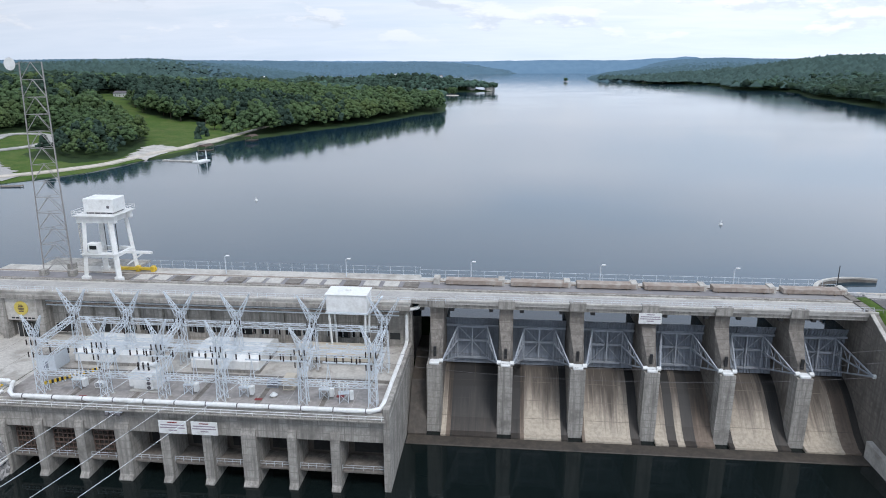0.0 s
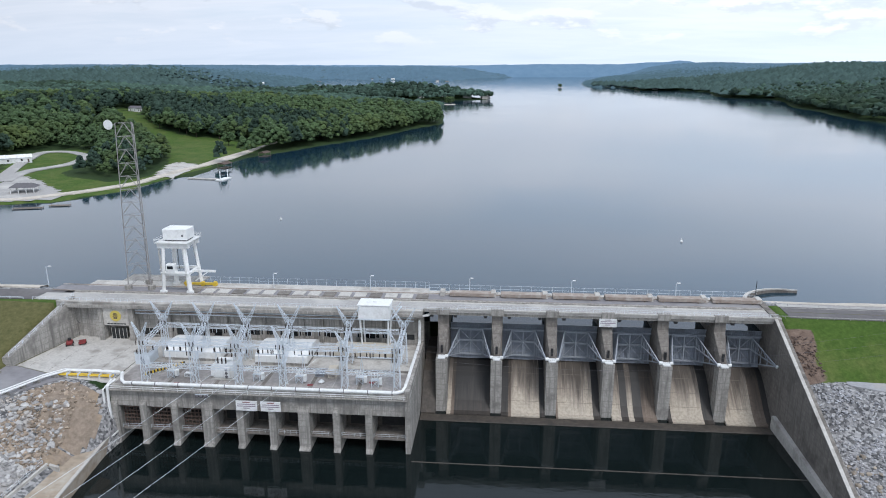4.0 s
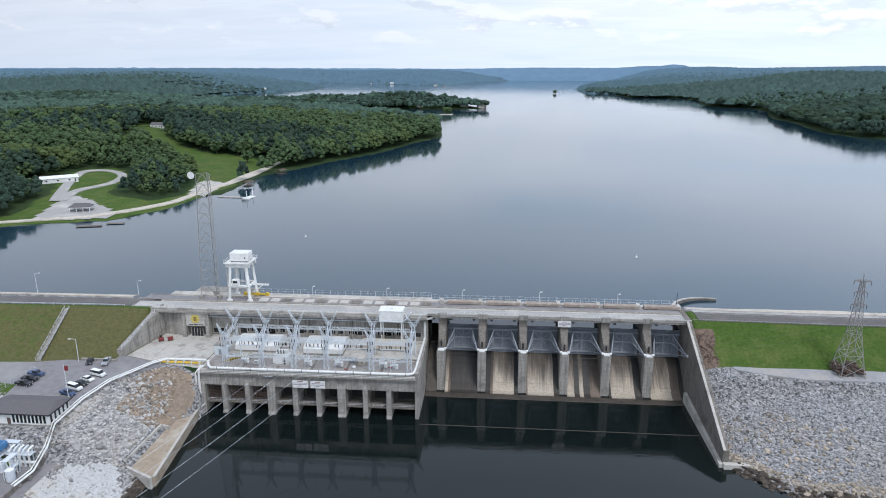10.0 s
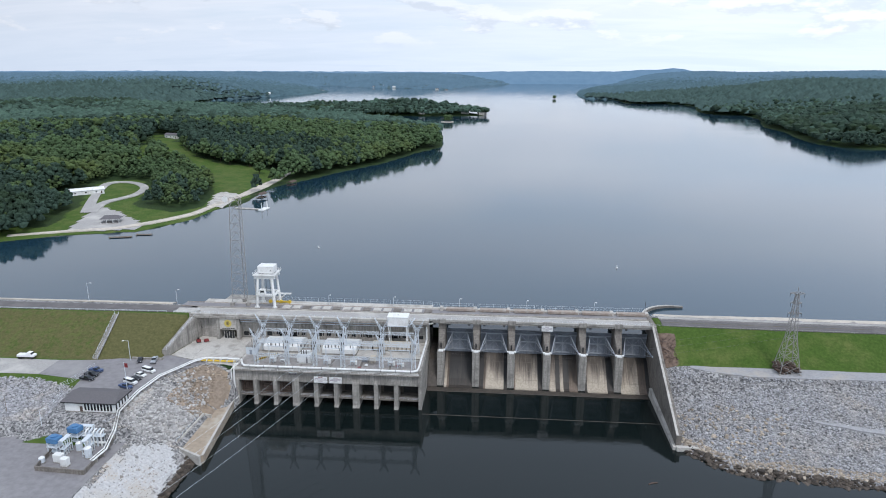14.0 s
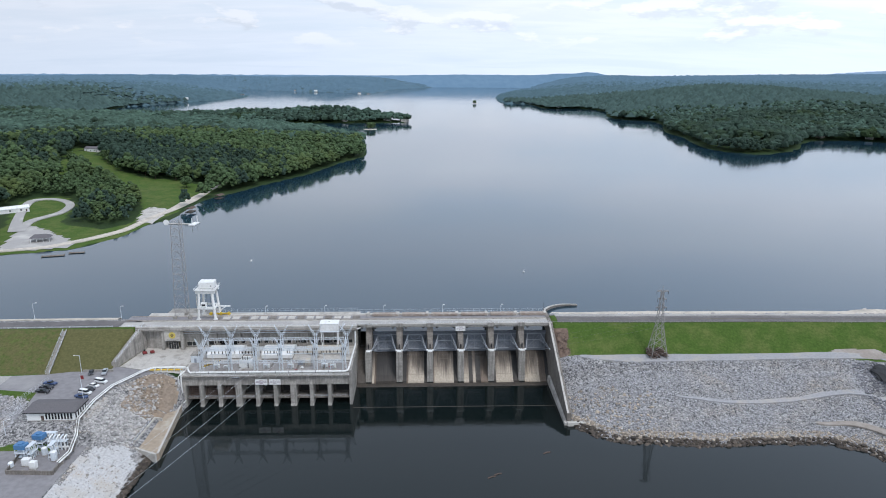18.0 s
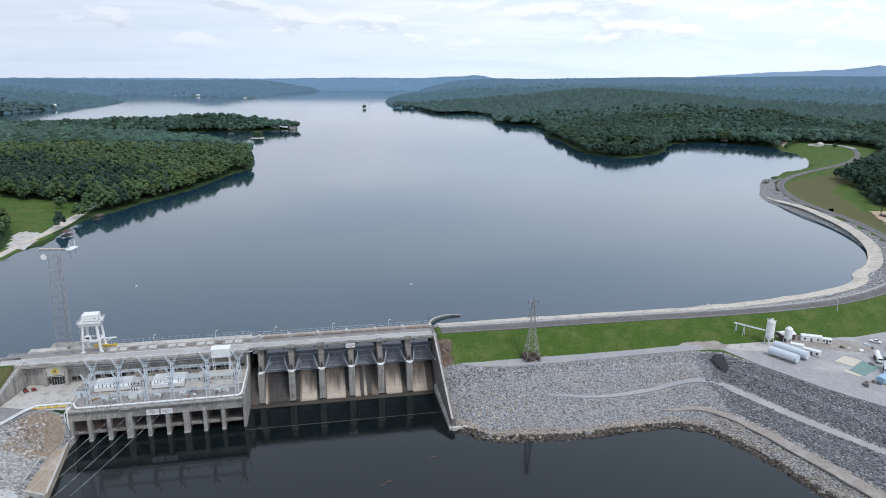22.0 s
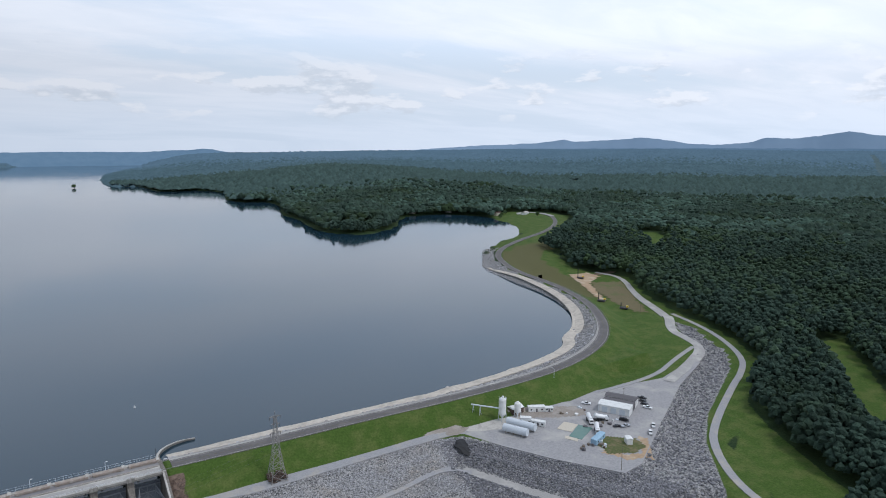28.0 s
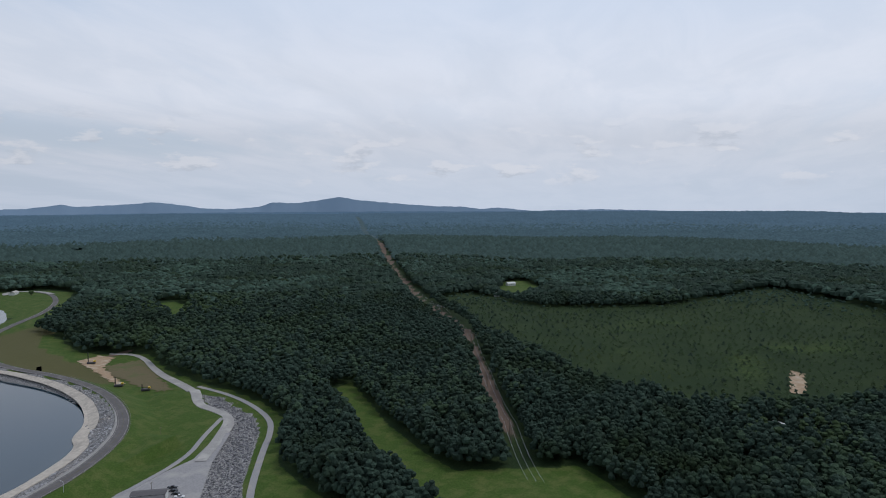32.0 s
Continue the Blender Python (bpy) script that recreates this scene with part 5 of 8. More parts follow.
def transformer(x, y, rz):
    t = thing("power_transformer", "large white power transformer with cooling fans and dark bushings", "transformer", (x, y, YARD_Z), rz)
    part("plinth", box(nb(), -2.9, -1.9, 0, 2.9, 1.9, 0.3, 0.04), PALE_CONCRETE, t)
    tank = part("tank", box(nb(), -2.4, -1.3, 0.32, 2.4, 1.3, 3.6, 0.12), WHITE, t)
    part("lid", box(nb(), -2.5, -1.4, 3.62, 2.5, 1.4, 3.8, 0.04), WHITE, tank)
    for k in range(9):
        part("radiator_fin", box(nb(), -3.1, -1.25 + 0.3 * k, 0.8, -2.45, -1.15 + 0.3 * k, 3.3), WHITE, t)
    bank = part("fan_bank", box(nb(), 0.4, -1.95, 0.6, 1.9, -1.35, 3.4, 0.04), WHITE, t)
    for k in range(3):
        bm = tube(nb(), [(1.15, -2.02, 1.05 + 0.9 * k), (1.15, -1.96, 1.05 + 0.9 * k)], 0.38, 14)
        part("fan", bm, SLATE, bank, "round grey cooling fan")
    part("conservator", tube(nb(), [(-1.6, 0.9, 4.5), (1.8, 0.9, 4.5)], 0.45, 12), WHITE, t)
    for k in range(3):
        bm = nb()
        for i in range(8):
            z = 3.85 + 0.2 * i
            cyl(bm, -1.4 + 1.0 * k, -0.4, z, z + 0.12, 0.2, 0.14, 10)
        part("bushing", bm, INSULATOR, t, "dark ribbed bushing")


transformer(-52.8, -15.0, 0)


def generator_cover(x0, x1, y0, y1, low=False):
    """A shallow-vaulted white weather cover over a unit."""
    t = thing("generator_cover", "white painted vaulted generator weather cover", "generator cover", ((x0 + x1) / 2, (y0 + y1) / 2, YARD_Z), group="generator covers")
    w, d, h = (x1 - x0) / 2, (y1 - y0) / 2, 2.9 if low else 3.9
    part("curb", box(nb(), -w, -d, 0, w, d, 0.7, 0.04), CONCRETE, t)
    n = 6
    pts = [(-d + 2 * d * k / n, 0.7 + (h - 0.7) * math.sin(math.pi * (0.14 + 0.72 * k / n)) ** 0.7) for k in range(n + 1)]
    seg = 5
    for k in range(seg):
        bm = prism(nb(), [(-d, 0.72)] + pts + [(d, 0.72)], -w + 2 * w * k / seg + 0.03, -w + 2 * w * (k + 1) / seg - 0.03)
        part("roof_panel", bm, WHITE if not low else TAN, t)
    for k in range(4):
        part("hatch", box(nb(), -w + 1.5 + k * (2 * w - 3) / 3 - 0.2, -0.2, h - 0.06, -w + 1.5 + k * (2 * w - 3) / 3 + 0.2, 0.2, h + 0.14), STEEL, t)


generator_cover(-73.0, -57.5, -6.4, 4.4)
generator_cover(-48.0, -34.0, -7.4, 4.4)
generator_cover(-28.5, -12.0, -1.8, 4.6, True)
t = thing("service_kiosk", "grey panelled service kiosk on the switchyard deck", "kiosk", (-77.2, -7.5, YARD_Z))
part("body", box(nb(), -2.0, -2.2, 0, 2.0, 2.2, 3.4, 0.05), STEEL, t)
part("roof", box(nb(), -2.15, -2.35, 3.42, 2.15, 2.35, 3.6, 0.03), CONCRETE, t)
part("door", box(nb(), -0.5, -2.24, 0.05, 0.5, -2.205, 2.1), GATE, t)
for x, y, w, d, h, m, nm, lb in ((-29.3, -12.6, 2.2, 1.5, 1.4, GATE, "junction_cabinet", "low grey steel junction cabinet on the deck"), (-26.0, -12.6, 2.1, 2.6, 2.5, TAN, "pump_cabinet", "cream louvred cabinet with slatted front"),
                                 (-62.0, -15.6, 1.8, 1.3, 1.1, WHITE, "junction_cabinet", "white low junction cabinet on the deck")):
    t = thing(nm, lb, "cabinet", (x, y, YARD_Z))
    part("body", box(nb(), -w / 2, -d / 2, 0.15, w / 2, d / 2, h, 0.05), m, t)
    part("plinth", box(nb(), -w / 2 - .1, -d / 2 - .1, 0, w / 2 + .1, d / 2 + .1, 0.14), CONCRETE, t)
    for k in range(4):
        part("louvre", box(nb(), -w / 2 + .2, -d / 2 - 0.03, 0.4 + k * 0.22, w / 2 - .2, -d / 2 - 0.002, 0.5 + k * 0.22), SLATE, t)
t = thing("vent_dome", "small white domed roof vent", "vent", (-28.0, -16.4, YARD_Z))
part("curb", cyl(nb(), 0, 0, 0, 0.4, 0.6, 0.6, 14), CONCRETE, t)
part("dome", cyl(nb(), 0, 0, 0.41, 0.95, 0.75, 0.2, 14), WHITE, t)
for x, y in ((-63.5, -19.4), (-30.5, -17.6), (-15.8, -15.2)):
    tagged(part("hatch_mark", box(nb(), x - 0.7, y - 0.45, YARD_Z - 0.01, x + 0.7, y + 0.45, YARD_Z + 0.06, 0.02), RED), "red painted hatch lid on the deck", "hatch lid", "hatch lids")
for j in range(6):  # barrier with hazard stripes
    x, y = -72.5 + j * 1.15, -15.6 + j * 1.2
    t = thing("hazard_barrier", "yellow and black striped hazard barrier", "barrier", (x, y, YARD_Z), 46, "hazard barriers")
    for k in range(4):
        part("stripe", box(nb(), -0.8 + 0.4 * k, -0.12, 0.3, -0.41 + 0.4 * k, 0.12, 0.95), YELLOW if k % 2 == 0 else BLACK, t)
    for s in (-0.6, 0.6):
        part("foot", box(nb(), s - 0.08, -0.3, 0, s + 0.08, 0.3, 0.3), STEEL, t)
for k in range(9):  # cable trench lids
    tagged(part("trench_lid", box(nb(), -76 + k * 7.7, -9.4, YARD_Z - 0.01, -68.6 + k * 7.7, -8.2, YARD_Z + 0.05, 0.01), GREY_CONCRETE), "dark concrete cable trench lid in the deck", "trench lid", "trench lids")
for k in range(5):
    xx = -66 + k * 11.8
    tagged(part("trench_lid", box(nb(), xx, -20, YARD_Z - 0.01, xx + 0.9, -9.45, YARD_Z + 0.05, 0.01), GREY_CONCRETE), "dark concrete cable trench lid in the deck", "trench lid", "trench lids")
# deck stains: panels of darker paving by the front edge
for k in range(12):
    part("deck_panel", box(nb(), -78.8 + k * 6.0, -20.6, YARD_Z - 0.012, -72.9 + k * 6.0, -10.2, YARD_Z + 0.012), DECK_STAINED, house)

# long white pipe along the front edge, turning back along the sluice wall
t = thing("fire_main", "fat white insulated pipe along the powerhouse edge", "pipe")
part("pipe", tube(nb(), [(-83.0, -17.4, 17.0), (-79.2, -17.4, 17.0), (-78.0, -17.8, 17.0), (-76.6, -20.6, 16.6), (-75.6, -21.3, 16.2), (-9.0, -21.3, 16.2), (-7.4, -20.6, 16.3), (-7.0, -19, 16.5), (-6.6, 6.0, 16.9), (-6.6, 7.2, 17.4), (-6.6, 7.4, 23.6), (-6.2, 7.4, 24.4), (-4.4, 7.4, 24.8), (-3.6, 7.4, 25.2), (-3.4, 7.4, 26.0)], 0.42, 10), WHITE, t)
for k in range(12):
    xx = -73.5 + k * 5.8
    part("pipe_saddle", box(nb(), xx - 0.15, -21.75, 15.4, xx + 0.15, -20.9, 16.0), CONCRETE, t)
    part("clamp", tube(nb(), [(xx - 0.09, -21.3, 16.2), (xx + 0.09, -21.3, 16.2)], 0.47, 10), SLATE, t)
t = thing("edge_railing", "white pipe railing along the powerhouse edge", "railing")
for zz in (15.9, 16.4):
    part("rail", tube(nb(), [(-79.5, -21.9, zz - 0.9), (-6.5, -21.9, zz - 0.9)], 0.07, 6), WHITE, t)
for k in range(26):
    part("post", beam(nb(), (-79.4 + k * 2.9, -21.9, 14.6), (-79.4 + k * 2.9, -21.9, 15.55), 0.09), WHITE, t)
part("walk_slab", box(nb(), -79.8, -22.1, 14.3, -6.2, -21.02, 14.58, 0.03), CONCRETE, t)
t = thing("cable_reel_bracket", "grey steel winch bracket on the powerhouse face", "bracket", (-56.0, -21.6, 14.2))
part("frame", box(nb(), -1.6, -0.5, -0.2, 1.6, 0.2, 0.1, 0.03), STEEL, t)
for s in (-1.1, 0, 1.1):
    part("drum", tube(nb(), [(s - 0.3, -0.6, -0.4), (s + 0.3, -0.6, -0.4)], 0.35, 10), SLATE, t)
for x0, x1 in ((-47.6, -42.4), (-41.5, -36.6)):
    t = thing("warning_sign", "white sign board with rows of dark lettering", "sign", ((x0 + x1) / 2, -22.25, 11.8), group="warning signs")
    w = (x1 - x0) / 2
    part("board", box(nb(), -w, -0.06, -1.3, w, 0.06, 1.3, 0.02), WHITE, t)
    for k, ww in enumerate((0.35, 0.85, 0.9, 0.3)):
        part("text_bar", box(nb(), -w * ww, -0.085, 0.85 - k * 0.52, w * ww, -0.062, 1.05 - k * 0.52), INK if k else RED, t)
    for s in (-w * 0.7, w * 0.7):
        part("bracket", box(nb(), s - 0.08, 0.06, -0.3, s + 0.08, 1.25, 0.0), STEEL, t)
t = thing("warning_sign", "white sign board with rows of dark lettering", "sign", (43.8, 6.0, 24.6), group="warning signs")
part("board", box(nb(), -2.3, -0.06, -1.15, 2.3, 0.06, 1.15, 0.02), WHITE, t)
for k, ww in enumerate((0.35, 0.85, 0.9, 0.3)):
    part("text_bar", box(nb(), -2.3 * ww, -0.085, 0.75 - k * 0.46, 2.3 * ww, -0.062, 0.93 - k * 0.46), INK, t)
part("bracket", box(nb(), -0.3, 0.06, -0.3, 0.3, 0.95, 0.3), STEEL, t)

# control cabin carried over the switchyard, by the sluice
t = thing("control_cabin", "white box cabin raised on steel legs beside the crest", "cabin", (-18.0, 3.6, 25.4))
part("body", box(nb(), -4.2, -2.6, 0.4, 4.2, 2.4, 4.0, 0.06), WHITE, t)
part("roof", box(nb(), -4.4, -2.8, 4.02, 4.4, 2.6, 4.25, 0.05), WHITE, t)
part("floor_frame", box(nb(), -4.4, -2.8, 0.0, 4.4, 2.6, 0.38, 0.03), STEEL, t)
part("roof_vent", box(nb(), -0.6, -0.4, 4.27, 0.6, 0.4, 4.7, 0.05), WHITE, t)
for sx in (-3.8, 3.8):
    for sy in (-2.3, 2.1):
        part("leg", beam(nb(), (sx, sy, 0), (sx * 0.9, sy * 0.8, YARD_Z - 25.4), 0.35), WHITE, t)
bm = nb()
for k in range(14):
    f = k / 13
    box(bm, 4.6 + 2.4 * f, -2.2, 0.2 + 3.4 * f, 5.0 + 2.4 * f, -1.0, 0.28 + 3.4 * f)
beam(bm, (4.5, -2.2, 1.2), (7.1, -2.2, 4.8), 0.08); beam(bm, (4.5, -1.0, 1.2), (7.1, -1.0, 4.8), 0.08)
part("stair", bm, STEEL, t)

# entrance front
t = thing("entrance_front", "pale concrete entrance bay with dark doors and windows", "entrance", (-91.5, 6.2, YARD_Z))
for s in (-5.3, 3.6):
    part("pilaster", prism(nb(), [(1.7, 0), (-1.7, 0), (-1.3, 9.6), (1.7, 9.6)], s - 0.7, s + 0.7), CONCRETE, t)
part("emblem_panel", box(nb(), -4.6, -1.1, 4.4, 2.9, 1.7, 9.6, 0.04), PALE_CONCRETE, t)
em = part("emblem", tube(nb(), [(-0.9, -1.3, 7.3), (-0.9, -1.12, 7.3)], 1.6, 28), GOLD, t, "round yellow wall emblem")
for k in range(5):
    part("emblem_mark", box(nb(), -1.6 + 0.1 * abs(k - 2), -1.36, 6.5 + 0.36 * k, -0.2 - 0.1 * abs(k - 2), -1.305, 6.7 + 0.36 * k), BROWN, em)
for k in range(6):
    part("text_bar", box(nb(), -3.6 + k * 0.95, -1.14, 4.75, -2.85 + k * 0.95, -1.105, 5.1), BLACK, t)
d = part("door", box(nb(), -3.2, -0.25, 0.02, 1.4, -0.02, 3.4), GLASS, t, "dark glazed entrance doors")
for k in range(5):
    part("door_frame", box(nb(), -3.25 + k * 1.13, -0.32, 0.02, -3.13 + k * 1.13, -0.26, 3.4), PALE_CONCRETE, d)
for x0, z0, x1, z1 in ((4.9, 7.2, 8.6, 9.4), (4.9, 1.0, 9.6, 3.0), (10.6, 7.2, 13.4, 9.2), (15.5, 7.2, 18.4, 9.0)):
    w = part("window", box(nb(), x0, 1.3, z0, x1, 1.69, z1), GLASS, t, "dark window")
    part("window_frame", box(box(box(box(nb(), x0 - .1, 1.2, z0 - .1, x1 + .1, 1.3, z0), x0 - .1, 1.2, z1, x1 + .1, 1.3, z1 + .1), x0 - .1, 1.2, z0, x0, 1.3, z1), x1, 1.2, z0, x1 + .1, 1.3, z1), PALE_CONCRETE, w)
    part("mullion", box(nb(), (x0 + x1) / 2 - 0.05, 1.22, z0, (x0 + x1) / 2 + 0.05, 1.3, z1), PALE_CONCRETE, w)
for k in range(11):
    xx = -72 + k * 5.5
    t = thing("wall_window", "dark steel-framed window strip in the intake wall", "window", (xx, 7.96, 17.4), group="wall windows")
    part("pane", box(nb(), -1.7, -0.06, 0, 1.7, 0.0, 1.3), GLASS, t)
    for i in range(4):
        part("window_frame", box(nb(), -1.75 + i * 1.15, -0.1, 0, -1.65 + i * 1.15, -0.062, 1.3), STEEL, t)
for k in range(13):
    xx = -75 + k * 5.5
    tagged(part("wall_panel", box(nb(), xx - 2.0, 7.8, 19.4, xx + 2.0, 7.99, 23.0, 0.04), CONCRETE), "recess panel of pale precast concrete on the intake wall", "wall panel", "wall panels")

# gantry crane on the intake deck
t = thing("gantry_crane", "white painted travelling gantry crane with machinery house", "gantry crane", (-78.5, 18.4, 26.7))
for sx in (-1, 1):
    for sy in (-1, 1):
        part("leg", beam(nb(), (4.0 * sx, 3.9 * sy, 0.5), (3.1 * sx, 3.2 * sy, 14.0), 1.05, 0.8), WHITE, t)
        part("wheel_bogie", box(nb(), 4.0 * sx - 1.0, 3.9 * sy - 0.4, 0, 4.0 * sx + 1.0, 3.9 * sy + 0.4, 0.8, 0.05), WHITE, t)
for sy in (-1, 1):
    part("top_girder", box(nb(), -4.6, 3.2 * sy - 0.6, 13.4, 4.6, 3.2 * sy + 0.6, 15.0, 0.06), WHITE, t)
    part("tie_beam", box(nb(), -3.9, 3.6 * sy - 0.35, 5.3, 3.9, 3.6 * sy + 0.35, 6.1, 0.05), WHITE, t)
for sx in (-1, 1):
    part("end_girder", box(nb(), 3.1 * sx - 0.6, -2.58, 13.4, 3.1 * sx + 0.6, 2.58, 14.9, 0.06), WHITE, t)
    part("tie_beam", box(nb(), 3.6 * sx - 0.35, -3.2, 5.3, 3.6 * sx + 0.35, 3.2, 6.1, 0.05), WHITE, t)
part("platform", box(nb(), -4.9, -4.6, 15.02, 4.9, 4.6, 15.2, 0.02), WHITE, t)
part("platform", box(nb(), -4.2, -4.6, 6.12, 4.2, -2.6, 6.25, 0.02), WHITE, t)
mh = part("machinery_house", box(nb(), -3.2, -2.6, 15.6, 4.0, 2.4, 18.8, 0.15), WHITE, t, "white machinery house")
part("house_vent", box(nb(), 2.4, -2.66, 16.6, 3.0, -2.605, 17.2), SLATE, mh)
part("house_base", box(nb(), -2.8, -2.2, 15.22, 3.6, 2.0, 15.58), SLATE, mh)
cab = part("operator_cab", box(nb(), -2.3, -4.5, 6.27, 0.2, -2.9, 8.8, 0.08), WHITE, t, "white operator cab")
part("cab_window", box(nb(), -1.9, -4.54, 7.4, -0.2, -4.505, 8.3), GLASS, cab)
for sx in (-0.8, 0.9, 2.0):
    part("hoist_rope", beam(nb(), (sx, 0.5, 6.0), (sx, 0.5, 14.9), 0.12), BLACK, t)
part("jib", prism(nb(), [(-0.25, 5.4), (0.25, 5.4), (0.25, 6.0), (-0.25, 6.0)], 3.95, 10.4), WHITE, t)
part("jib_strut", beam(nb(), (4.0, 0, 2.6), (8.0, 0, 5.4), 0.3), WHITE, t)
rl = nb()
for zz in (0.55, 1.05):
    for a, b in (((-4.9, -4.6), (4.9, -4.6)), ((4.9, -4.6), (4.9, 4.6)), ((4.9, 4.6), (-4.9, 4.6)), ((-4.9, 4.6), (-4.9, -4.6))):
        beam(rl, (*a, 15.2 + zz), (*b, 15.2 + zz), 0.07)
    part("lower_rail", beam(nb(), (-4.2, -4.6, 6.25 + zz), (4.2, -4.6, 6.25 + zz), 0.07), WHITE, t)
for k in range(8):
    for y in (-4.6, 4.6):
        beam(rl, (-4.9 + k * 1.4, y, 15.2), (-4.9 + k * 1.4, y, 16.25), 0.06)
part("railing", rl, WHITE, t)
lad = nb()
for k in range(26):
    beam(lad, (-4.5, -3.4, 0.5 + k * 0.55), (-4.5, -2.8, 0.5 + k * 0.55), 0.06)
beam(lad, (-4.5, -3.4, 0), (-4.5, -3.4, 15), 0.07); beam(lad, (-4.5, -2.8, 0), (-4.5, -2.8, 15), 0.07)
part("ladder", lad, TAN, t)
t = thing("lifting_beam", "yellow steel lifting beam lying on the crest deck", "lifting beam", (-74.5, 21.6, 26.7))
part("beam", box(nb(), -5.2, -0.3, 0.3, 5.2, 0.3, 1.0, 0.05), YELLOW, t)
for s in (-4.4, 0.6, 4.4):
    part("hook_block", box(nb(), s - 0.5, -0.55, 0, s + 0.5, 0.55, 1.35, 0.08), YELLOW, t)

# guyed-looking lattice radio mast with dish
t = thing("radio_mast", "tall grey steel lattice radio mast with round dish", "radio mast", (-91.0, 18.6, 26.7))
lo = [Vector((-3.6, -1.8, 0)), Vector((3.6, -1.8, 0)), Vector((0, 3.4, 0))]
hi = [Vector((-1.2, -1.7, 48.6)), Vector((4.0, -1.7, 48.6)), Vector((1.4, 2.0, 48.6))]
MAST = mat("mast_steel", (0.36, 0.345, 0.33), (0.28, 0.265, 0.255), 2, 0.6, 0.2)
for a, b in zip(lo, hi):
    part("leg", beam(nb(), a, b, 0.2), MAST, t)
for k in range(3):
    a0, a1, b0, b1 = lo[k], hi[k], lo[(k + 1) % 3], hi[(k + 1) % 3]
    for i in range(13):
        p, q = a0.lerp(a1, i / 13), b0.lerp(b1, i / 13)
        m_ = a0.lerp(a1, (i + 1) / 13).lerp(b0.lerp(b1, (i + 1) / 13), 0.5)
        bar(t, "brace", p, m_, 0.1, MAST); bar(t, "brace", q, m_, 0.1, MAST); bar(t, "brace", a0.lerp(a1, (i + 1) / 13), b0.lerp(b1, (i + 1) / 13), 0.09, MAST)
part("dish", cyl(nb(), 0, 0, 0, 0.5, 0.5, 1.35, 20), WHITE, t, "white drum antenna dish").matrix_local = pose(-2.6, -2.3, 48.2, 90, 0, 0)
part("dish_bracket", beam(nb(), (-2.6, -2.3, 48.2), (-1.2, -1.7, 48.2), 0.2), MAST, t)
for v in lo:
    part("footing", box(nb(), v.x - 0.8, v.y - 0.8, 0, v.x + 0.8, v.y + 0.8, 1.4, 0.06), CONCRETE, t)

# ---- left bank ----


def rail_line(parent, pts, h, posts, bars=(0.5, 1.0), w=0.07, material=STEEL):
    """Posts and rails along a line of points."""
    pts = [Vector(p) for p in pts]
    for f in bars:
        part("rail", tube(nb(), [p + Vector((0, 0, h * f)) for p in pts], w * 0.6, 4), material, parent)
    total = sum((b - a).length for a, b in zip(pts, pts[1:]))
    n = max(1, round(total / posts))
    me = None
    for k in range(n + 1):
        d = total * k / n
        for a, b in zip(pts, pts[1:]):
            L = (b - a).length
            if d <= L + 1e-4:
                p = a.lerp(b, d / L)
                break
            d -= L
        if me is None:
            ob = part("post", beam(nb(), (0, 0, 0), (0, 0, h), w * 1.2), material, parent)
            ob.location = p
            me = ob.data
        else:
            share("post", me, parent, Matrix.Translation(p))


def flat(name, outline, z, material, label, category, thick=0.3, kind="structure"):
    return tagged(part(name, slab(nb(), outline, z - thick, z), material), label, category, kind=kind)


flat("pavement_plaza", [(-105.2, 7.9), (-80.1, 7.9), (-80.1, -20.4), (-92, -18.6), (-109.6, -13.0)], 15.58, PALE_CONCRETE, "pale worn concrete forecourt of the powerhouse", "pavement")
for k in range(4):
    tagged(part("pavement_joint", box(nb(), -106 + k * 6.5, -15, 15.57, -105.94 + k * 6.5, 7.5, 15.592), GREY_CONCRETE), "dark joint line in the forecourt paving", "pavement joint", kind="structure")
flat("pavement_parking", [(-109.8, -13.2), (-92.3, -18.8), (-99.6, -26.6), (-103.6, -33.6), (-104.8, -47.5), (-131, -47.5), (-133, -37), (-152, -34), (-152, -21.5), (-138, -20.4)], 15.56, OLD_ASPHALT, "faded grey asphalt parking lot", "parking lot")
flat("pavement_track", [(-152, -21.5), (-152, -34), (-420, -38), (-420, -22)], 15.58, GRAVEL, "pale bare gravel track by the embankment foot", "track")
flat("pavement_yard", [(-97.6, -68), (-121, -64), (-150, -72), (-400, -82), (-400, -205), (-112, -205), (-97, -110)], 10.08, OLD_ASPHALT, "grey asphalt lower yard", "pavement", 0.4)

# retaining wall between grass slope and forecourt
w = thing("wall_forecourt", "stained concrete retaining wall with pipe railing", "retaining wall", kind="structure")
bm = nb()
a = [(-105.6, 7.8), (-110.4, -13.4)]
q = [(-105.4, 7.8, 15.2), (-110.4, -13.8, 15.2), (-110.4, -13.8, 18.2), (-105.4, 7.8, 27.4)]
f1 = [bm.verts.new(p) for p in q]
f2 = [bm.verts.new((x - 2.6, y + 0.3, z - 0.4)) for x, y, z in q]
bm.faces.new(f1); bm.faces.new(f2[::-1])
for k in range(4):
    bm.faces.new((f1[k], f2[k], f2[(k + 1) % 4], f1[(k + 1) % 4]))
bmesh.ops.recalc_face_normals(bm, faces=bm.faces)
part("wall_body", bm, CONCRETE, w)
rail_line(w, [(-105.9, 7.8, 27.4), (-110.9, -13.6, 18.2)], 1.0, 2.4)
part("kerb_wall", box(nb(), -123.5, -18.0, 15.3, -110.4, -17.4, 16.3, 0.05), CONCRETE, w)
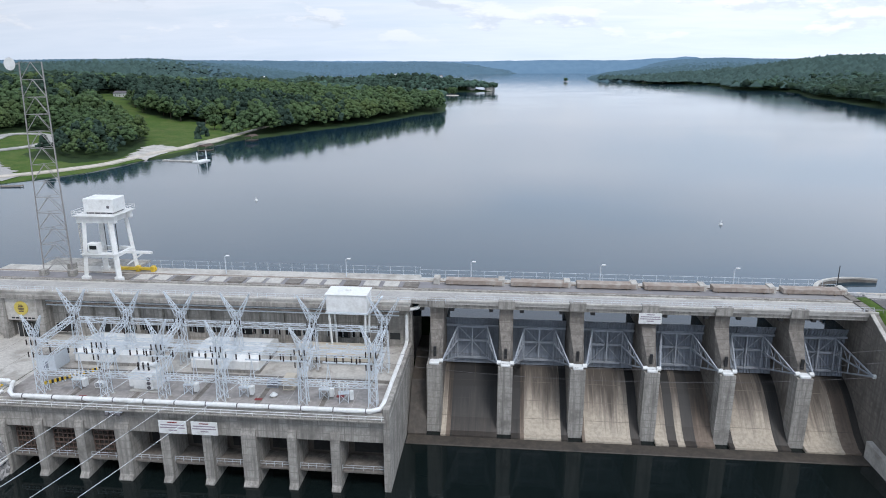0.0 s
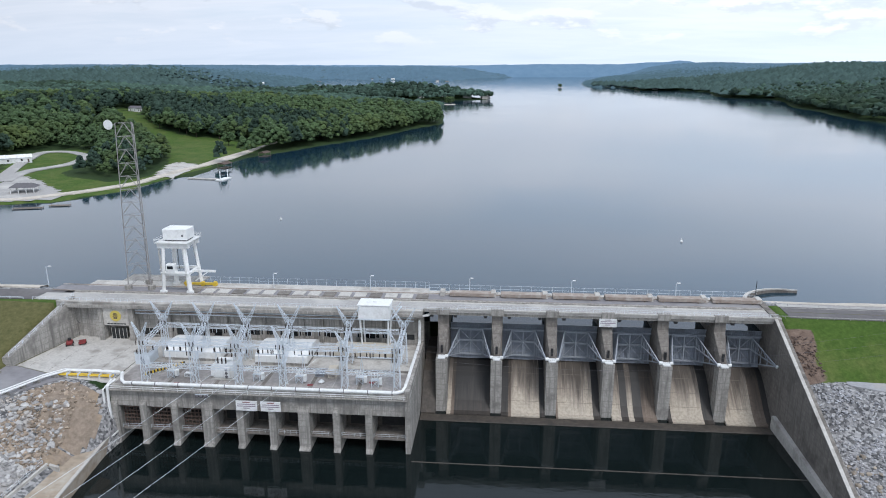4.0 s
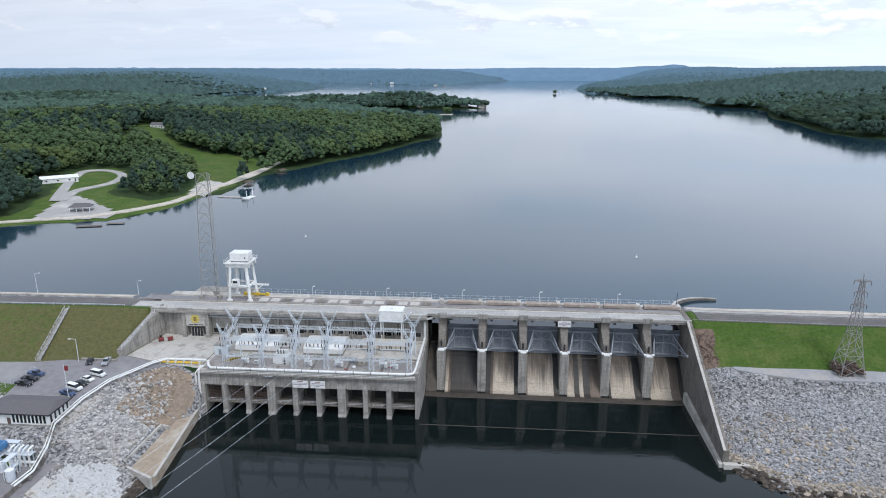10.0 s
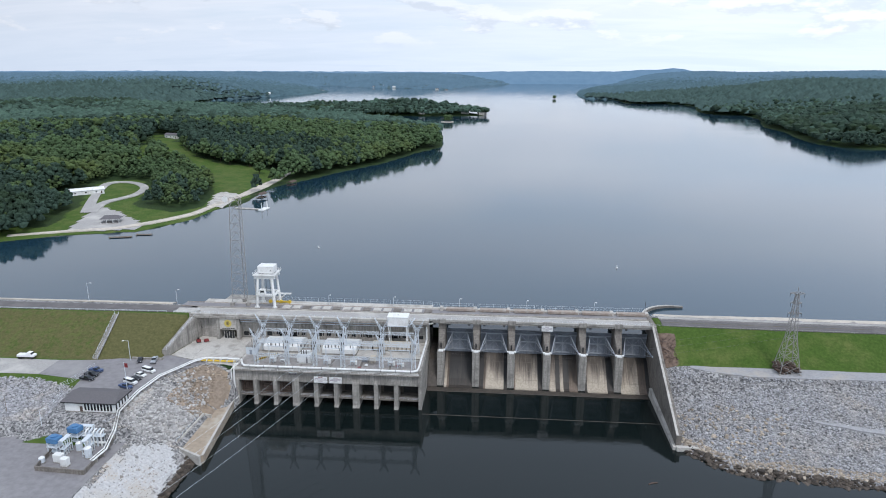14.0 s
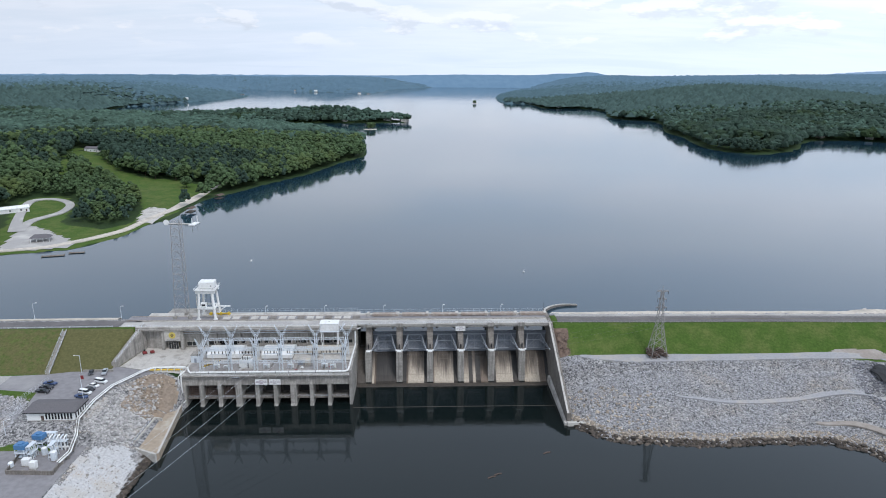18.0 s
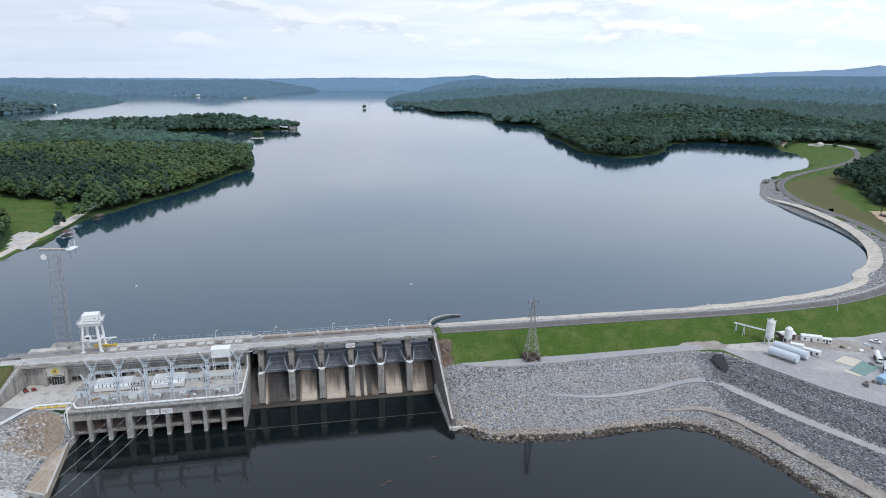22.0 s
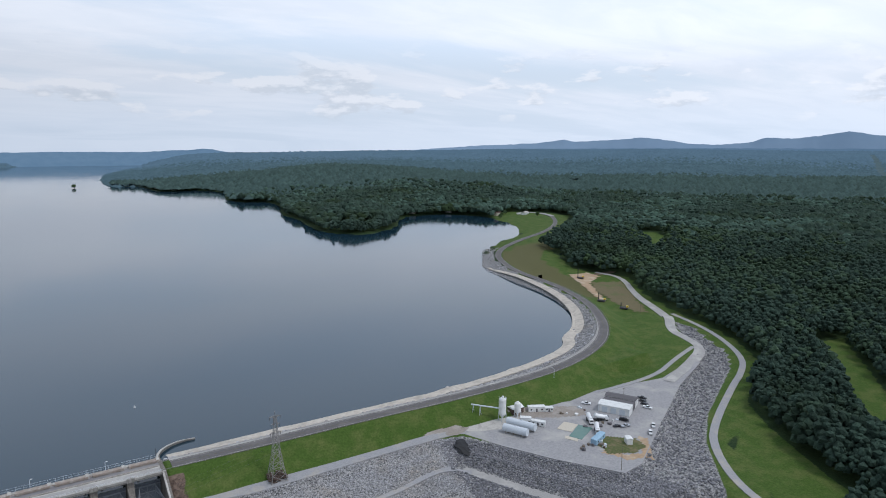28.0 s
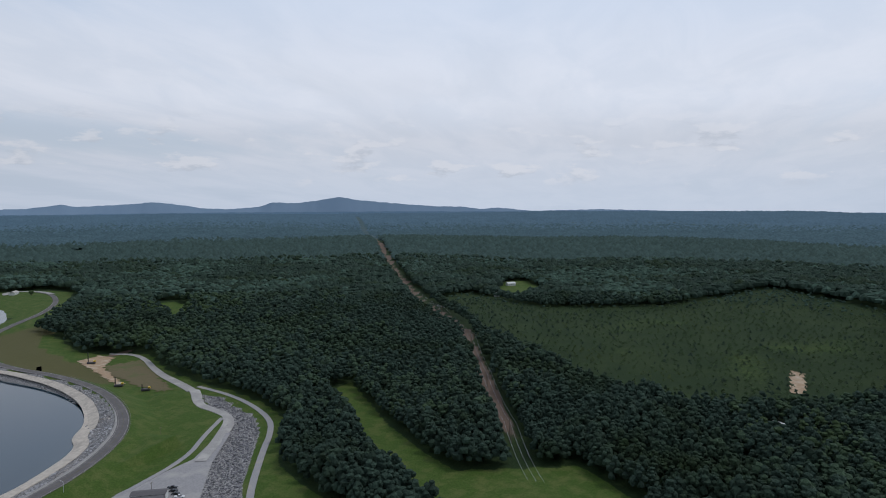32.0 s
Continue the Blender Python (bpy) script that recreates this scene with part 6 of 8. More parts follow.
t = thing("abutment", "stained concrete abutment at the end of the powerhouse", "abutment", (-101, 8, YARD_Z), kind="structure")
for k in range(3):
    part("abutment_bay", prism(nb(), [(0.0, -1), (-0.9 - 0.5 * k, -1), (-0.4 - 0.3 * k, 10.5), (0, 10.5)], -4.3 + k * 2.9, -1.5 + k * 2.9), CONCRETE, t)

# steps up the grass embankment
st = thing("embankment_stairs", "long concrete stair with pipe handrails up the grass embankment", "stairs", (0, 0, 0))
n = 44
me = box(nb(), -0.8, -0.34, -0.3, 0.8, 0.34, 0.0, 0.02)
first = part("step", me, CONCRETE, st)
for k in range(n):
    f = (k + 0.5) / n
    m = Matrix.Translation((-138.0 - 2.4 * f, -19.6 + 22.2 * f, 15.7 + 10.9 * f))
    if k == 0:
        first.matrix_local = m
    else:
        share("step", first.data, st, m)
for s in (-0.9, 0.9):
    rail_line(st, [(-138 + s, -19.6, 15.6), (-140.4 + s, 2.6, 26.5)], 1.0, 2.6)

# twin white pipes on posts round the parking lot
pl = thing("pipe_rack", "twin white pipes on short posts beside the parking lot", "pipe rack")
LINE = [(-83.0, -17.4), (-93.0, -17.0), (-96.5, -20.6), (-99.6, -26.4), (-103.4, -33.6), (-104.9, -46.0), (-104.2, -60.0), (-101.4, -68.0), (-100.0, -76.0), (-101.0, -82.0)]
zs_ = [17.0, 16.7, 16.6, 16.5, 16.5, 16.5, 16.4, 14.0, 12.0, 11.6]
for off, r, dz in ((0.0, 0.28, 0.0), (0.95, 0.2, 0.1)):
    part("pipe", tube(nb(), [(x - off, y + off * 0.4, z + dz) for (x, y), z in zip(LINE, zs_)], r, 8), WHITE, pl)
for (xa, ya), (xb, yb), za, zb in zip(LINE, LINE[1:], zs_, zs_[1:]):
    k = max(1, int(math.hypot(xb - xa, yb - ya) / 3.0))
    for j in range(k):
        f = (j + 0.5) / k
        x, y, z = xa + (xb - xa) * f, ya + (yb - ya) * f, za + (zb - za) * f
        part("support", box(nb(), x - 1.35, y - 0.15, min(z - 1.6, 15.3), x + 0.4, y + 0.25, z - 0.3, 0.03), CONCRETE, pl)
for k, (y0, z0) in enumerate(((-22.2, 14.0), (-22.6, 13.2))):
    part("down_pipe", tube(nb(), [(-79.0 - k * 0.9, -19.5, 16.0), (-79.6 - k * 0.9, y0, z0 + 1.6), (-79.8 - k * 0.9, y0, 1.5)], 0.34 - 0.1 * k, 8), WHITE, pl)
bm = cyl(nb(), -81.0, -22.8, 3.2, 8.0, 1.25, 0.5, 12)
part("surge_cone", bm, WHITE, pl, "white tapering surge vessel")
part("cone_stand", box(nb(), -82.6, -23.8, 2.9, -78.6, -21.6, 3.15), WHITE, pl)
bridge = thing("pipe_bridge", "steel pipe bridge with yellow gas lines", "pipe bridge", (0, 0, 0))
part("truss_chord", box(nb(), -96, -18.6, 15.0, -80.2, -16.2, 15.5, 0.03), CONCRETE, bridge)
for k in range(2):
    part("gas_line", tube(nb(), [(-95.5, -18.2 + k * 0.7, 16.1), (-80.5, -18.2 + k * 0.7, 16.1)], 0.2, 8), YELLOW, bridge)
for k in range(6):
    part("hanger", box(nb(), -95 + k * 2.8, -18.7, 15.52, -94.8 + k * 2.8, -16.2, 16.6), STEEL, bridge)

# apron slab at the water
ap = thing("bank_apron", "sandy concrete apron slab with low wall at the water", "apron", kind="structure")
part("apron_slab", slab(nb(), [(-79.3, -23.8), (-74.7, -63.4), (-76, -64.0), (-85.8, -59.0), (-85.2, -23.8)], -4, 3.0), APRON, ap)
part("apron_edge", slab(nb(), [(-79.28, -23.8), (-74.6, -63.4), (-75.4, -63.6), (-80.0, -23.8)], 3.02, 3.3), PALE_CONCRETE, ap)
part("apron_wall", slab(nb(), [(-85.2, -38.5), (-85.8, -59.0), (-86.4, -59.0), (-85.8, -38.5)], 1.5, 4.6), PALE_CONCRETE, ap)
part("apron_wall", slab(nb(), [(-82.4, -39.4), (-85.5, -38.5), (-85.5, -37.8), (-82.4, -38.8)], 1.5, 4.2), PALE_CONCRETE, ap)
part("apron_wall", slab(nb(), [(-75.2, -64.2), (-86.2, -58.9), (-86.4, -59.7), (-75.4, -65.0)], -3, 3.6), PALE_CONCRETE, ap)
rail_line(ap, [(-86.1, -39, 4.6), (-86.3, -58.6, 4.6)], 1.0, 2.5)


def office():
    t = thing("office_building", "low white office building with dark grey hipped roof", "office building", (-114.6, -55.6, YARD_Z))
    part("wall", box(nb(), -8.9, -4.6, 0, 8.9, 4.6, 3.9), WHITE, t)
    part("plinth", box(nb(), -9.0, -4.7, -1.2, 9.0, 4.7, 0.3), CONCRETE, t)
    bm = nb()
    v = [bm.verts.new(p) for p in ((-9.7, -5.4, 3.92), (9.7, -5.4, 3.92), (9.7, 5.4, 3.92), (-9.7, 5.4, 3.92), (-8.6, 0, 5.6), (8.6, 0, 5.6))]
    for f in ((0, 1, 5, 4), (2, 3, 4, 5), (1, 2, 5), (3, 0, 4), (3, 2, 1, 0)):
        bm.faces.new([v[i] for i in f])
    part("roof", bm, SLATE, t)
    part("fascia", box(box(nb(), -9.75, -5.48, 3.6, 9.75, -5.4, 3.95), 9.7, -5.4, 3.6, 9.78, 5.4, 3.95), BLACK, t)
    for k in range(9):
        x = -1.6 + k * 1.15
        wnd = part("window", box(nb(), x - 0.32, -4.68, 0.9, x + 0.32, -4.605, 3.1), GLASS, t, "tall dark window")
        part("window_sill", box(nb(), x - 0.38, -4.78, 0.8, x + 0.38, -4.605, 0.9), CONCRETE, wnd)
    for k in range(5):
        y = -3.6 + k * 1.8
        wnd = part("window", box(nb(), 8.905, y - 0.35, 0.9, 8.98, y + 0.35, 3.1), GLASS, t)
        part("window_sill", box(nb(), 8.905, y - 0.4, 0.8, 9.06, y + 0.4, 0.9), CONCRETE, wnd)
    part("door", box(nb(), -3.6, -4.68, 0.05, -2.6, -4.605, 2.2), BROWN, t)


office()


def car(x, y, z, rz, kind, paint, label, group="parked cars"):
    t = thing({"car": "parked_car", "pickup": "pickup_truck", "van": "van"}[kind], label, {"car": "car", "pickup": "pickup", "van": "van"}[kind], (x, y, z), rz, group)
    L = 2.35 if kind == "car" else 2.8
    bm = nb()
    prof = {"car": [(-L, 0.35), (-L, 0.85), (-L + 0.9, 0.95), (L - 0.4, 0.95), (L, 0.8), (L, 0.35)],
            "pickup": [(-L, 0.5), (-L, 1.1), (-L + 1.2, 1.15), (L, 1.15), (L, 0.5)],
            "van": [(-L, 0.45), (-L, 1.1), (-L + 0.9, 1.2), (L, 1.2), (L, 0.45)]}[kind]
    prism(bm, prof, -0.9, 0.9)
    part("body", bm, paint, t)
    cab = {"car": [(-1.3, 0.96), (-0.7, 1.45), (1.1, 1.45), (1.8, 0.96)], "pickup": [(-1.2, 1.16), (-0.7, 1.8), (0.7, 1.8), (0.85, 1.16)], "van": [(-1.9, 1.21), (-1.3, 2.0), (2.6, 2.0), (2.75, 1.21)]}[kind]
    bm = prism(nb(), cab, -0.78, 0.78)
    part("cabin", bm, GLASS, t)
    part("roof", box(nb(), -0.74, cab[1][0] + 0.08, cab[1][1] - 0.02, 0.74, cab[2][0] - 0.08, cab[1][1] + 0.05, 0.03), paint, t)
    for sx in (-0.88, 0.88):
        for sy in (-L + 0.8, L - 0.85):
            wl = part("wheel", tube(nb(), [(sx - 0.11, sy, 0.36), (sx + 0.11, sy, 0.36)], 0.36, 12), BLACK, t)
            part("rim", tube(nb(), [(sx + (0.112 if sx > 0 else -0.112), sy, 0.36), (sx + (0.13 if sx > 0 else -0.13), sy, 0.36)], 0.2, 8), STEEL, wl)
    for sx in (-0.6, 0.6):
        part("headlight", box(nb(), sx - 0.18, -L - 0.02, 0.65, sx + 0.18, -L - 0.002, 0.82), WHITE, t)
    return t


PAINT_BLACK = mat("black_car_paint", (0.02, 0.02, 0.025), None, 1, 0.25, spec=0.5)
PAINT_WHITE = mat("white_car_paint", (0.80, 0.80, 0.80), None, 1, 0.3, spec=0.5)
PAINT_SILVER = mat("silver_car_paint", (0.45, 0.47, 0.50), None, 1, 0.3, 0.4)
PAINT_BLUE = mat("blue_car_paint", (0.04, 0.07, 0.16), None, 1, 0.3, spec=0.5)
for x, y, rz, kd, pt, lb in ((-119.0, -19.8, 20, "car", PAINT_BLACK, "black parked saloon by the kerb wall"), (-113.2, -19.6, 15, "pickup", PAINT_SILVER, "silver pickup parked by the kerb wall"),
                             (-131.0, -30.2, 80, "pickup", PAINT_BLUE, "dark blue pickup in the parking lot"), (-130.6, -33.8, 80, "pickup", PAINT_BLACK, "black pickup in the parking lot"),
                             (-130.2, -37.2, 80, "pickup", PAINT_BLACK, "black pickup in the parking lot"), (-110.6, -28.8, 70, "van", PAINT_WHITE, "white van beside the pipe rack"),
                             (-112.0, -32.4, 70, "car", PAINT_WHITE, "white saloon beside the pipe rack"), (-112.2, -35.6, 70, "car", PAINT_BLACK, "black car beside the pipe rack"),
                             (-112.4, -38.6, 70, "van", PAINT_WHITE, "white van beside the pipe rack"), (-112.2, -42.2, 70, "pickup", PAINT_BLUE, "dark pickup beside the office")):
    car(x, y, YARD_Z + 0.06, rz, kd, pt, lb)


def box_truck(x, y, z, rz, label):
    t = thing("service_truck", label, "truck", (x, y, z), rz)
    part("chassis", box(nb(), -1.0, -3.4, 0.7, 1.0, 3.4, 1.0), BLACK, t)
    part("cab", prism(nb(), [(-3.6, 1.0), (-3.6, 1.7), (-2.6, 1.9), (-2.2, 2.7), (-0.6, 2.7), (-0.6, 1.0)], -1.05, 1.05), PAINT_WHITE, t)
    part("windscreen", box(nb(), -0.95, -2.62, 1.95, 0.95, -2.3, 2.6), GLASS, t)
    part("bed", box(nb(), -1.1, -0.5, 1.02, 1.1, 3.5, 1.9, 0.04), PAINT_WHITE, t)
    for sx in (-0.95, 0.95):
        for sy in (-2.5, 1.6, 2.6):
            part("wheel", tube(nb(), [(sx - 0.15, sy, 0.5), (sx + 0.15, sy, 0.5)], 0.5, 12), BLACK, t)


box_truck(-166, -21.0, YARD_Z + 0.08, 92, "white flatbed service truck on the earth track")
t = thing("ride_mower", "small red ride-on mower on the forecourt", "mower", (-104.0, 0.5, YARD_Z + 0.08), 30)
part("body", box(nb(), -0.8, -1.2, 0.4, 0.8, 1.0, 1.2, 0.1), RED, t)
part("seat", box(nb(), -0.4, 0.1, 1.22, 0.4, 0.8, 1.9, 0.06), BLACK, t)
for sx in (-0.8, 0.8):
    for sy in (-0.9, 0.8):
        part("wheel", tube(nb(), [(sx - 0.15, sy, 0.4), (sx + 0.15, sy, 0.4)], 0.4, 10), BLACK, t)
t = thing("trailer", "small dark flat trailer on the forecourt", "trailer", (-101.0, 1.6, YARD_Z + 0.08), 30)
part("deck", box(nb(), -0.9, -1.5, 0.5, 0.9, 1.5, 0.7, 0.03), RED, t)
for sx in (-0.9, 0.9):
    part("wheel", tube(nb(), [(sx - 0.1, 0, 0.3), (sx + 0.1, 0, 0.3)], 0.3, 10), BLACK, t)


def pole(x, y, z, h, name="lamp_post", label="grey street lamp on a tall steel pole", arm=1.6, cat="lamp post", rz=0, material=STEEL):
    t = thing(name, label, cat, (x, y, z), rz)
    part("shaft", cyl(nb(), 0, 0, 0, h, 0.13, 0.08, 8), material, t)
    if arm:
        part("arm", beam(nb(), (0, 0, h - 0.1), (arm, 0, h + 0.2), 0.1), material, t)
        part("lamp_head", box(nb(), arm - 0.15, -0.2, h + 0.1, arm + 0.7, 0.2, h + 0.3, 0.04), WHITE, t)
    return t


pole(-123.4, -19.2, YARD_Z, 8.5, rz=200)
pole(-162, 17.0, CREST_Z, 8.5)
pole(-122, 20.0, CREST_Z - 0.5, 6.0, arm=1.0)
pole(-128.5, -66.0, 10.0, 9.0, rz=30)
pole(-147, -58.0, 10.0, 9.0, "utility_pole", "brown timber utility pole", 0, "utility pole", material=WOOD)
fl = pole(-109.6, -45.6, YARD_Z, 12.0, "flag_pole", "slim flagpole with a small limp flag", 0, "flagpole")
part("flag", box(nb(), 0.1, -0.03, 10.0, 1.3, 0.03, 11.6), RED, fl, "small red flag")
fe = thing("mesh_fence", "grey wire mesh fence along the parking lot", "fence")
rail_line(fe, [(-133.5, -27.0, YARD_Z), (-134.5, -37.0, YARD_Z), (-136, -47.5, YARD_Z)], 2.0, 2.0, (0.05, 0.35, 0.7, 1.0), 0.05)
fe = thing("mesh_fence", "grey wire mesh fence round the office bank", "fence")
rail_line(fe, [(-133, -48, 15), (-135, -62, 10.5), (-128, -63, 10.5)], 1.8, 2.2, (0.05, 0.5, 1.0), 0.05)

# pump yard with blue machines
py = thing("pump_yard_wall", "low dark wall round the pump yard", "wall", (-110.5, -75.5, 10.08))
for (xa, ya), (xb, yb) in zip([(-9.8, 12.2), (-6.4, -10.6), (9.8, -11.4), (8.4, 8.8)], [(-6.4, -10.6), (9.8, -11.4), (8.4, 8.8), (-9.8, 12.2)]):
    part("wall_side", beam(nb(), (xa, ya, 0.75), (xb, yb, 0.75), 0.35, 1.5), GREY_CONCRETE, py)
for x, y in ((-113.5, -70.5), (-116.2, -77.0)):
    t = thing("cooling_unit", "blue cooling unit on a galvanised frame", "cooling unit", (x, y, 10.1), -8, "cooling units")
    for sx in (-1.7, 1.7):
        for sy in (-1.3, 1.3):
            part("leg", beam(nb(), (sx, sy, 0), (sx, sy, 4.4), 0.22), STEEL, t)
    part("frame", box(nb(), -2.0, -1.6, 3.0, 2.0, 1.6, 3.2, 0.02), STEEL, t)
    part("housing", box(nb(), -1.9, -1.5, 4.4, 1.9, 1.5, 6.2, 0.1), BLUE, t)
    part("fan_ring", cyl(nb(), 0, 0, 6.2, 6.6, 1.0, 1.1, 16), BLUE, t)
    part("cross_brace", beam(beam(nb(), (-1.7, -1.3, 0.2), (1.7, -1.3, 4.3), 0.1), (1.7, -1.3, 0.2), (-1.7, -1.3, 4.3), 0.1), STEEL, t)
    part("pump", tube(nb(), [(-1.0, -0.2, 1.0), (1.2, -0.2, 1.0)], 0.6, 10), STEEL, t)
t = thing("pipe_manifold", "galvanised pipe manifold with white elbows", "pipe manifold", (-107.0, -71.5, 10.1))
for k in range(5):
    part("riser", tube(nb(), [(-2.5 + k * 1.3, 0, 0), (-2.5 + k * 1.3, 0, 4.6), (-2.3 + k * 1.3, 0.6, 5.2), (-2.2 + k * 1.3, 1.8, 5.3)], 0.28, 8), STEEL if k % 2 else WHITE, t)
part("header", tube(nb(), [(-3.4, 0.2, 1.2), (4.0, 0.2, 1.2)], 0.4, 8), WHITE, t)
for k in range(3):
    part("frame", beam(nb(), (-3 + 3 * k, 1.2, 0), (-3 + 3 * k, 1.2, 5.8), 0.2), STEEL, t)
part("platform", box(nb(), -3.5, -0.4, 3.5, 3.5, 1.6, 3.65), STEEL, t)
for x, y, rz_ in ((-110.6, -68.6, 0), (-113.0, -76.5, 90), (-106.0, -76.0, 90)):
    t = thing("pipe_manifold", "galvanised frame of white pipes and valves in the pump yard", "manifold", (x, y, 10.1), rz_, "pipe frames")
    for sx in (-2.0, 2.0):
        for sy in (-0.7, 0.7):
            part("leg", beam(nb(), (sx, sy, 0), (sx, sy, 5.6), 0.16), STEEL, t)
    for zz in (2.6, 5.5):
        part("deck_ring", box(nb(), -2.1, -0.8, zz, 2.1, 0.8, zz + 0.14, 0.02), STEEL, t)
    for k in range(4):
        part("riser", tube(nb(), [(-1.5 + k, -0.3, 0), (-1.5 + k, -0.3, 4.2 + 0.3 * (k % 2)), (-1.3 + k, 0.4, 4.9), (-1.2 + k, 1.4, 4.9)], 0.2, 8), WHITE if k % 2 else STEEL, t)
    part("brace", beam(beam(nb(), (-2.0, -0.7, 0.2), (2.0, -0.7, 2.6), 0.08), (2.0, -0.7, 0.2), (-2.0, -0.7, 2.6), 0.08), STEEL, t)
    part("valve_body", tube(nb(), [(-1.8, 0.4, 1.0), (1.8, 0.4, 1.0)], 0.32, 10), WHITE, t)
for x, y, r, h in ((-110.0, -74.5, 1.0, 2.8), (-117.5, -82.0, 0.9, 1.8), (-104.8, -78.0, 1.1, 3.4)):
    t = thing("process_tank", "pale grey upright process tank", "tank", (x, y, 10.1), group="process tanks")
    part("shell", cyl(nb(), 0, 0, 0.3, h, r, r, 16), STEEL, t)
    part("cap", cyl(nb(), 0, 0, h, h + 0.4, r, r * 0.4, 16), WHITE, t)
    part("base", cyl(nb(), 0, 0, 0, 0.29, r + 0.15, r + 0.15, 16), CONCRETE, t)
for x, y, s in ((-112.6, -81.0, 1.3), (-109.2, -83.0, 1.0)):
    t = thing("control_cabinet", "white equipment cabinet in the pump yard", "cabinet", (x, y, 10.1), -6, "pump yard cabinets")
    part("body", box(nb(), -1.1 * s, -0.9, 0.2, 1.1 * s, 0.9, 2.8, 0.08), WHITE, t)
    part("door", box(nb(), -0.9 * s, -0.94, 0.4, -0.05, -0.905, 2.6), WHITE, t)
    part("plinth", box(nb(), -1.2 * s, -1.0, 0, 1.2 * s, 1.0, 0.19), CONCRETE, t)

# overhead lines from the switchyard towards the far side of the river
for j, (x, z) in enumerate(((-43.0, 26.5), (-36.8, 26.5), (-30.4, 26.5), (-24.0, 26.5))):
    a, b = Vector((x, -18.6, z)), Vector((x - 126, -248, 4 + j))
    pts = []
    for k in range(25):
        f = k / 24
        p = a.lerp(b, f)
        p.z -= 12.0 * 4 * f * (1 - f) * 0.8
        pts.append(p)
    t = thing("power_line", "thin pale overhead power line sagging over the river", "power line", tuple(a), group="power lines")
    part("conductor", tube(nb(), [p - a for p in pts], 0.04, 4), STEEL, t)
for j, z in enumerate((27.6, 26.4, 24.4)):
    a, b = Vector((-8.9, -18.6, z)), Vector((130.0, -13.0, 38 - 3 * j))
    t = thing("power_line", "thin pale overhead power line across the spillway", "power line", tuple(a), group="power lines")
    pts = []
    for k in range(17):
        f = k / 16
        p = a.lerp(b, f)
        p.z -= 4 * f * (1 - f) * 6.0
        pts.append(p - a)
    part("conductor", tube(nb(), pts, 0.022, 4), SLATE, t)

# ---- right bank: berm yard, plant, towers ----
YARD_POLY = [(219, -6.5), (240, -7), (262, -6), (282, -4), (300, -11), (318, -15), (345, -11), (400, -19), (444, -7), (452, -12), (400, -33.5), (336, -68.5), (292, -93.5), (277, -95.5), (258, -66.5), (245, -40.5), (236.5, -18)]
flat("pavement_gravel_yard", YARD_POLY, BERM_Z + 0.1, YARD_DUST, "dusty grey gravel works yard", "yard", 0.5)
flat("pavement_tan_pad", [(226, -8), (262, -6.5), (281, -5), (276, -18), (258, -24), (246, -20)], BERM_Z + 0.14, PALE_CONCRETE, "dusty pale washout pad", "yard", 0.3)
ribbon("road_berm", round_off([(98, -9.5), (106, -11.4), (116, -12.4), (131, -12.6), (160, -12.2), (205, -11.8), (222, -12.4), (240, -14)], 2), (1.5, 4.5, 7.5, 7.5, 7, 6, 6, 5), PALE_GRAVEL, "grey gravel track along the top of the stone bank", lift=0.16)
ribbon("road_terrace", round_off([(225, -42), (206, -34), (181, -37), (156, -38), (135, -34)], 2), (5.5, 3, 2.4, 2, 0.8), PALE_GRAVEL, "faint gravel terrace worn across the stone bank", lift=0.3)
ribbon("road_bank_track", round_off(BANK_TRACK, 2), (1.0, 3.5, 5, 5, 4.5), YARD_MUD, "brown earth track along the foot of the stone bank", lift=0.25)
ribbon("road_bench", round_off(BENCH, 2), 6.6, GRAVEL, "grey gravel haul track across the stone bank", lift=0.15)
ribbon("road_upper", round_off([(397.9, -26.1), (444.5, -9.3), (481.2, 7.6), (492.3, 28.7), (501.2, 53.6), (540.8, 85.4), (560.9, 117.5), (587.7, 166), (643.8, 233.9), (635.3, 269)], 2), (7, 8, 8, 9, 9, 7, 6, 6), GRAVEL, "pale gravel access road beside the grass field", lift=0.35)
ribbon("road_yard_link", round_off([(345, -14), (400, -14), (440, 2), (478, 14)], 2), 3.4, PALE_GRAVEL, "pale gravel track joining yard and access road", lift=0.3)
ribbon("road_outer", round_off([(300, -190), (312, -150), (321, -126), (341.8, -100.4), (365.3, -81.8), (439.4, -46.5), (460.8, -38), (493.3, -20.1), (522.6, 14.4), (544.7, 52.7), (558.7, 96.5)], 2), 4.4, PALE_GRAVEL, "pale gravel perimeter road by the woods", lift=0.35)
ribbon("road_crest", ROAD_R, 8.2, ASPHALT, "grey asphalt crest road curving along the embankment", lift=0.14)
ribbon("road_shoulder", [(x, y + 5.6) for x, y in ROAD_R[:40]], 2.6, GRAVEL, "gravel shoulder of the crest road", lift=0.10)
ribbon("road_crest_left", ROAD_L[:-1] + [(-112, 11)], 8.2, ASPHALT, "grey asphalt crest road on the grass embankment", lift=0.14)
off = np.array(ROAD_R)
d = np.gradient(off, axis=0); d /= np.linalg.norm(d, axis=1)[:, None]
for s in (-0.9, 0.9):  # road markings
    ln_ = [(float(x - dy * s * 3.6), float(y + dx * s * 3.6)) for (x, y), (dx, dy) in zip(off, d)]
    ribbon("road_edge_line", ln_, 0.13, PALE_CONCRETE, "worn white painted edge line", "road marking", lift=0.16, step=8, cross=2)
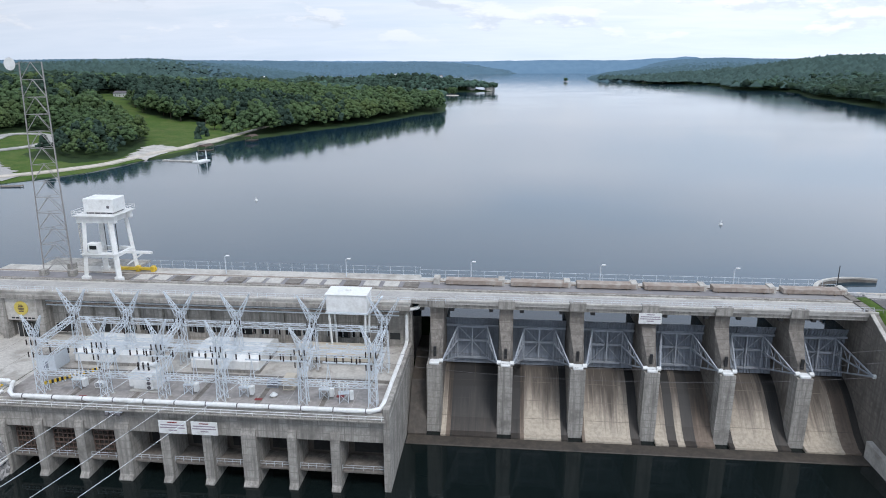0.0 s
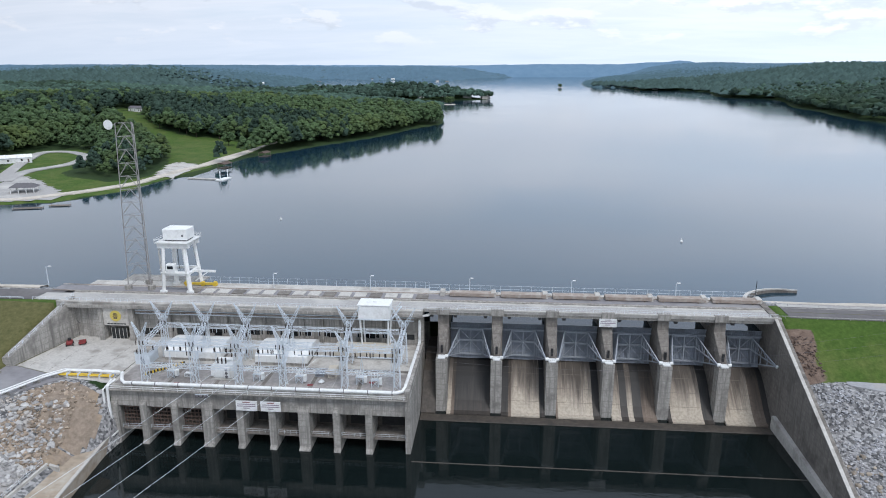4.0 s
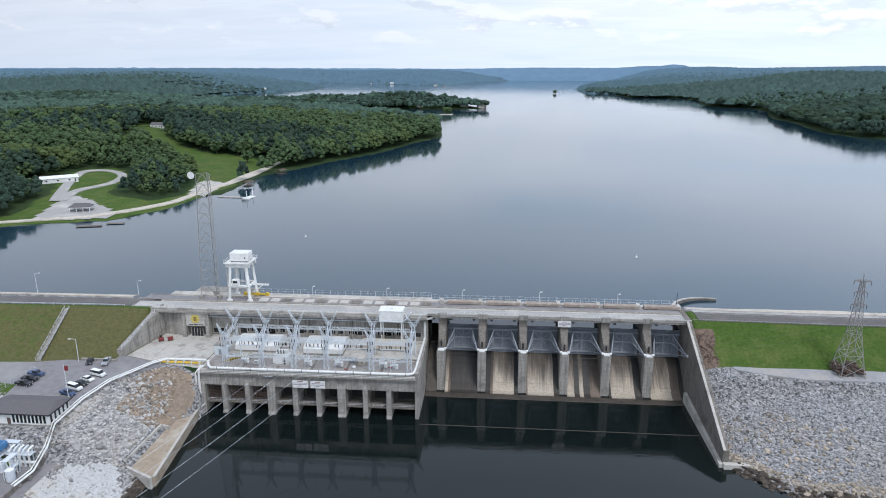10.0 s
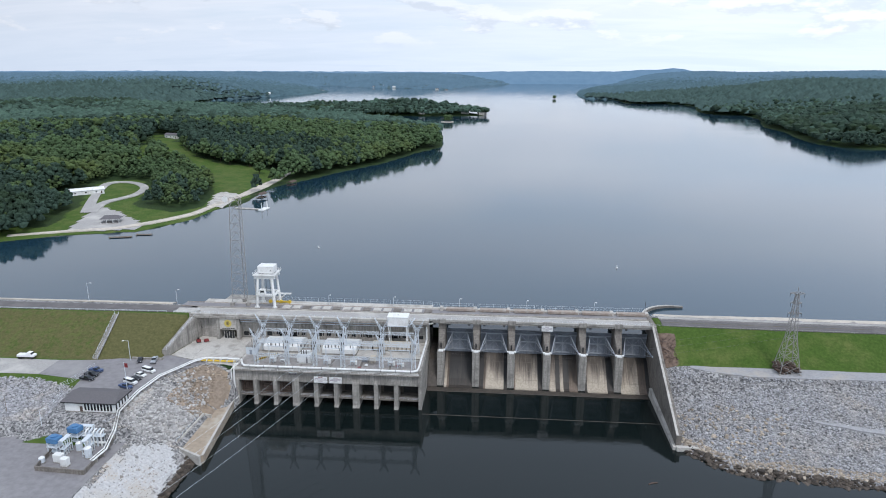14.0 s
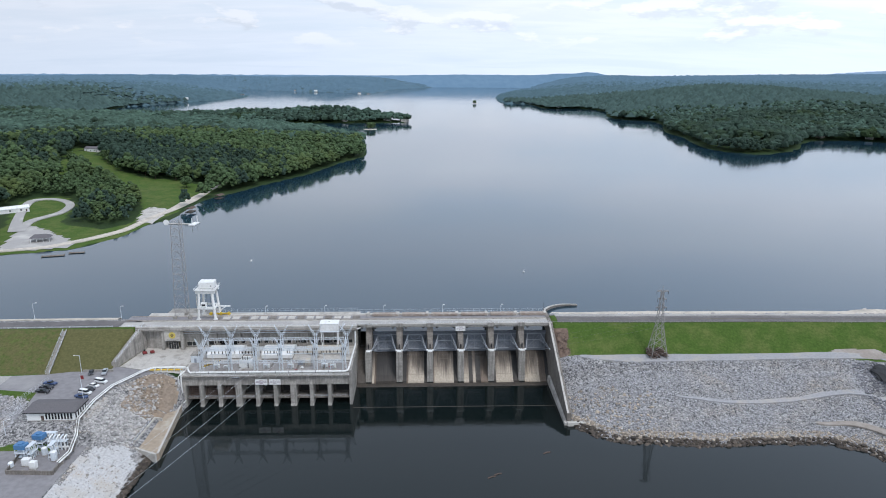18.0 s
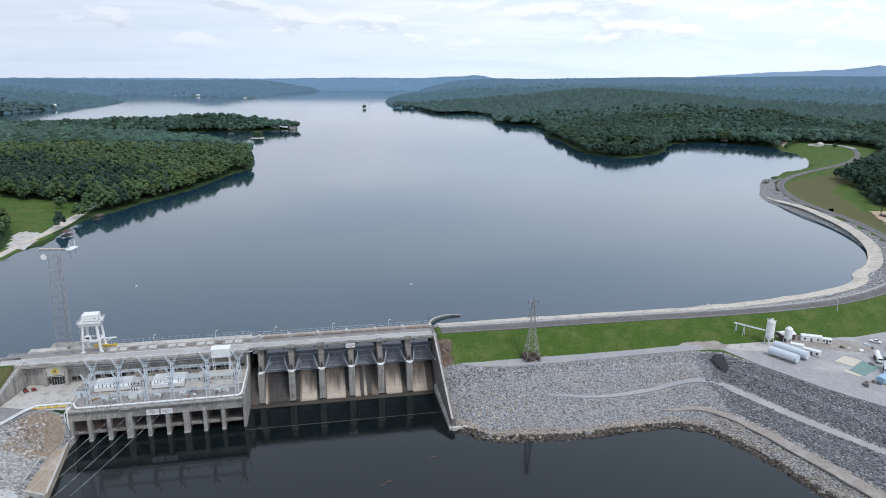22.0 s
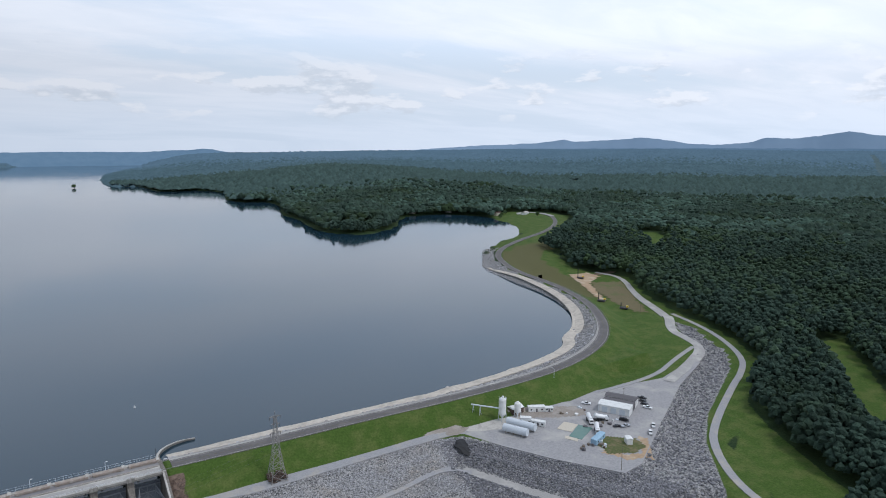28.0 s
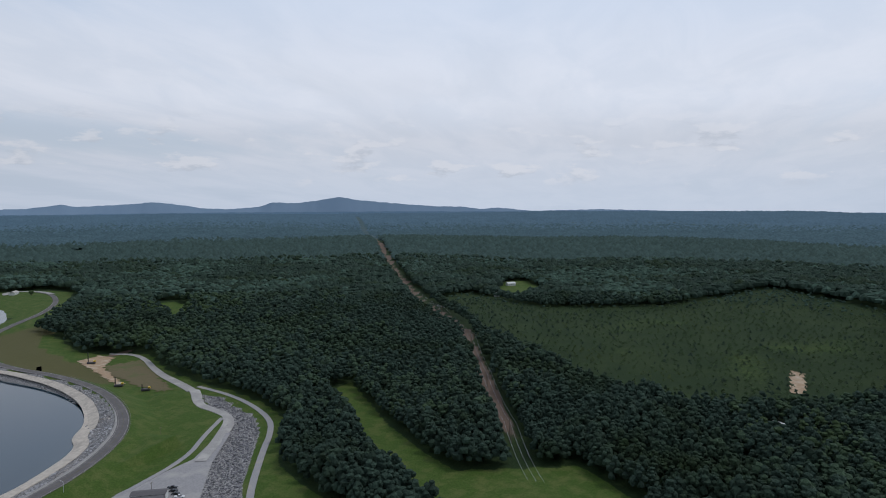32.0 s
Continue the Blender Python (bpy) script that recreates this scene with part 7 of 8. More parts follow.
ribbon("road_centre_line", [tuple(p) for p in off], 0.14, DRY, "worn yellow painted centre line", "road marking", lift=0.165, step=8, cross=2)
# guard rails
GUARD = mat("dull_guard_rail", (0.34, 0.33, 0.32), (0.26, 0.25, 0.24), 2, 0.7, 0.1)
for side, nm in ((-1, "guard_rail"), (1, "guard_rail")):
    gr = thing(nm, "galvanised guard rail along the crest road", "guard rail", group="guard rails")
    ln_ = [(float(x + side * dy * 4.9), float(y - side * dx * 4.9), CREST_Z + 0.1) for (x, y), (dx, dy) in list(zip(off, d))[2:48]]
    rail_line(gr, ln_, 0.75, 4.0, (0.7, 0.95), 0.07, GUARD)
gr = thing("guard_rail", "galvanised guard rail along the crest road", "guard rail", group="guard rails")
rail_line(gr, [(-330, 5.4, CREST_Z + 0.1), (-194, 4.6, CREST_Z + 0.1), (-120, 6.2, CREST_Z + 0.1)], 0.75, 4.0, (0.7, 0.95), 0.08)

# pale beach strip along the waterline
beach = round_off([(92, 27), (140, 27.5), (186, 28), (240, 30), (284, 32.5), (328, 39), (362, 46.5), (391, 60), (402, 76), (424, 87), (442, 103), (470, 138), (496, 194), (509, 248), (519, 312), (527, 345)], 2)
ribbon("pavement_beach", beach, (9.0, 10.5, 9.0, 7.5, 9.0, 10.0, 8.0, 6.5, 5.0, 4.0), SAND, "pale sandy bench along the waterline", "shore", lift=0.5)
ribbon("pavement_beach_left", [(-330, 19), (-240, 19), (-194, 18.5), (-150, 18), (-122, 18)], 4.0, SAND, "pale sandy bench along the waterline", "shore", lift=0.4)


def pylon(x, y, z, h, w, label, arms=((0.72, 4.5), (0.86, 3.6)), name="transmission_tower", material=None):
    t = thing(name, label, "transmission tower", (x, y, z))
    mm = material or MAST
    k1 = 0.42
    lattice_column(t, 0, 0, 0, h * k1, w, w * 0.42, 4, 0.22, 0.12, mm)
    lattice_column(t, 0, 0, h * k1, h * 0.93, w * 0.42, 0.9, 7, 0.18, 0.09, mm)
    part("peak", beam(nb(), (0, 0, h * 0.93), (0, 0, h), 0.16), mm, t)
    for f, L in arms:
        for s in (-1, 1):
            lattice_arm(t, (0.4 * s, 0, h * f), (L * s, 0, h * f), 0.9, 0.12, 4, "cross_arm", 0.09, mm)
            insulator(t, (L * s, 0, h * f), 1.6, 0.12)
    for sx in (-1, 1):
        for sy in (-1, 1):
            part("footing", cyl(nb(), sx * w / 2, sy * w / 2, -0.6, 0.5, 0.5, 0.4, 8), CONCRETE, t)
    return t


pylon(133.5, -10.5, BERM_Z, 34.0, 7.4, "grey steel lattice transmission tower at the bank's edge", ((0.93, 2.6), (0.82, 2.0), (0.7, 2.4)))
rng = np.random.RandomState(3)
c = np.column_stack([133.5 + rng.uniform(-4.4, 4.0, 90), -11.1 + rng.uniform(-2.4, 4.0, 90), BERM_Z + 0.3 + rng.uniform(0, 2.6, 90)])
v, f = clumps(c, rng.uniform(0.4, 0.9, 90), rng, 0.5)
tagged(new("dry_brush", raw_mesh("dry_brush", v, f, BROWN, False)), "brown dead brush round the tower's feet", "brush", kind="stuff")
c = np.column_stack([90 + rng.uniform(-1.2, 4.5, 160), 3 - rng.uniform(0, 10, 160), np.zeros(160)])
c[:, 2] = land(c[:, 0], c[:, 1]) + 0.2
v, f = clumps(c, rng.uniform(0.12, 0.35, 160), rng, 0.5, 0.5)
tagged(new("dry_brush", raw_mesh("dry_brush", v, f, BROWN, False)), "brown dry brush beside the retaining wall", "brush", kind="stuff")
Z0 = BERM_Z + 0.1
t = thing("cement_silo", "tall white cement silo on legs", "silo", (264.6, -15.4, Z0))
part("shell", cyl(nb(), 0, 0, 4.4, 13.0, 2.1, 2.1, 20), WHITE, t)
part("hopper", cyl(nb(), 0, 0, 2.0, 4.38, 0.5, 2.1, 20), WHITE, t)
part("cap", cyl(nb(), 0, 0, 13.0, 13.8, 2.1, 1.2, 20), WHITE, t)
part("filter", cyl(nb(), 0.4, 0, 13.8, 14.8, 0.5, 0.5, 10), WHITE, t)
for sx in (-1.5, 1.5):
    for sy in (-1.5, 1.5):
        part("leg", beam(nb(), (sx, sy, 0), (sx, sy, 5.0), 0.3), STEEL, t)
rail_line(t, [(-1.7, -1.7, 13.2), (1.7, -1.7, 13.2), (1.7, 1.7, 13.2), (-1.7, 1.7, 13.2), (-1.7, -1.7, 13.2)], 1.0, 1.5)
t = thing("cement_silo", "short white silo beside a red-brown shed", "silo", (275.8, -15.6, Z0))
part("shell", cyl(nb(), 0, 0, 3.2, 8.2, 1.9, 1.9, 18), WHITE, t)
part("cap", cyl(nb(), 0, 0, 8.2, 9.4, 1.9, 0.6, 18), WHITE, t)
part("hopper", cyl(nb(), 0, 0, 1.4, 3.18, 0.5, 1.9, 18), WHITE, t)
for sx in (-1.3, 1.3):
    part("leg", beam(nb(), (sx, -1.3, 0), (sx, -1.3, 3.6), 0.3), STEEL, t)
    part("leg", beam(nb(), (sx, 1.3, 0), (sx, 1.3, 3.6), 0.3), STEEL, t)
t = thing("batch_shed", "red-brown corrugated shed behind the silos", "shed", (279, -10.5, Z0))
part("wall", box(nb(), -4.5, -2.6, 0, 3.6, 2.6, 3.6), BROWN, t)
part("roof", prism(nb(), [(-3.0, 3.6), (0, 4.6), (3.0, 3.6)], -4.8, 3.9), WHITE, t)
t = thing("conveyor", "inclined grey conveyor rising to the silo", "conveyor", (251, -3.5, Z0 + 4.5))
part("boom", beam(nb(), (0, 0, 4.4), (12.2, -10.6, 3.0), 0.9, 0.5), STEEL, t)
for fx, fy, h in ((1.0, -0.9, 4.2), (4.0, -3.5, 3.9)):
    part("leg", beam(beam(nb(), (fx - 0.6, fy, -1.5 - fx * 0.3), (fx, fy, h), 0.2), (fx + 0.8, fy, -1.6 - fx * 0.3), (fx, fy, h), 0.2), STEEL, t)


def hor_tank(a, b, r, label):
    a, b = Vector(a), Vector(b)
    t = thing("storage_tank", label, "tank", tuple((a + b) / 2), group="horizontal tanks")
    c_ = (a + b) / 2
    d_ = (b - a).normalized()
    part("shell", tube(nb(), [a - c_ + Vector((0, 0, r + 0.7)) - d_ * 0.5, a - c_ + Vector((0, 0, r + 0.7)), b - c_ + Vector((0, 0, r + 0.7)), b - c_ + Vector((0, 0, r + 0.7)) + d_ * 0.5], r, 18), STEEL, t, smooth=False)
    for f in (0.15, 0.5, 0.85):
        p = (a - c_).lerp(b - c_, f)
        part("saddle", box(nb(), p.x - r * 0.8, p.y - 0.35, 0, p.x + r * 0.8, p.y + 0.35, 1.5), CONCRETE, t)
        part("hoop", tube(nb(), [p + Vector((0, 0, r + 0.7)) - d_ * 0.1, p + Vector((0, 0, r + 0.7)) + d_ * 0.1], r + 0.05, 18), STEEL, t)
    part("manhole", cyl(nb(), 0, 0, 2 * r + 0.6, 2 * r + 1.1, 0.4, 0.4, 10), STEEL, t)


hor_tank((256.6, -27.6, Z0), (262.4, -39.6, Z0), 2.1, "long grey horizontal storage tank on saddles")
hor_tank((263.8, -22.0, Z0), (270.2, -37.0, Z0), 2.1, "long grey horizontal storage tank on saddles")


def cabin(x, y, rz, w, d, h, m, label, name="site_cabin", cat="site cabin", roof=None):
    t = thing(name, label, cat, (x, y, Z0), rz)
    part("body", box(nb(), -w / 2, -d / 2, 0.2, w / 2, d / 2, h, 0.05), m, t)
    part("roof", prism(nb(), [(-d / 2 - 0.15, h), (0, h + 0.35), (d / 2 + 0.15, h)], -w / 2 - 0.15, w / 2 + 0.15), roof or m, t)
    part("skid", box(nb(), -w / 2 + 0.2, -d / 2 + 0.2, 0, w / 2 - 0.2, d / 2 - 0.2, 0.19), BLACK, t)
    part("door", box(nb(), -0.5, -d / 2 - 0.04, 0.25, 0.5, -d / 2 - 0.005, 2.2), SLATE, t)
    for k in (-1, 1):
        part("window", box(nb(), k * w * 0.32 - 0.5, -d / 2 - 0.04, 1.2, k * w * 0.32 + 0.5, -d / 2 - 0.005, 2.1), GLASS, t)
    return t


cabin(290.2, -15.4, -28, 10, 3.4, 3.3, WHITE, "white site cabin beside the silos")
cabin(296.5, -19.4, -28, 4.6, 3.0, 2.7, WHITE, "small white site cabin")
cabin(273.5, -25.6, -40, 6, 3.0, 4.0, WHITE, "white batching cabin between tanks and silo", "batching_cabin")
cabin(277.8, -31.5, -55, 8, 2.6, 3.0, WHITE, "white box trailer in the works yard", "box_trailer", "trailer")
cabin(291.5, -63.8, 22, 12, 3.4, 3.0, PALE_BLUE, "pale blue tarpaulin-covered container", "covered_container", "container")
cabin(303.2, -74.6, 60, 4.4, 3.2, 3.4, WHITE, "white tank trailer on worn ground", "box_trailer", "trailer")
flat("pavement_wash_pad", [(283.6, -40.5), (293.5, -35.8), (297.5, -42.8), (287.8, -48.0)], BERM_Z + 0.3, TAN, "tan concrete washout slab", "slab", 0.25)
flat("pavement_wash_pad_low", [(279.0, -52.0), (281.4, -49.6), (284.4, -56.6), (282.0, -58.4)], BERM_Z + 0.3, TAN, "tan concrete washout slab", "slab", 0.25)
flat("water_wash_pond", [(288.2, -48.2), (297.8, -43.0), (301.5, -50.5), (285.5, -57.8), (282.6, -51.0)], BERM_Z + 0.2, mat("pond_water", (0.10, 0.20, 0.17), (0.13, 0.22, 0.18), 0.3, 0.25), "murky green settling pond", "pond", 0.1)


def mixer(x, y, rz):
    t = thing("mixer_truck", "white concrete mixer truck with tilted drum", "mixer truck", (x, y, Z0), rz, "mixer trucks")
    part("chassis", box(nb(), -1.0, -4.2, 0.8, 1.0, 4.2, 1.2), BLACK, t)
    part("cab", prism(nb(), [(-4.5, 1.0), (-4.5, 2.0), (-3.9, 3.0), (-2.3, 3.0), (-2.3, 1.0)], -1.15, 1.15), PAINT_WHITE, t)
    part("windscreen", box(nb(), -1.0, -4.42, 2.0, 1.0, -4.0, 2.8), GLASS, t)
    part("drum", tube(nb(), [(0, -2.0, 2.2), (0, -0.8, 2.5), (0, 1.6, 2.9), (0, 3.6, 3.6)], 1.25, 12), PAINT_WHITE, t)
    part("chute", beam(nb(), (0, 3.8, 3.2), (0, 5.2, 1.6), 0.6, 0.2), STEEL, t)
    for sx in (-1, 1):
        for sy in (-3.4, 1.4, 2.7):
            part("wheel", tube(nb(), [(sx - 0.18, sy, 0.52), (sx + 0.18, sy, 0.52)], 0.52, 12), BLACK, t)


mixer(299.5, -55.5, -40)
mixer(305.5, -44.0, -30)
mixer(312.5, -45.8, 60)
t = thing("works_shed", "long white metal shed with stepped roofs", "shed", (335.0, -38.4, Z0), -62)
part("front_wall", box(nb(), -9.2, -10.2, 0, 9.2, -2.0, 4.6, 0.05), WHITE, t)
part("front_roof", prism(nb(), [(-10.6, 4.55), (-6.1, 5.5), (-1.6, 4.55)], -9.5, 9.5), WHITE, t)
part("mid_bay", box(nb(), -9.2, -1.98, 0, 9.2, 4.6, 4.2), SLATE, t)
part("back_wall", box(nb(), -9.2, 4.62, 0, 9.2, 11.6, 4.6, 0.05), WHITE, t)
part("back_roof", prism(nb(), [(4.2, 4.55), (8.1, 5.4), (12.0, 4.55)], -9.5, 9.5), SLATE, t)
for k in range(5):
    part("wall_rib", box(nb(), -9.0 + k * 4.4, -10.28, 0.1, -8.85 + k * 4.4, -10.2, 4.5), STEEL, t)
for k in range(3):
    dr_ = part("roller_door", box(nb(), -7.0 + k * 5.2, -10.27, 0.05, -3.8 + k * 5.2, -10.205, 3.4), STEEL, t)
for x, y, rz, kd, pt, lb in ((323.0, -72.8, -50, "pickup", PAINT_WHITE, "white pickup at the yard's edge"), (331.6, -67.6, -50, "pickup", PAINT_WHITE, "white pickup at the yard's edge"),
                             (323.4, -53.6, 28, "van", PAINT_BLACK, "black van in front of the works shed"), (349.5, -48.5, 20, "pickup", PAINT_WHITE, "white pickup beside the works shed"),
                             (352.5, -43.8, 20, "car", PAINT_BLACK, "black car beside the works shed"), (355.5, -40.0, 20, "car", PAINT_BLACK, "black car beside the works shed"),
                             (358.8, -36.6, 20, "pickup", PAINT_BLACK, "black pickup beside the works shed"), (352.0, -30.0, -20, "car", PAINT_SILVER, "silver car behind the works shed"),
                             (323.0, -24.0, 40, "pickup", PAINT_WHITE, "white pickup near the grass bank"), (314.0, -57.0, 70, "car", PAINT_BLACK, "black car in the works yard"),
                             (318.0, -59.5, 80, "pickup", PAINT_SILVER, "silver pickup in the works yard")):
    car(x, y, Z0, rz, kd, pt, lb)
junk_rng = random.Random(5)
for k in range(26):
    x, y = 300 + junk_rng.uniform(-2, 22), -27 - junk_rng.uniform(-4, 6) - (0 if k % 2 else 22)
    if k >= 14:
        x, y = 283 + junk_rng.uniform(-8, 10), -66 + junk_rng.uniform(-5, 4)
    s = junk_rng.uniform(0.5, 1.5)
    tagged(part("material_pile", slab(nb(), [(x + s * math.cos(a_) * junk_rng.uniform(0.6, 1.2), y + s * math.sin(a_) * junk_rng.uniform(0.6, 1.2)) for a_ in (0, 1, 2, 3, 4, 5)], Z0, Z0 + junk_rng.uniform(0.5, 1.5)),
                junk_rng.choice((SLATE, BROWN, STEEL, WOOD, WHITE))), "odd stack of building material in the yard", "material pile", "material piles")
t = pole(277.6, -92.6, Z0, 12, "utility_pole", "timber utility pole at the corner of the yard", 0, "utility pole", material=WOOD)
for x, y, h in ((345.7, -33.2, 9), (422.2, 24.2, 10), (514.7, 57.2, 10), (502.2, 16.8, 9), (532.2, 112.4, 10), (554.6, -17.8, 11)):
    p_ = pole(x, y, float(land(np.array([x]), np.array([y]))[0]), h, "utility_pole", "timber utility pole beside the gravel road", 0, "utility pole", material=WOOD)
    part("cross_bar", box(nb(), -1.0, -0.08, h - 0.6, 1.0, 0.08, h - 0.4), WOOD, p_)
pole(322, 4.0, float(land(np.array([322.0]), np.array([4.0]))[0]), 6, rz=90)
# black plastic sheet on the stones
bm = nb()
bmesh.ops.create_icosphere(bm, subdivisions=3, radius=1.0)
for vv in bm.verts:
    nn = noise.noise(vv.co * 2.2) + 0.5 * noise.noise(vv.co * 5)
    vv.co = Vector((vv.co.x * 4.2, vv.co.y * 5.6, vv.co.z * 0.9)) * (1 + 0.35 * nn)
    vv.co.z += vv.co.y * 0.36
ob = part("plastic_sheet", bm, BLACK)
ob.location = (230.5, -26.0, float(land(np.array([230.5]), np.array([-26.0]))[0]) + 0.9)
tagged(ob, "crumpled black plastic sheeting on the stone bank", "plastic sheet")
# curved guide wall at the head of the spillway
t = thing("guide_wall", "curved pale guide wall with dark underside jutting into the reservoir", "guide wall", (0, 0, 0))
arc = round_off([(87.0, 24), (88.0, 33), (91.0, 40), (95.5, 44.6), (101.5, 47.6), (109.5, 47.4)], 2)
# the face's dark concrete includes the inner curve's shadow as well as wet
for nm, m_, hw, lo, hi, lb in (("wall_face", GREY_CONCRETE, 0.42, 14.0, -0.45, "curved face coloured dark for shadow and wet"), ("coping", PALE_CONCRETE, 0.75, -0.43, 0.0, "pale rounded coping")):
    bm = nb()
    rings = []
    for k, (x, y) in enumerate(arc):
        f = k / (len(arc) - 1)
        (ax, ay), (bx, by) = arc[max(k - 1, 0)], arc[min(k + 1, len(arc) - 1)]
        L = math.hypot(bx - ax, by - ay)
        nx_, ny_ = -(by - ay) / L, (bx - ax) / L
        top = 22.9 - 1.5 * f
        wd = hw * (1 - 0.85 * f)
        z0 = lo if lo > 0 else top + lo
        rings.append([bm.verts.new((x + nx_ * s_, y + ny_ * s_, z)) for s_, z in ((-wd, z0), (wd, z0), (wd, top + hi), (-wd, top + hi))])
    for a, b in zip(rings, rings[1:]):
        for k in range(4):
            bm.faces.new((a[k], a[(k + 1) % 4], b[(k + 1) % 4], b[k]))
    bm.faces.new(rings[0][::-1]); bm.faces.new(rings[-1])
    bmesh.ops.recalc_face_normals(bm, faces=bm.faces)
    part(nm, bm, m_, t, lb)
# upstream fence, stop logs and fittings on the crest
fe = thing("crest_fence", "galvanised wire fence along the upstream edge of the crest", "fence")
rail_line(fe, [(-5.5, 22.2, 26.7), (87.0, 22.2, 26.7)], 2.0, 3.0, (0.06, 0.5, 1.0), 0.055)
fe = thing("crest_fence", "galvanised wire fence along the upstream edge of the crest", "fence")
rail_line(fe, [(-75.5, 24.2, 26.7), (-5.6, 24.2, 26.7), (-5.5, 22.4, 26.7)], 2.0, 3.0, (0.06, 0.5, 1.0), 0.055)
for x0 in range(-116, 88, 12):
    hr = thing("deck_railing", "thin steel railing on the downstream kerb of the crest", "railing", (x0, 6.6 if x0 > -8 else 4.65, 27.15), group="deck railings")
    rail_line(hr, [(0, 0, 0), (min(12, 87 - x0), 0, 0)], 0.95, 2.0, (0.5, 1.0), 0.05)
for k in range(6):
    x = 0.9 + k * BAY
    t = thing("stop_log", "rusty steel stop log stored flat on the crest", "stop log", (x, 18.6, 26.7), group="stop logs")
    part("panel", box(nb(), 0, -1.3, 0.25, 12.7, 1.3, 1.25, 0.05), RUST, t)
    for j in range(9):
        part("stiffener", box(nb(), 0.6 + j * 1.4, -1.4, 0.3, 0.75 + j * 1.4, -1.302, 1.2), RUST, t)
    for j in (1.0, 10.6):
        part("bearer", box(nb(), j, -1.4, 0, j + 0.3, 1.4, 0.24), WOOD, t)
for k in range(7):
    tagged(part("crest_plinth", box(nb(), -1.2 + k * BAY - 0.7, 17.6, 26.7, -1.2 + k * BAY + 0.7, 20.4, 28.2, 0.06), PALE_CONCRETE), "pale concrete plinth between the stop logs", "plinth", "crest plinths")
for k in range(16):
    x = -76 + k * 4.5
    tagged(part("intake_hatch", box(nb(), x, 15.0, 26.7, x + 3.4, 18.4, 26.95, 0.03), PALE_CONCRETE if k % 3 else GREY_CONCRETE), "concrete intake hatch cover on the crest", "hatch cover", "hatch covers")
for y0 in (14.2, 19.6):
    for s in (0, 1):
        tagged(part("crane_rail", box(nb(), -117, y0 + s * 0.0 - 0.07, 26.7, 87, y0 + 0.07, 26.84) if s == 0 else box(nb(), -117, y0 + 0.5, 26.7, 87, y0 + 0.56, 26.78), RUST), "long rusty crane rail on the crest", "crane rail", "crane rails")
ribbon("pavement_crest_lane", [(-117, 9.4), (87, 9.4)], 5.4, GRAVEL, "dusty tan roadway along the crest", "road", z=26.7, lift=0.03, step=20, cross=2)
ribbon("pavement_crest_track", [(-117, 16.9), (87, 16.9)], 4.4, OLD_ASPHALT, "grey crane track paving along the crest", "pavement", z=26.7, lift=0.02, step=20, cross=2)
for k in range(5):
    pole(-52 + k * 29.2, 21.6, 26.7, 4.2, "deck_lamp", "slim lamp post on the crest", 0.4)
pole(86.0, 20.0, 26.7, 6.0, "signal_post", "dark steel signal post at the end of the crest", 0, "signal post", material=BLACK)

# ---- stones, far shore, distance ----


def stones(name, n, where, size, material, label, seed):
    """A bed of ragged stones as one mesh."""
    rg = np.random.RandomState(seed)
    x, y = where(rg, n)
    z = land(x, y)
    r = rg.uniform(size[0], size[1], len(x)) * np.where(rg.uniform(0, 1, len(x)) < 0.08, 1.6, 1.0)
    c_ = np.column_stack([x, y, z + r * 0.22])
    v, f = clumps(c_, r, rg, 0.38, 0.7)
    tagged(new(name, raw_mesh(name, v, f, material, False)), label, "stones", kind="stuff")


def pick(x0, y0, x1, y1, test):
    def go(rg, n):
        x, y = rg.uniform(x0, x1, n), rg.uniform(y0, y1, n)
        k = test(x, y)
        return x[k], y[k]
    return go


def on_bank(x, y):
    return (area_dist(x, y, BAY_LAND) < 0) & (area_dist(x, y, BERM) > 0.6) & (line_dist(x, y, BENCH) > 4.0) & (line_dist(x, y, BANK_TRACK) > np.where(x > 200, 2.6, 1.2)) & (y < -9) & (x > 88.8)


stones("riprap_stones", 28000, pick(88, -62, 245, -9, lambda x, y: on_bank(x, y) & (x < 232 + 0.3 * y)), (0.14, 0.36), ROCK, "loose pale grey riprap stones on the river bank", 21)
stones("riprap_boulders", 260, pick(89, -58, 125, -24, lambda x, y: on_bank(x, y) & (line_dist(x, y, BANK_R) < 26)), (0.4, 0.7), SAND_ROCK, "large tan riprap boulders near the retaining wall", 22)
stones("dark_riprap_stones", 38000, pick(215, -135, 330, -18, lambda x, y: on_bank(x, y) & (x > 226 + 0.3 * y) & (line_dist(x, y, BANK_R) > 16) & (line_dist(x, y, BANK_R) < 75)), (0.26, 0.56), DARK_ROCK, "dark grey riprap stones below the works yard", 23)
stones("shore_stones", 80000, pick(86, -200, 262, -36, lambda x, y: (np.abs(line_dist(x, y, BANK_R)) < 2.4) & (x > 89)), (0.3, 0.8), BROWN_ROCK, "dark wet stones at the waterline", 24)
stones("shore_boulders", 12000, pick(89, -62, 200, -30, lambda x, y: on_bank(x, y) & (line_dist(x, y, BANK_R) < 5.5) & (line_dist(x, y, BANK_R) > 2.2)), (0.2, 0.5), SAND_ROCK, "tan boulders just above the waterline", 31)
stones("shore_cobbles", 16000, pick(190, -200, 275, -56, lambda x, y: on_bank(x, y) & (line_dist(x, y, BANK_R) < 15)), (0.2, 0.42), SAND_ROCK, "tan cobbles above the waterline", 29)
stones("dark_riprap_stones", 22000, pick(262, -130, 545, 90, lambda x, y: area_dist(x, y, RIP_EAST) < -1.0), (0.38, 0.8), DARK_ROCK, "dark grey riprap stones on the outer yard bank", 25)
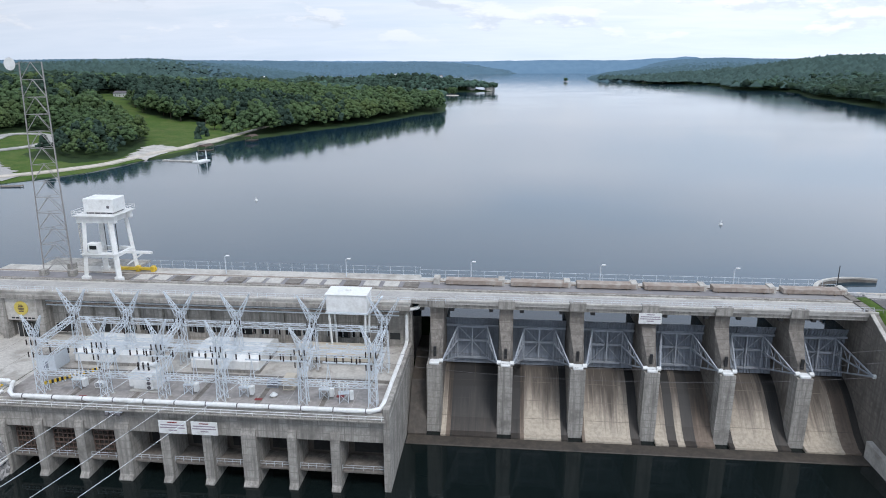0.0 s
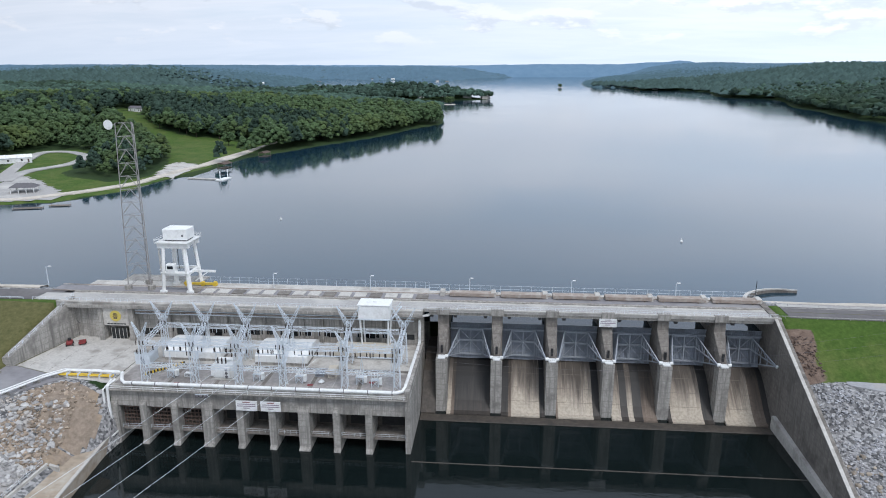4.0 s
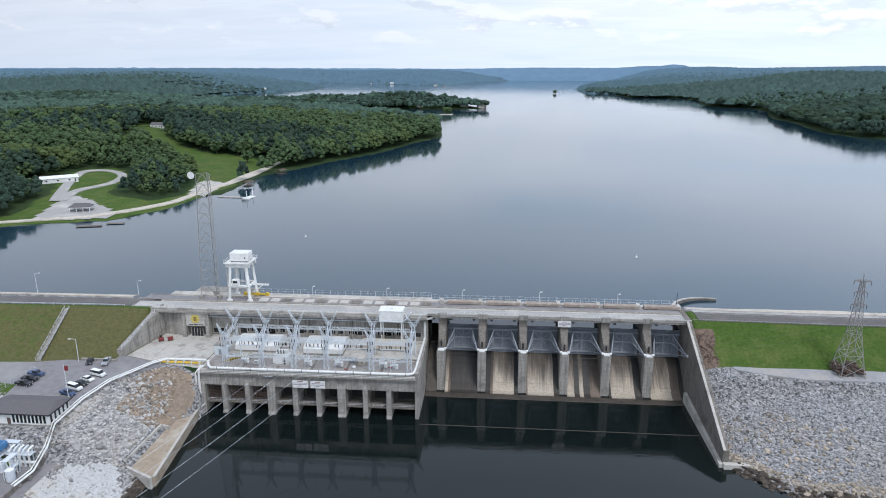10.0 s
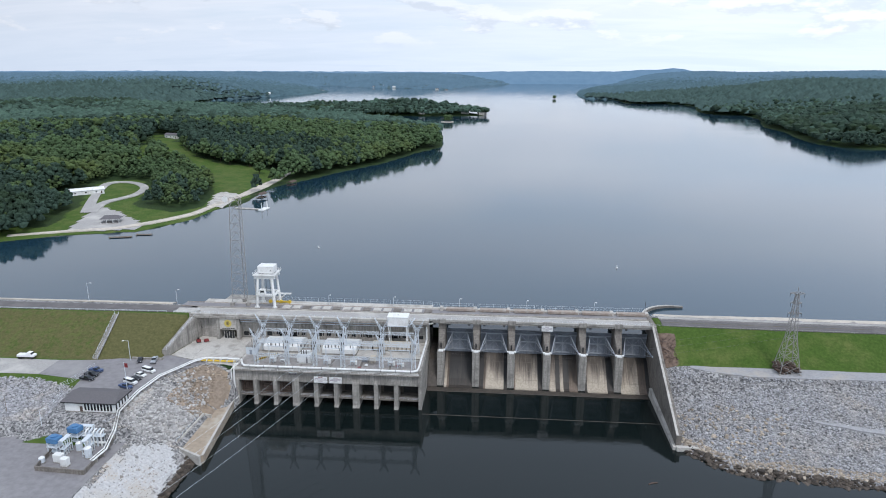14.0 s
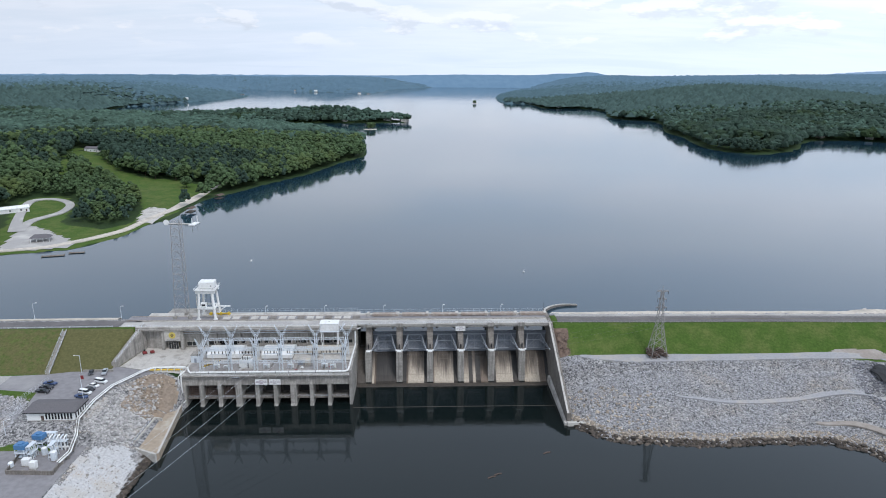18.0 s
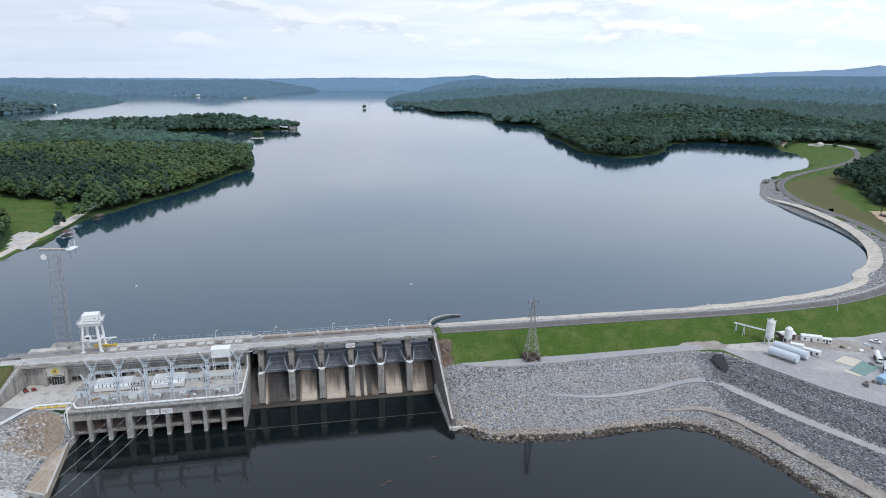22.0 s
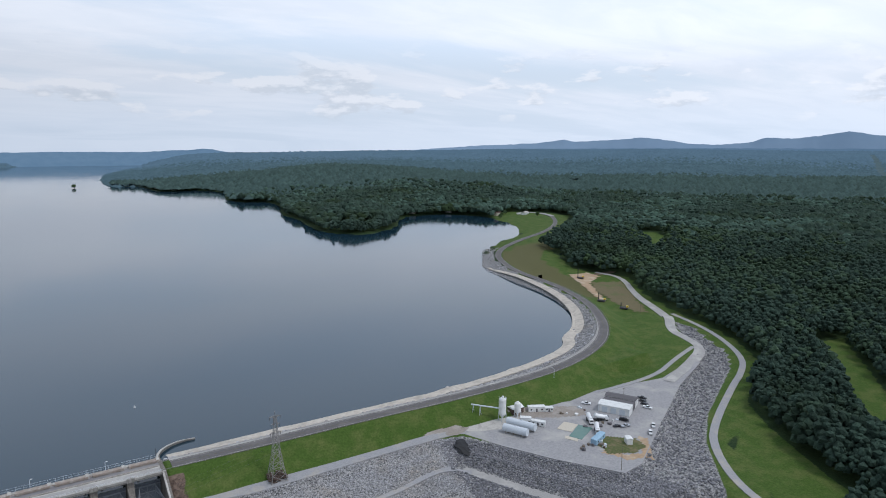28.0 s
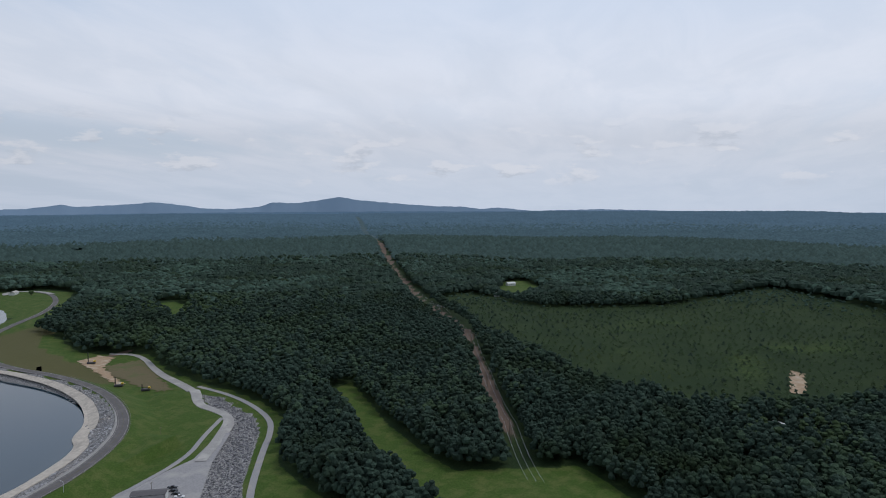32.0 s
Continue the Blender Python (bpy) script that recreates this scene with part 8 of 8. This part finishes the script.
stones("rubble_stones", 11000, pick(-112, -110, -78, -19, lambda x, y: (area_dist(x, y, BAY_LEFT_LAND) < 0) & (area_dist(x, y, LEFT_PAD) > 0.8) & (area_dist(x, y, LOW_YARD) > 0.5) & ~((x > -86.5) & (y > -60))), (0.14, 0.42), PALE_ROCK, "pale broken rubble on the left bank", 26)
stones("riprap_stones", 9000, pick(-200, -64, -105, -34, lambda x, y: (area_dist(x, y, LEFT_PAD) > 0.5) & (area_dist(x, y, LOW_YARD) > 0.5)), (0.2, 0.46), ROCK, "grey riprap stones below the office", 27)
stones("shore_stones", 5000, pick(-84, -130, -74, -62, lambda x, y: line_dist(x, y, BANK_LEFT) < 2.2), (0.35, 0.9), BROWN_ROCK, "dark wet stones at the waterline", 28)
stones("lake_riprap_stones", 42000, pick(88, 8, 620, 480, lambda x, y: inside(x, y, LAKE_SIDE) & (line_dist(x, y, ROAD_R) > 7.5) & (line_dist(x, y, ROAD_R) < 46) & (lake_dist(x, y) > -1) & (line_dist(x, y, beach) > 4.5)), (0.4, 0.95), ROCK, "grey riprap stones on the lake face of the embankment", 30)


def cover_patch(name, outline, material, label, category, lift=0.15, step=3.0):
    """A patch of surface draped over the ground inside an outline."""
    xs, ys = [p[0] for p in outline], [p[1] for p in outline]
    gx, gy = np.arange(min(xs), max(xs) + step, step), np.arange(min(ys), max(ys) + step, step)
    X, Y = np.meshgrid(gx, gy)
    k = area_dist(X, Y, list(outline)) < step * 0.4 + (vnoise(X, Y, 6) - 0.5) * 2
    Zp = land(X, Y) + lift
    idx = np.arange(X.size).reshape(X.shape)
    q = k[:-1, :-1] & k[:-1, 1:] & k[1:, 1:] & k[1:, :-1]
    f = np.stack([idx[:-1, :-1], idx[:-1, 1:], idx[1:, 1:], idx[1:, :-1]], -1)[q]
    used, inv = np.unique(f, return_inverse=True)
    v = np.stack([X.ravel(), Y.ravel(), Zp.ravel()], 1)[used]
    return tagged(new(name, raw_mesh(name, v, inv.reshape(-1, 4), material)), label, category, kind="structure")


WHITE_RUBBLE = mat("white_rubble", (0.56, 0.55, 0.54), (0.40, 0.395, 0.39), 1.4, 0.95, bump=0.12, bscale=2, c3=(0.46, 0.43, 0.39), s3=0.12, coords="World")
stones("scree_stones", 2600, pick(-98, -42, -80, -20, lambda x, y: (area_dist(x, y, LEFT_PAD) > 0.6) & (area_dist(x, y, BAY_LEFT_LAND) < 0) & ~((x > -86) & (y < -24))), (0.2, 0.5), EARTH_ROCK, "brown broken stones in raw earth beside the powerhouse", 33)
stones("rubble_slabs", 700, pick(-104, -62, -84, -26, lambda x, y: (area_dist(x, y, LEFT_PAD) > 1.0) & (area_dist(x, y, BAY_LEFT_LAND) < 0) & (x < -87)), (0.35, 0.8), PALE_ROCK, "larger pale slabs on the rubble slope", 34)
cover_patch("ground_scree", [(-80.5, -25), (-82, -21.5), (-93, -20.5), (-98, -25), (-93, -29), (-86.5, -40), (-82, -36)], EARTH, "brown raw earth bank beside the powerhouse", "bare earth", 0.4, 1.0)
cover_patch("ground_rubble_slope", [(-87, -36), (-93, -30), (-100, -30), (-103.5, -38), (-105, -60), (-97.5, -64), (-87, -62)], GRAVEL, "dusty grey rubble slope below the parking lot", "rubble slope", 0.06, 1.5)
cover_patch("ground_gravel_slope", [(-95, -70), (-86.8, -62), (-80, -70), (-79.5, -100), (-94, -130), (-96, -100)], WHITE_RUBBLE, "pale gravel slope down to the river", "gravel slope", 0.3, 1.5)
for poly, lb in (([(588.9, 268.3), (621.1, 271.4), (622, 249.1), (585.1, 229.7), (545.5, 167), (537.7, 169), (566.3, 220.8)], "orange bare soil by the drill rigs"), ([(756, -436), (773, -440), (764, -452), (691, -436.7), (685.3, -424.8), (696.5, -424.8)], "orange clay clearing in the woods")):
    cover_patch("ground_soil", poly, BARE, lb, "bare earth", 0.4, 3.0)
cover_patch("ground_stubble", [(588.7, 233.4), (628.3, 219.4), (587.5, 167.9), (543.7, 112.1), (533.8, 119.9), (545.8, 159.5), (571.5, 213.3)], DRY, "brown stubble field below the crest road", "stubble field", 0.3, 4.0)

cover_patch("ground_yard_grass", [(288, -64), (300, -62), (311, -72), (308, -82), (296, -84), (285, -78)], GROUND_GRASS, "tufted rough grass patch in the works yard", "grass patch", 0.22, 1.2)
cover_patch("ground_yard_dirt", [(283, -74), (290, -70), (292, -82), (300, -86), (309, -80), (314, -70), (316, -76), (304, -91), (288, -88)], BARE, "tan worn dirt round the grass patch", "bare earth", 0.16, 1.2)
cover_patch("ground_yard_seam", [(204, -9.4), (214, -8.6), (224, -8.2), (236, -8.4), (246, -12), (238, -17), (222, -14.8), (206, -13.6)], YARD_MUD, "brown trodden dirt where the bank track meets the yard", "bare earth", 0.24, 0.5)
cover_patch("ground_yard_mud", [(270, -8), (300, -14), (318, -24), (312, -36), (296, -30), (282, -22)], YARD_MUD, "brown trodden dirt between cabins and slab", "bare earth", 0.17, 1.5)

# landing on the left shore
ribbon("road_landing", round_off([(-300, 145), (-276, 158), (-259, 165), (-240, 171), (-227, 186), (-217, 202), (-208, 220), (-206, 252), (-203, 272), (-199, 292), (-197, 351), (-193, 416), (-189, 450)], 2), (4, 5, 6, 7, 7, 6, 6, 8, 11, 8, 4.5, 3.8, 3.4), SAND, "pale gravel shore track with boat landing", lift=0.45)
ribbon("road_loop", round_off([(-283, 206), (-300, 240), (-316, 277), (-326, 306), (-311, 319), (-287, 302), (-279, 270), (-284, 250), (-288, 232), (-280, 206)], 2), (9, 8, 7, 7, 7, 7, 7, 7, 8, 9), GRAVEL, "pale gravel loop drive", lift=0.5)
cover_patch("ground_landing", [(-272, 164), (-276, 181), (-281, 209), (-286, 228), (-271, 218), (-246, 201), (-230, 188), (-224, 172), (-243, 164)], GRAVEL, "worn pale gravel apron behind the shore", "gravel apron", 0.3, 3.0)
cover_patch("ground_ramp", [(-210, 250), (-224, 298), (-216, 307), (-203, 299), (-195, 264), (-199, 246)], PALE_CONCRETE, "pale concrete boat ramp", "boat ramp", 0.35, 3.0)
ribbon("road_lane", round_off([(-393.8, 399.8), (-424.2, 397.2), (-452.9, 420.3)], 1), 4.0, GRAVEL, "pale lane to the houses", lift=0.4)


def dock(x, y, rz, w, d, roof, label):
    t = thing("boat_dock", label, "boat dock", (x, y, WATER_Z), rz, "boat docks")
    n_ = max(4, int(w / 1.2))
    for k in range(n_):
        part("plank", box(nb(), -w / 2 + k * w / n_, -d / 2, 0.35, -w / 2 + (k + 0.9) * w / n_, d / 2, 0.5), WOOD, t)
    for sx in (-1, 1):
        for sy in (-1, 1):
            part("stilt", cyl(nb(), sx * (w / 2 - 0.2), sy * (d / 2 - 0.2), -2, 3.4 if roof else 1.0, 0.14, None, 8), WOOD, t)
    if roof:
        part("roof", prism(nb(), [(-d / 2 - 0.5, 3.3), (0, 4.5), (d / 2 + 0.5, 3.3)], -w / 2 - 0.5, w / 2 + 0.5), roof, t)
    return t


dock(-182, 297, 80, 9, 6, BROWN, "covered boat dock with brown roof")
dock(-175, 360, 80, 9, 6, BROWN, "covered boat dock with brown roof")
dock(-226, 152, 15, 14, 3, None, "low weathered timber dock")
dock(-214, 160, 10, 10, 3, None, "low weathered timber dock")
t = thing("floating_pier", "white floating pier with two mooring posts", "pier", (-173, 248, WATER_Z), -8)
for k in range(6):
    part("pontoon", box(nb(), -14 + k * 4.4, -1.2, -0.2, -9.8 + k * 4.4, 1.2, 0.6, 0.05), PALE_CONCRETE, t)
part("head", box(nb(), 8, -4.5, -0.2, 13, 6.5, 0.7, 0.08), WHITE, t)
for y_ in (-3.5, 5.5):
    part("mooring_post", cyl(nb(), 11.0, y_, -2, 6.0, 0.4, 0.3, 10), WHITE, t)
t = thing("pavilion", "open shore pavilion with grey hipped roof", "pavilion", (-252, 186, float(land(np.array([-252.0]), np.array([186.0]))[0])), 15)
bm = nb()
v = [bm.verts.new(p) for p in ((-7, -4.5, 3.2), (7, -4.5, 3.2), (7, 4.5, 3.2), (-7, 4.5, 3.2), (-4, 0, 5.4), (4, 0, 5.4))]
for f in ((0, 1, 5, 4), (2, 3, 4, 5), (1, 2, 5), (3, 0, 4), (3, 2, 1, 0)):
    bm.faces.new([v[i] for i in f])
part("roof", bm, SLATE, t)
for sx in (-6, -2, 2, 6):
    for sy in (-3.8, 3.8):
        part("post", beam(nb(), (sx, sy, -0.5), (sx, sy, 3.2), 0.3), WHITE, t)


def house_thing(x, y, rz, w, d, h, wall, roof, label, name="house", cat="house"):
    z = float(land(np.array([float(x)]), np.array([float(y)]))[0])
    t = thing(name, label, cat, (x, y, z), rz, "shore houses")
    part("wall", box(nb(), -w / 2, -d / 2, -1.5, w / 2, d / 2, h), wall, t)
    part("roof", prism(nb(), [(-d / 2 - 0.5, h), (0, h + d * 0.28), (d / 2 + 0.5, h)], -w / 2 - 0.5, w / 2 + 0.5), roof, t)
    for k in range(3):
        wn = part("window", box(nb(), -w * 0.33 + k * w * 0.3 - 0.6, -d / 2 - 0.06, 1.0, -w * 0.33 + k * w * 0.3 + 0.6, -d / 2 - 0.005, 2.2), GLASS, t)
    part("door", box(nb(), w * 0.42 - 0.5, -d / 2 - 0.06, 0, w * 0.42 + 0.5, -d / 2 - 0.005, 2.1), BROWN, t)
    return t


house_thing(-391, 563, -12, 18, 9, 3.6, WHITE, SLATE, "white bungalow with dark roof at the lawn's edge")
house_thing(-476, 524, 8, 22, 10, 4.2, WHITE, PALE_CONCRETE, "pale house among the trees")
house_thing(-415, 496, 8, 14, 9, 3.4, TAN, SLATE, "tan bungalow among the trees")
house_thing(-318, 262, 38, 26, 7, 3.2, WHITE, WHITE, "long low white boat shed", "boat_shed", "shed")
for x, y in ((-331, 190.9), (-324.1, 193.2)):
    t = thing("water_tank", "upright white water tank by the shore", "tank", (x, y, 21.5), group="shore tanks")
    part("shell", cyl(nb(), 0, 0, 0, 9, 2.6, 2.6, 18), WHITE, t)
    part("cap", cyl(nb(), 0, 0, 9, 9.8, 2.6, 0.6, 18), WHITE, t)
hr_ = random.Random(9)
spots = [(-470, 1302), (-390, 1306), (-310, 1312), (-160, 1312), (-60, 1336), (-20, 1332), (-110, 1330), (-800, 2830), (-850, 2760), (-870, 2650), (-900, 2500), (-880, 2330), (-840, 3585), (-680, 3475), (-560, 3435), (-480, 3440),
         (-300, 3190), (-250, 3160), (-620, 3480), (-960, 2200), (440, 2015), (470, 1905), (545, 1935), (585, 1900), (610, 1800), (625, 1400), (760, 925), (840, 905), (700, 900), (895, 800)]
for x, y in spots:
    house_thing(x, y, hr_.uniform(-40, 40), hr_.uniform(12, 20), hr_.uniform(8, 11), hr_.uniform(4, 6.5), hr_.choice((WHITE, WHITE, TAN, PALE_CONCRETE)), hr_.choice((SLATE, WHITE, BROWN)), "lakeside house among trees on the far shore")
for x, y, w_ in ((1379, -40, 18), (1209, -99, 30), (1227, -44, 16), (1261, -118, 24), (1578, -362, 16), (1524, -417, 18), (1421, -302, 14), (553.4, -405.2, 12), (578.3, -395.3, 9)):
    house_thing(x, y, hr_.uniform(-60, 60), w_, 10, 4.5, WHITE, hr_.choice((WHITE, SLATE)), "pale farm building in a woodland clearing", "farm_building", "farm building")
house_thing(940, 765, 30, 20, 9, 4, WHITE, PALE_CONCRETE, "low white park building by the road's end", "park_building", "park building")
ribbon("road_park", round_off([(950, 690), (975, 745), (972, 790), (945, 795), (930, 770)], 2), 9, GRAVEL, "pale parking loop by the park", lift=0.4)

# drill rigs on the bare soil
for x, y, h in ((589.8, 249.9, 12), (536.8, 166.2, 9), (533.4, 133.3, 6)):
    z = float(land(np.array([float(x)]), np.array([float(y)]))[0]) + 0.3
    t = thing("drill_rig", "dark drill rig with upright mast", "drill rig", (x, y, z), 30, "drill rigs")
    part("chassis", box(nb(), -1.5, -4, 0.8, 1.5, 4, 2.0, 0.1), SLATE, t)
    part("cab", box(nb(), -1.3, -4, 2.02, 1.3, -2, 3.6, 0.1), YELLOW, t)
    part("mast", beam(nb(), (0, 3.0, 1.5), (0, 3.0, h), 0.7), BLACK, t)
    for sx in (-1.6, 1.6):
        part("track", box(nb(), sx - 0.4, -3.6, 0, sx + 0.4, 3.6, 0.8, 0.2), BLACK, t)

# lone trees on the lawns


def lone_tree(x, y, h, r, seed, leaf=LEAF):
    rg = np.random.RandomState(seed)
    z = float(land(np.array([float(x)]), np.array([float(y)]))[0])
    t = thing("tree", "single broad green tree with a short trunk", "tree", (x, y, z), 0, "lawn trees")
    part("trunk", cyl(nb(), 0, 0, -0.3, h * 0.5, 0.38, 0.2, 8), BARK, t)
    for k in range(4):
        an = 1.6 * k + rg.uniform(0, 1)
        part("limb", beam(nb(), (0, 0, h * 0.3), (math.cos(an) * r * 0.6, math.sin(an) * r * 0.6, h * 0.62), 0.2), BARK, t)
    n_ = 70
    u = rg.normal(0, 1, (n_, 3)); u /= np.linalg.norm(u, axis=1)[:, None]
    c_ = u * (rg.uniform(0.3, 1, n_) ** 0.5)[:, None] * np.array([r, r, h * 0.36]) + np.array([0, 0, h * 0.62])
    v, f = clumps(c_, rg.uniform(0.7, 1.5, n_) * r / 4.5, rg, 0.35)
    ob = new("crown", raw_mesh("crown", v, f, leaf, False))
    ob.parent = t


for j, (x, y) in enumerate(((-335, 486), (-313, 459), (-300, 464), (-279, 443), (-264, 431), (-220, 398), (-241, 428), (-304, 478), (-322, 480), (-345, 500), (-352, 512), (-290, 452), (-371, 470), (-356, 455))):
    lone_tree(x, y, 12 + (j * 37 % 5), 4.6 + (j * 17 % 3) * 0.7, 100 + j)
for j, (x, y) in enumerate(((890, 780), (915, 800), (870, 760), (935, 720))):
    lone_tree(x, y, 9, 4, 140 + j)


def islet(x, y, r, h, n_, seed):
    rg = np.random.RandomState(seed)
    bm = nb()
    cyl(bm, x, y, WATER_Z - 3, WATER_Z + 0.6, r * 1.5, r, 14)
    tagged(part("ground_islet", bm, SAND), "small sandy islet in the reservoir", "islet", kind="structure")
    for k in range(n_):
        an, d_ = rg.uniform(0, 6.28), rg.uniform(0, 0.8) * r
        t = thing("tree", "slender tree on a small islet", "tree", (x + d_ * math.cos(an), y + d_ * math.sin(an), WATER_Z + 0.4), group="islet trees")
        part("trunk", cyl(nb(), 0, 0, 0, h * 0.6, 0.3, 0.15, 6), BARK, t)
        c_ = np.column_stack([rg.normal(0, 1.8, 26), rg.normal(0, 1.8, 26), h * rg.uniform(0.3, 1, 26)])
        v, f = clumps(c_, rg.uniform(1.0, 2.2, 26), rg, 0.35)
        ob = new("crown", raw_mesh("crown", v, f, LEAF, False))
        ob.parent = t


islet(217, 2200, 9, 11, 8, 60)
islet(-86, 1132, 13, 13, 12, 61)

# buoys and drift on the water
for x, y, z in ((-88.6, 138, WATER_Z), (89.6, 110, WATER_Z)):
    t = thing("marker_buoy", "small white marker buoy", "buoy", (x, y, z), group="buoys")
    part("float", cyl(nb(), 0, 0, -0.2, 0.6, 0.7, 0.5, 12), WHITE, t)
    part("spar", cyl(nb(), 0, 0, 0.6, 1.5, 0.15, 0.1, 8), WHITE, t)
for x, y in ((51.0, -77.3), (53.5, -75.5), (74.1, -61.9)):
    t = thing("driftwood", "dark drifting log at the surface", "driftwood", (x, y, TAIL_Z), 20, "driftwood")
    part("log", tube(nb(), [(-1.6, 0, 0), (0, 0.2, 0.1), (1.6, 0, 0)], 0.25, 6), BROWN, t)

# power corridor through the woods
for x, y in ((498.7, -208.2), (630, -161), (793, -105), (965, -17), (1171, 100), (1386, 217)):
    z = float(land(np.array([x]), np.array([y]))[0])
    t = thing("pole_structure", "timber H-frame power pole in the cleared corridor", "power pole", (x, y, z), 25, "corridor poles")
    for s in (-2.2, 2.2):
        part("pole", cyl(nb(), s, 0, -0.5, 17, 0.28, 0.18, 8), WOOD, t)
    part("cross_arm", box(nb(), -5, -0.15, 14.6, 5, 0.15, 15.0), WOOD, t)
    part("brace", beam(beam(nb(), (-2.2, 0, 8), (2.2, 0, 12), 0.15), (2.2, 0, 8), (-2.2, 0, 12), 0.15), WOOD, t)
for off_ in (-4.5, 0, 4.5):
    pts = []
    nodes = [(404.4, -240.8), (498.7, -208.2), (630, -161), (793, -105), (965, -17), (1171, 100)]
    zs2 = ground_z(nodes) + 14.4
    for k in range(len(nodes) - 1):
        for j in range(8):
            f = j / 8
            pts.append((nodes[k][0] * (1 - f) + nodes[k + 1][0] * f, nodes[k][1] * (1 - f) + nodes[k + 1][1] * f + off_, zs2[k] * (1 - f) + zs2[k + 1] * f - 3.5 * 4 * f * (1 - f)))
    o = Vector(pts[0])
    t = thing("power_line", "thin overhead power line along the cleared corridor", "power line", tuple(o), group="corridor lines")
    part("conductor", tube(nb(), [Vector(p) - o for p in pts], 0.06, 4), STEEL, t)

# water tower far off
t = thing("water_tower", "distant white water tower above the woods", "water tower", (2494, 3228, 38))
part("column", cyl(nb(), 0, 0, -20, 36, 4, 3, 12), WHITE, t)
bm = nb()
bmesh.ops.create_uvsphere(bm, u_segments=16, v_segments=10, radius=8.5, matrix=Matrix.Translation((0, 0, 42)) @ Matrix.Diagonal((1, 1, 0.8, 1)))
part("tank", bm, WHITE, t)


def ridge(name, r, az0, az1, profile, material, label, base=20.0):
    """A far range of hills round part of the horizon: (bearing, height) by its own curve."""
    az = np.linspace(az0, az1, 420)
    h = profile(az) + 5 * vnoise(az * 3, az * 0, 1.0) + 3 * vnoise(az * 11, az * 0, 1.0)
    rows = []
    for f in np.linspace(0, 1, 7):
        rr = r - 150 * (1 - f)
        zz = base + (h - base) * (f ** 0.8) * (1 - 0.12 * (1 - f) * vnoise(az * 4, az * 0 + f * 9, 1.0))
        rows.append(np.column_stack([40 + rr * np.sin(np.radians(az)), -290 + rr * np.cos(np.radians(az)), zz]))
    v = np.concatenate(rows)
    n_ = len(az)
    i = np.arange(7 * n_).reshape(7, n_)
    f = np.stack([i[:-1, :-1], i[:-1, 1:], i[1:, 1:], i[1:, :-1]], -1).reshape(-1, 4)
    tagged(new(name, raw_mesh(name, v, f, material)), label, "hills", kind="structure")


def low_hills(az):
    return np.interp(az, [-60, -30, -19, -10, -3, 3, 9, 12, 13.6, 15, 16, 20, 30, 40, 55, 70, 90, 115], [102, 104, 101, 97, 94, 102, 101, 112, 122, 104, 92, 97, 112, 126, 138, 143, 139, 137])


def mountains(az):
    return np.interp(az, [30, 36, 38.8, 41.3, 43.4, 44.5, 48.5, 49.7, 51.7, 53.4, 55.5, 57.9, 58.9, 60.6, 62.5, 63.6, 64.5, 65.9, 69, 73, 74.9, 76.6, 78.2, 81, 86.8, 92, 101, 112],
                     [110, 146, 156, 166, 192, 178, 197, 210, 192, 168, 160, 176, 210, 202, 219, 238, 248, 228, 203, 178, 179, 158, 169, 145, 157, 146, 137, 132])


# both ridges wear haze as their base colour
ridge("backdrop_hills", 4830, -58, 112, low_hills, FAR_HAZE_HILLS, "low wooded hills along the horizon, coloured blue for haze")
ridge("backdrop_mountains", 4930, 30, 112, mountains, FAR_HAZE_MOUNT, "mountain range far off, coloured pale blue for haze")
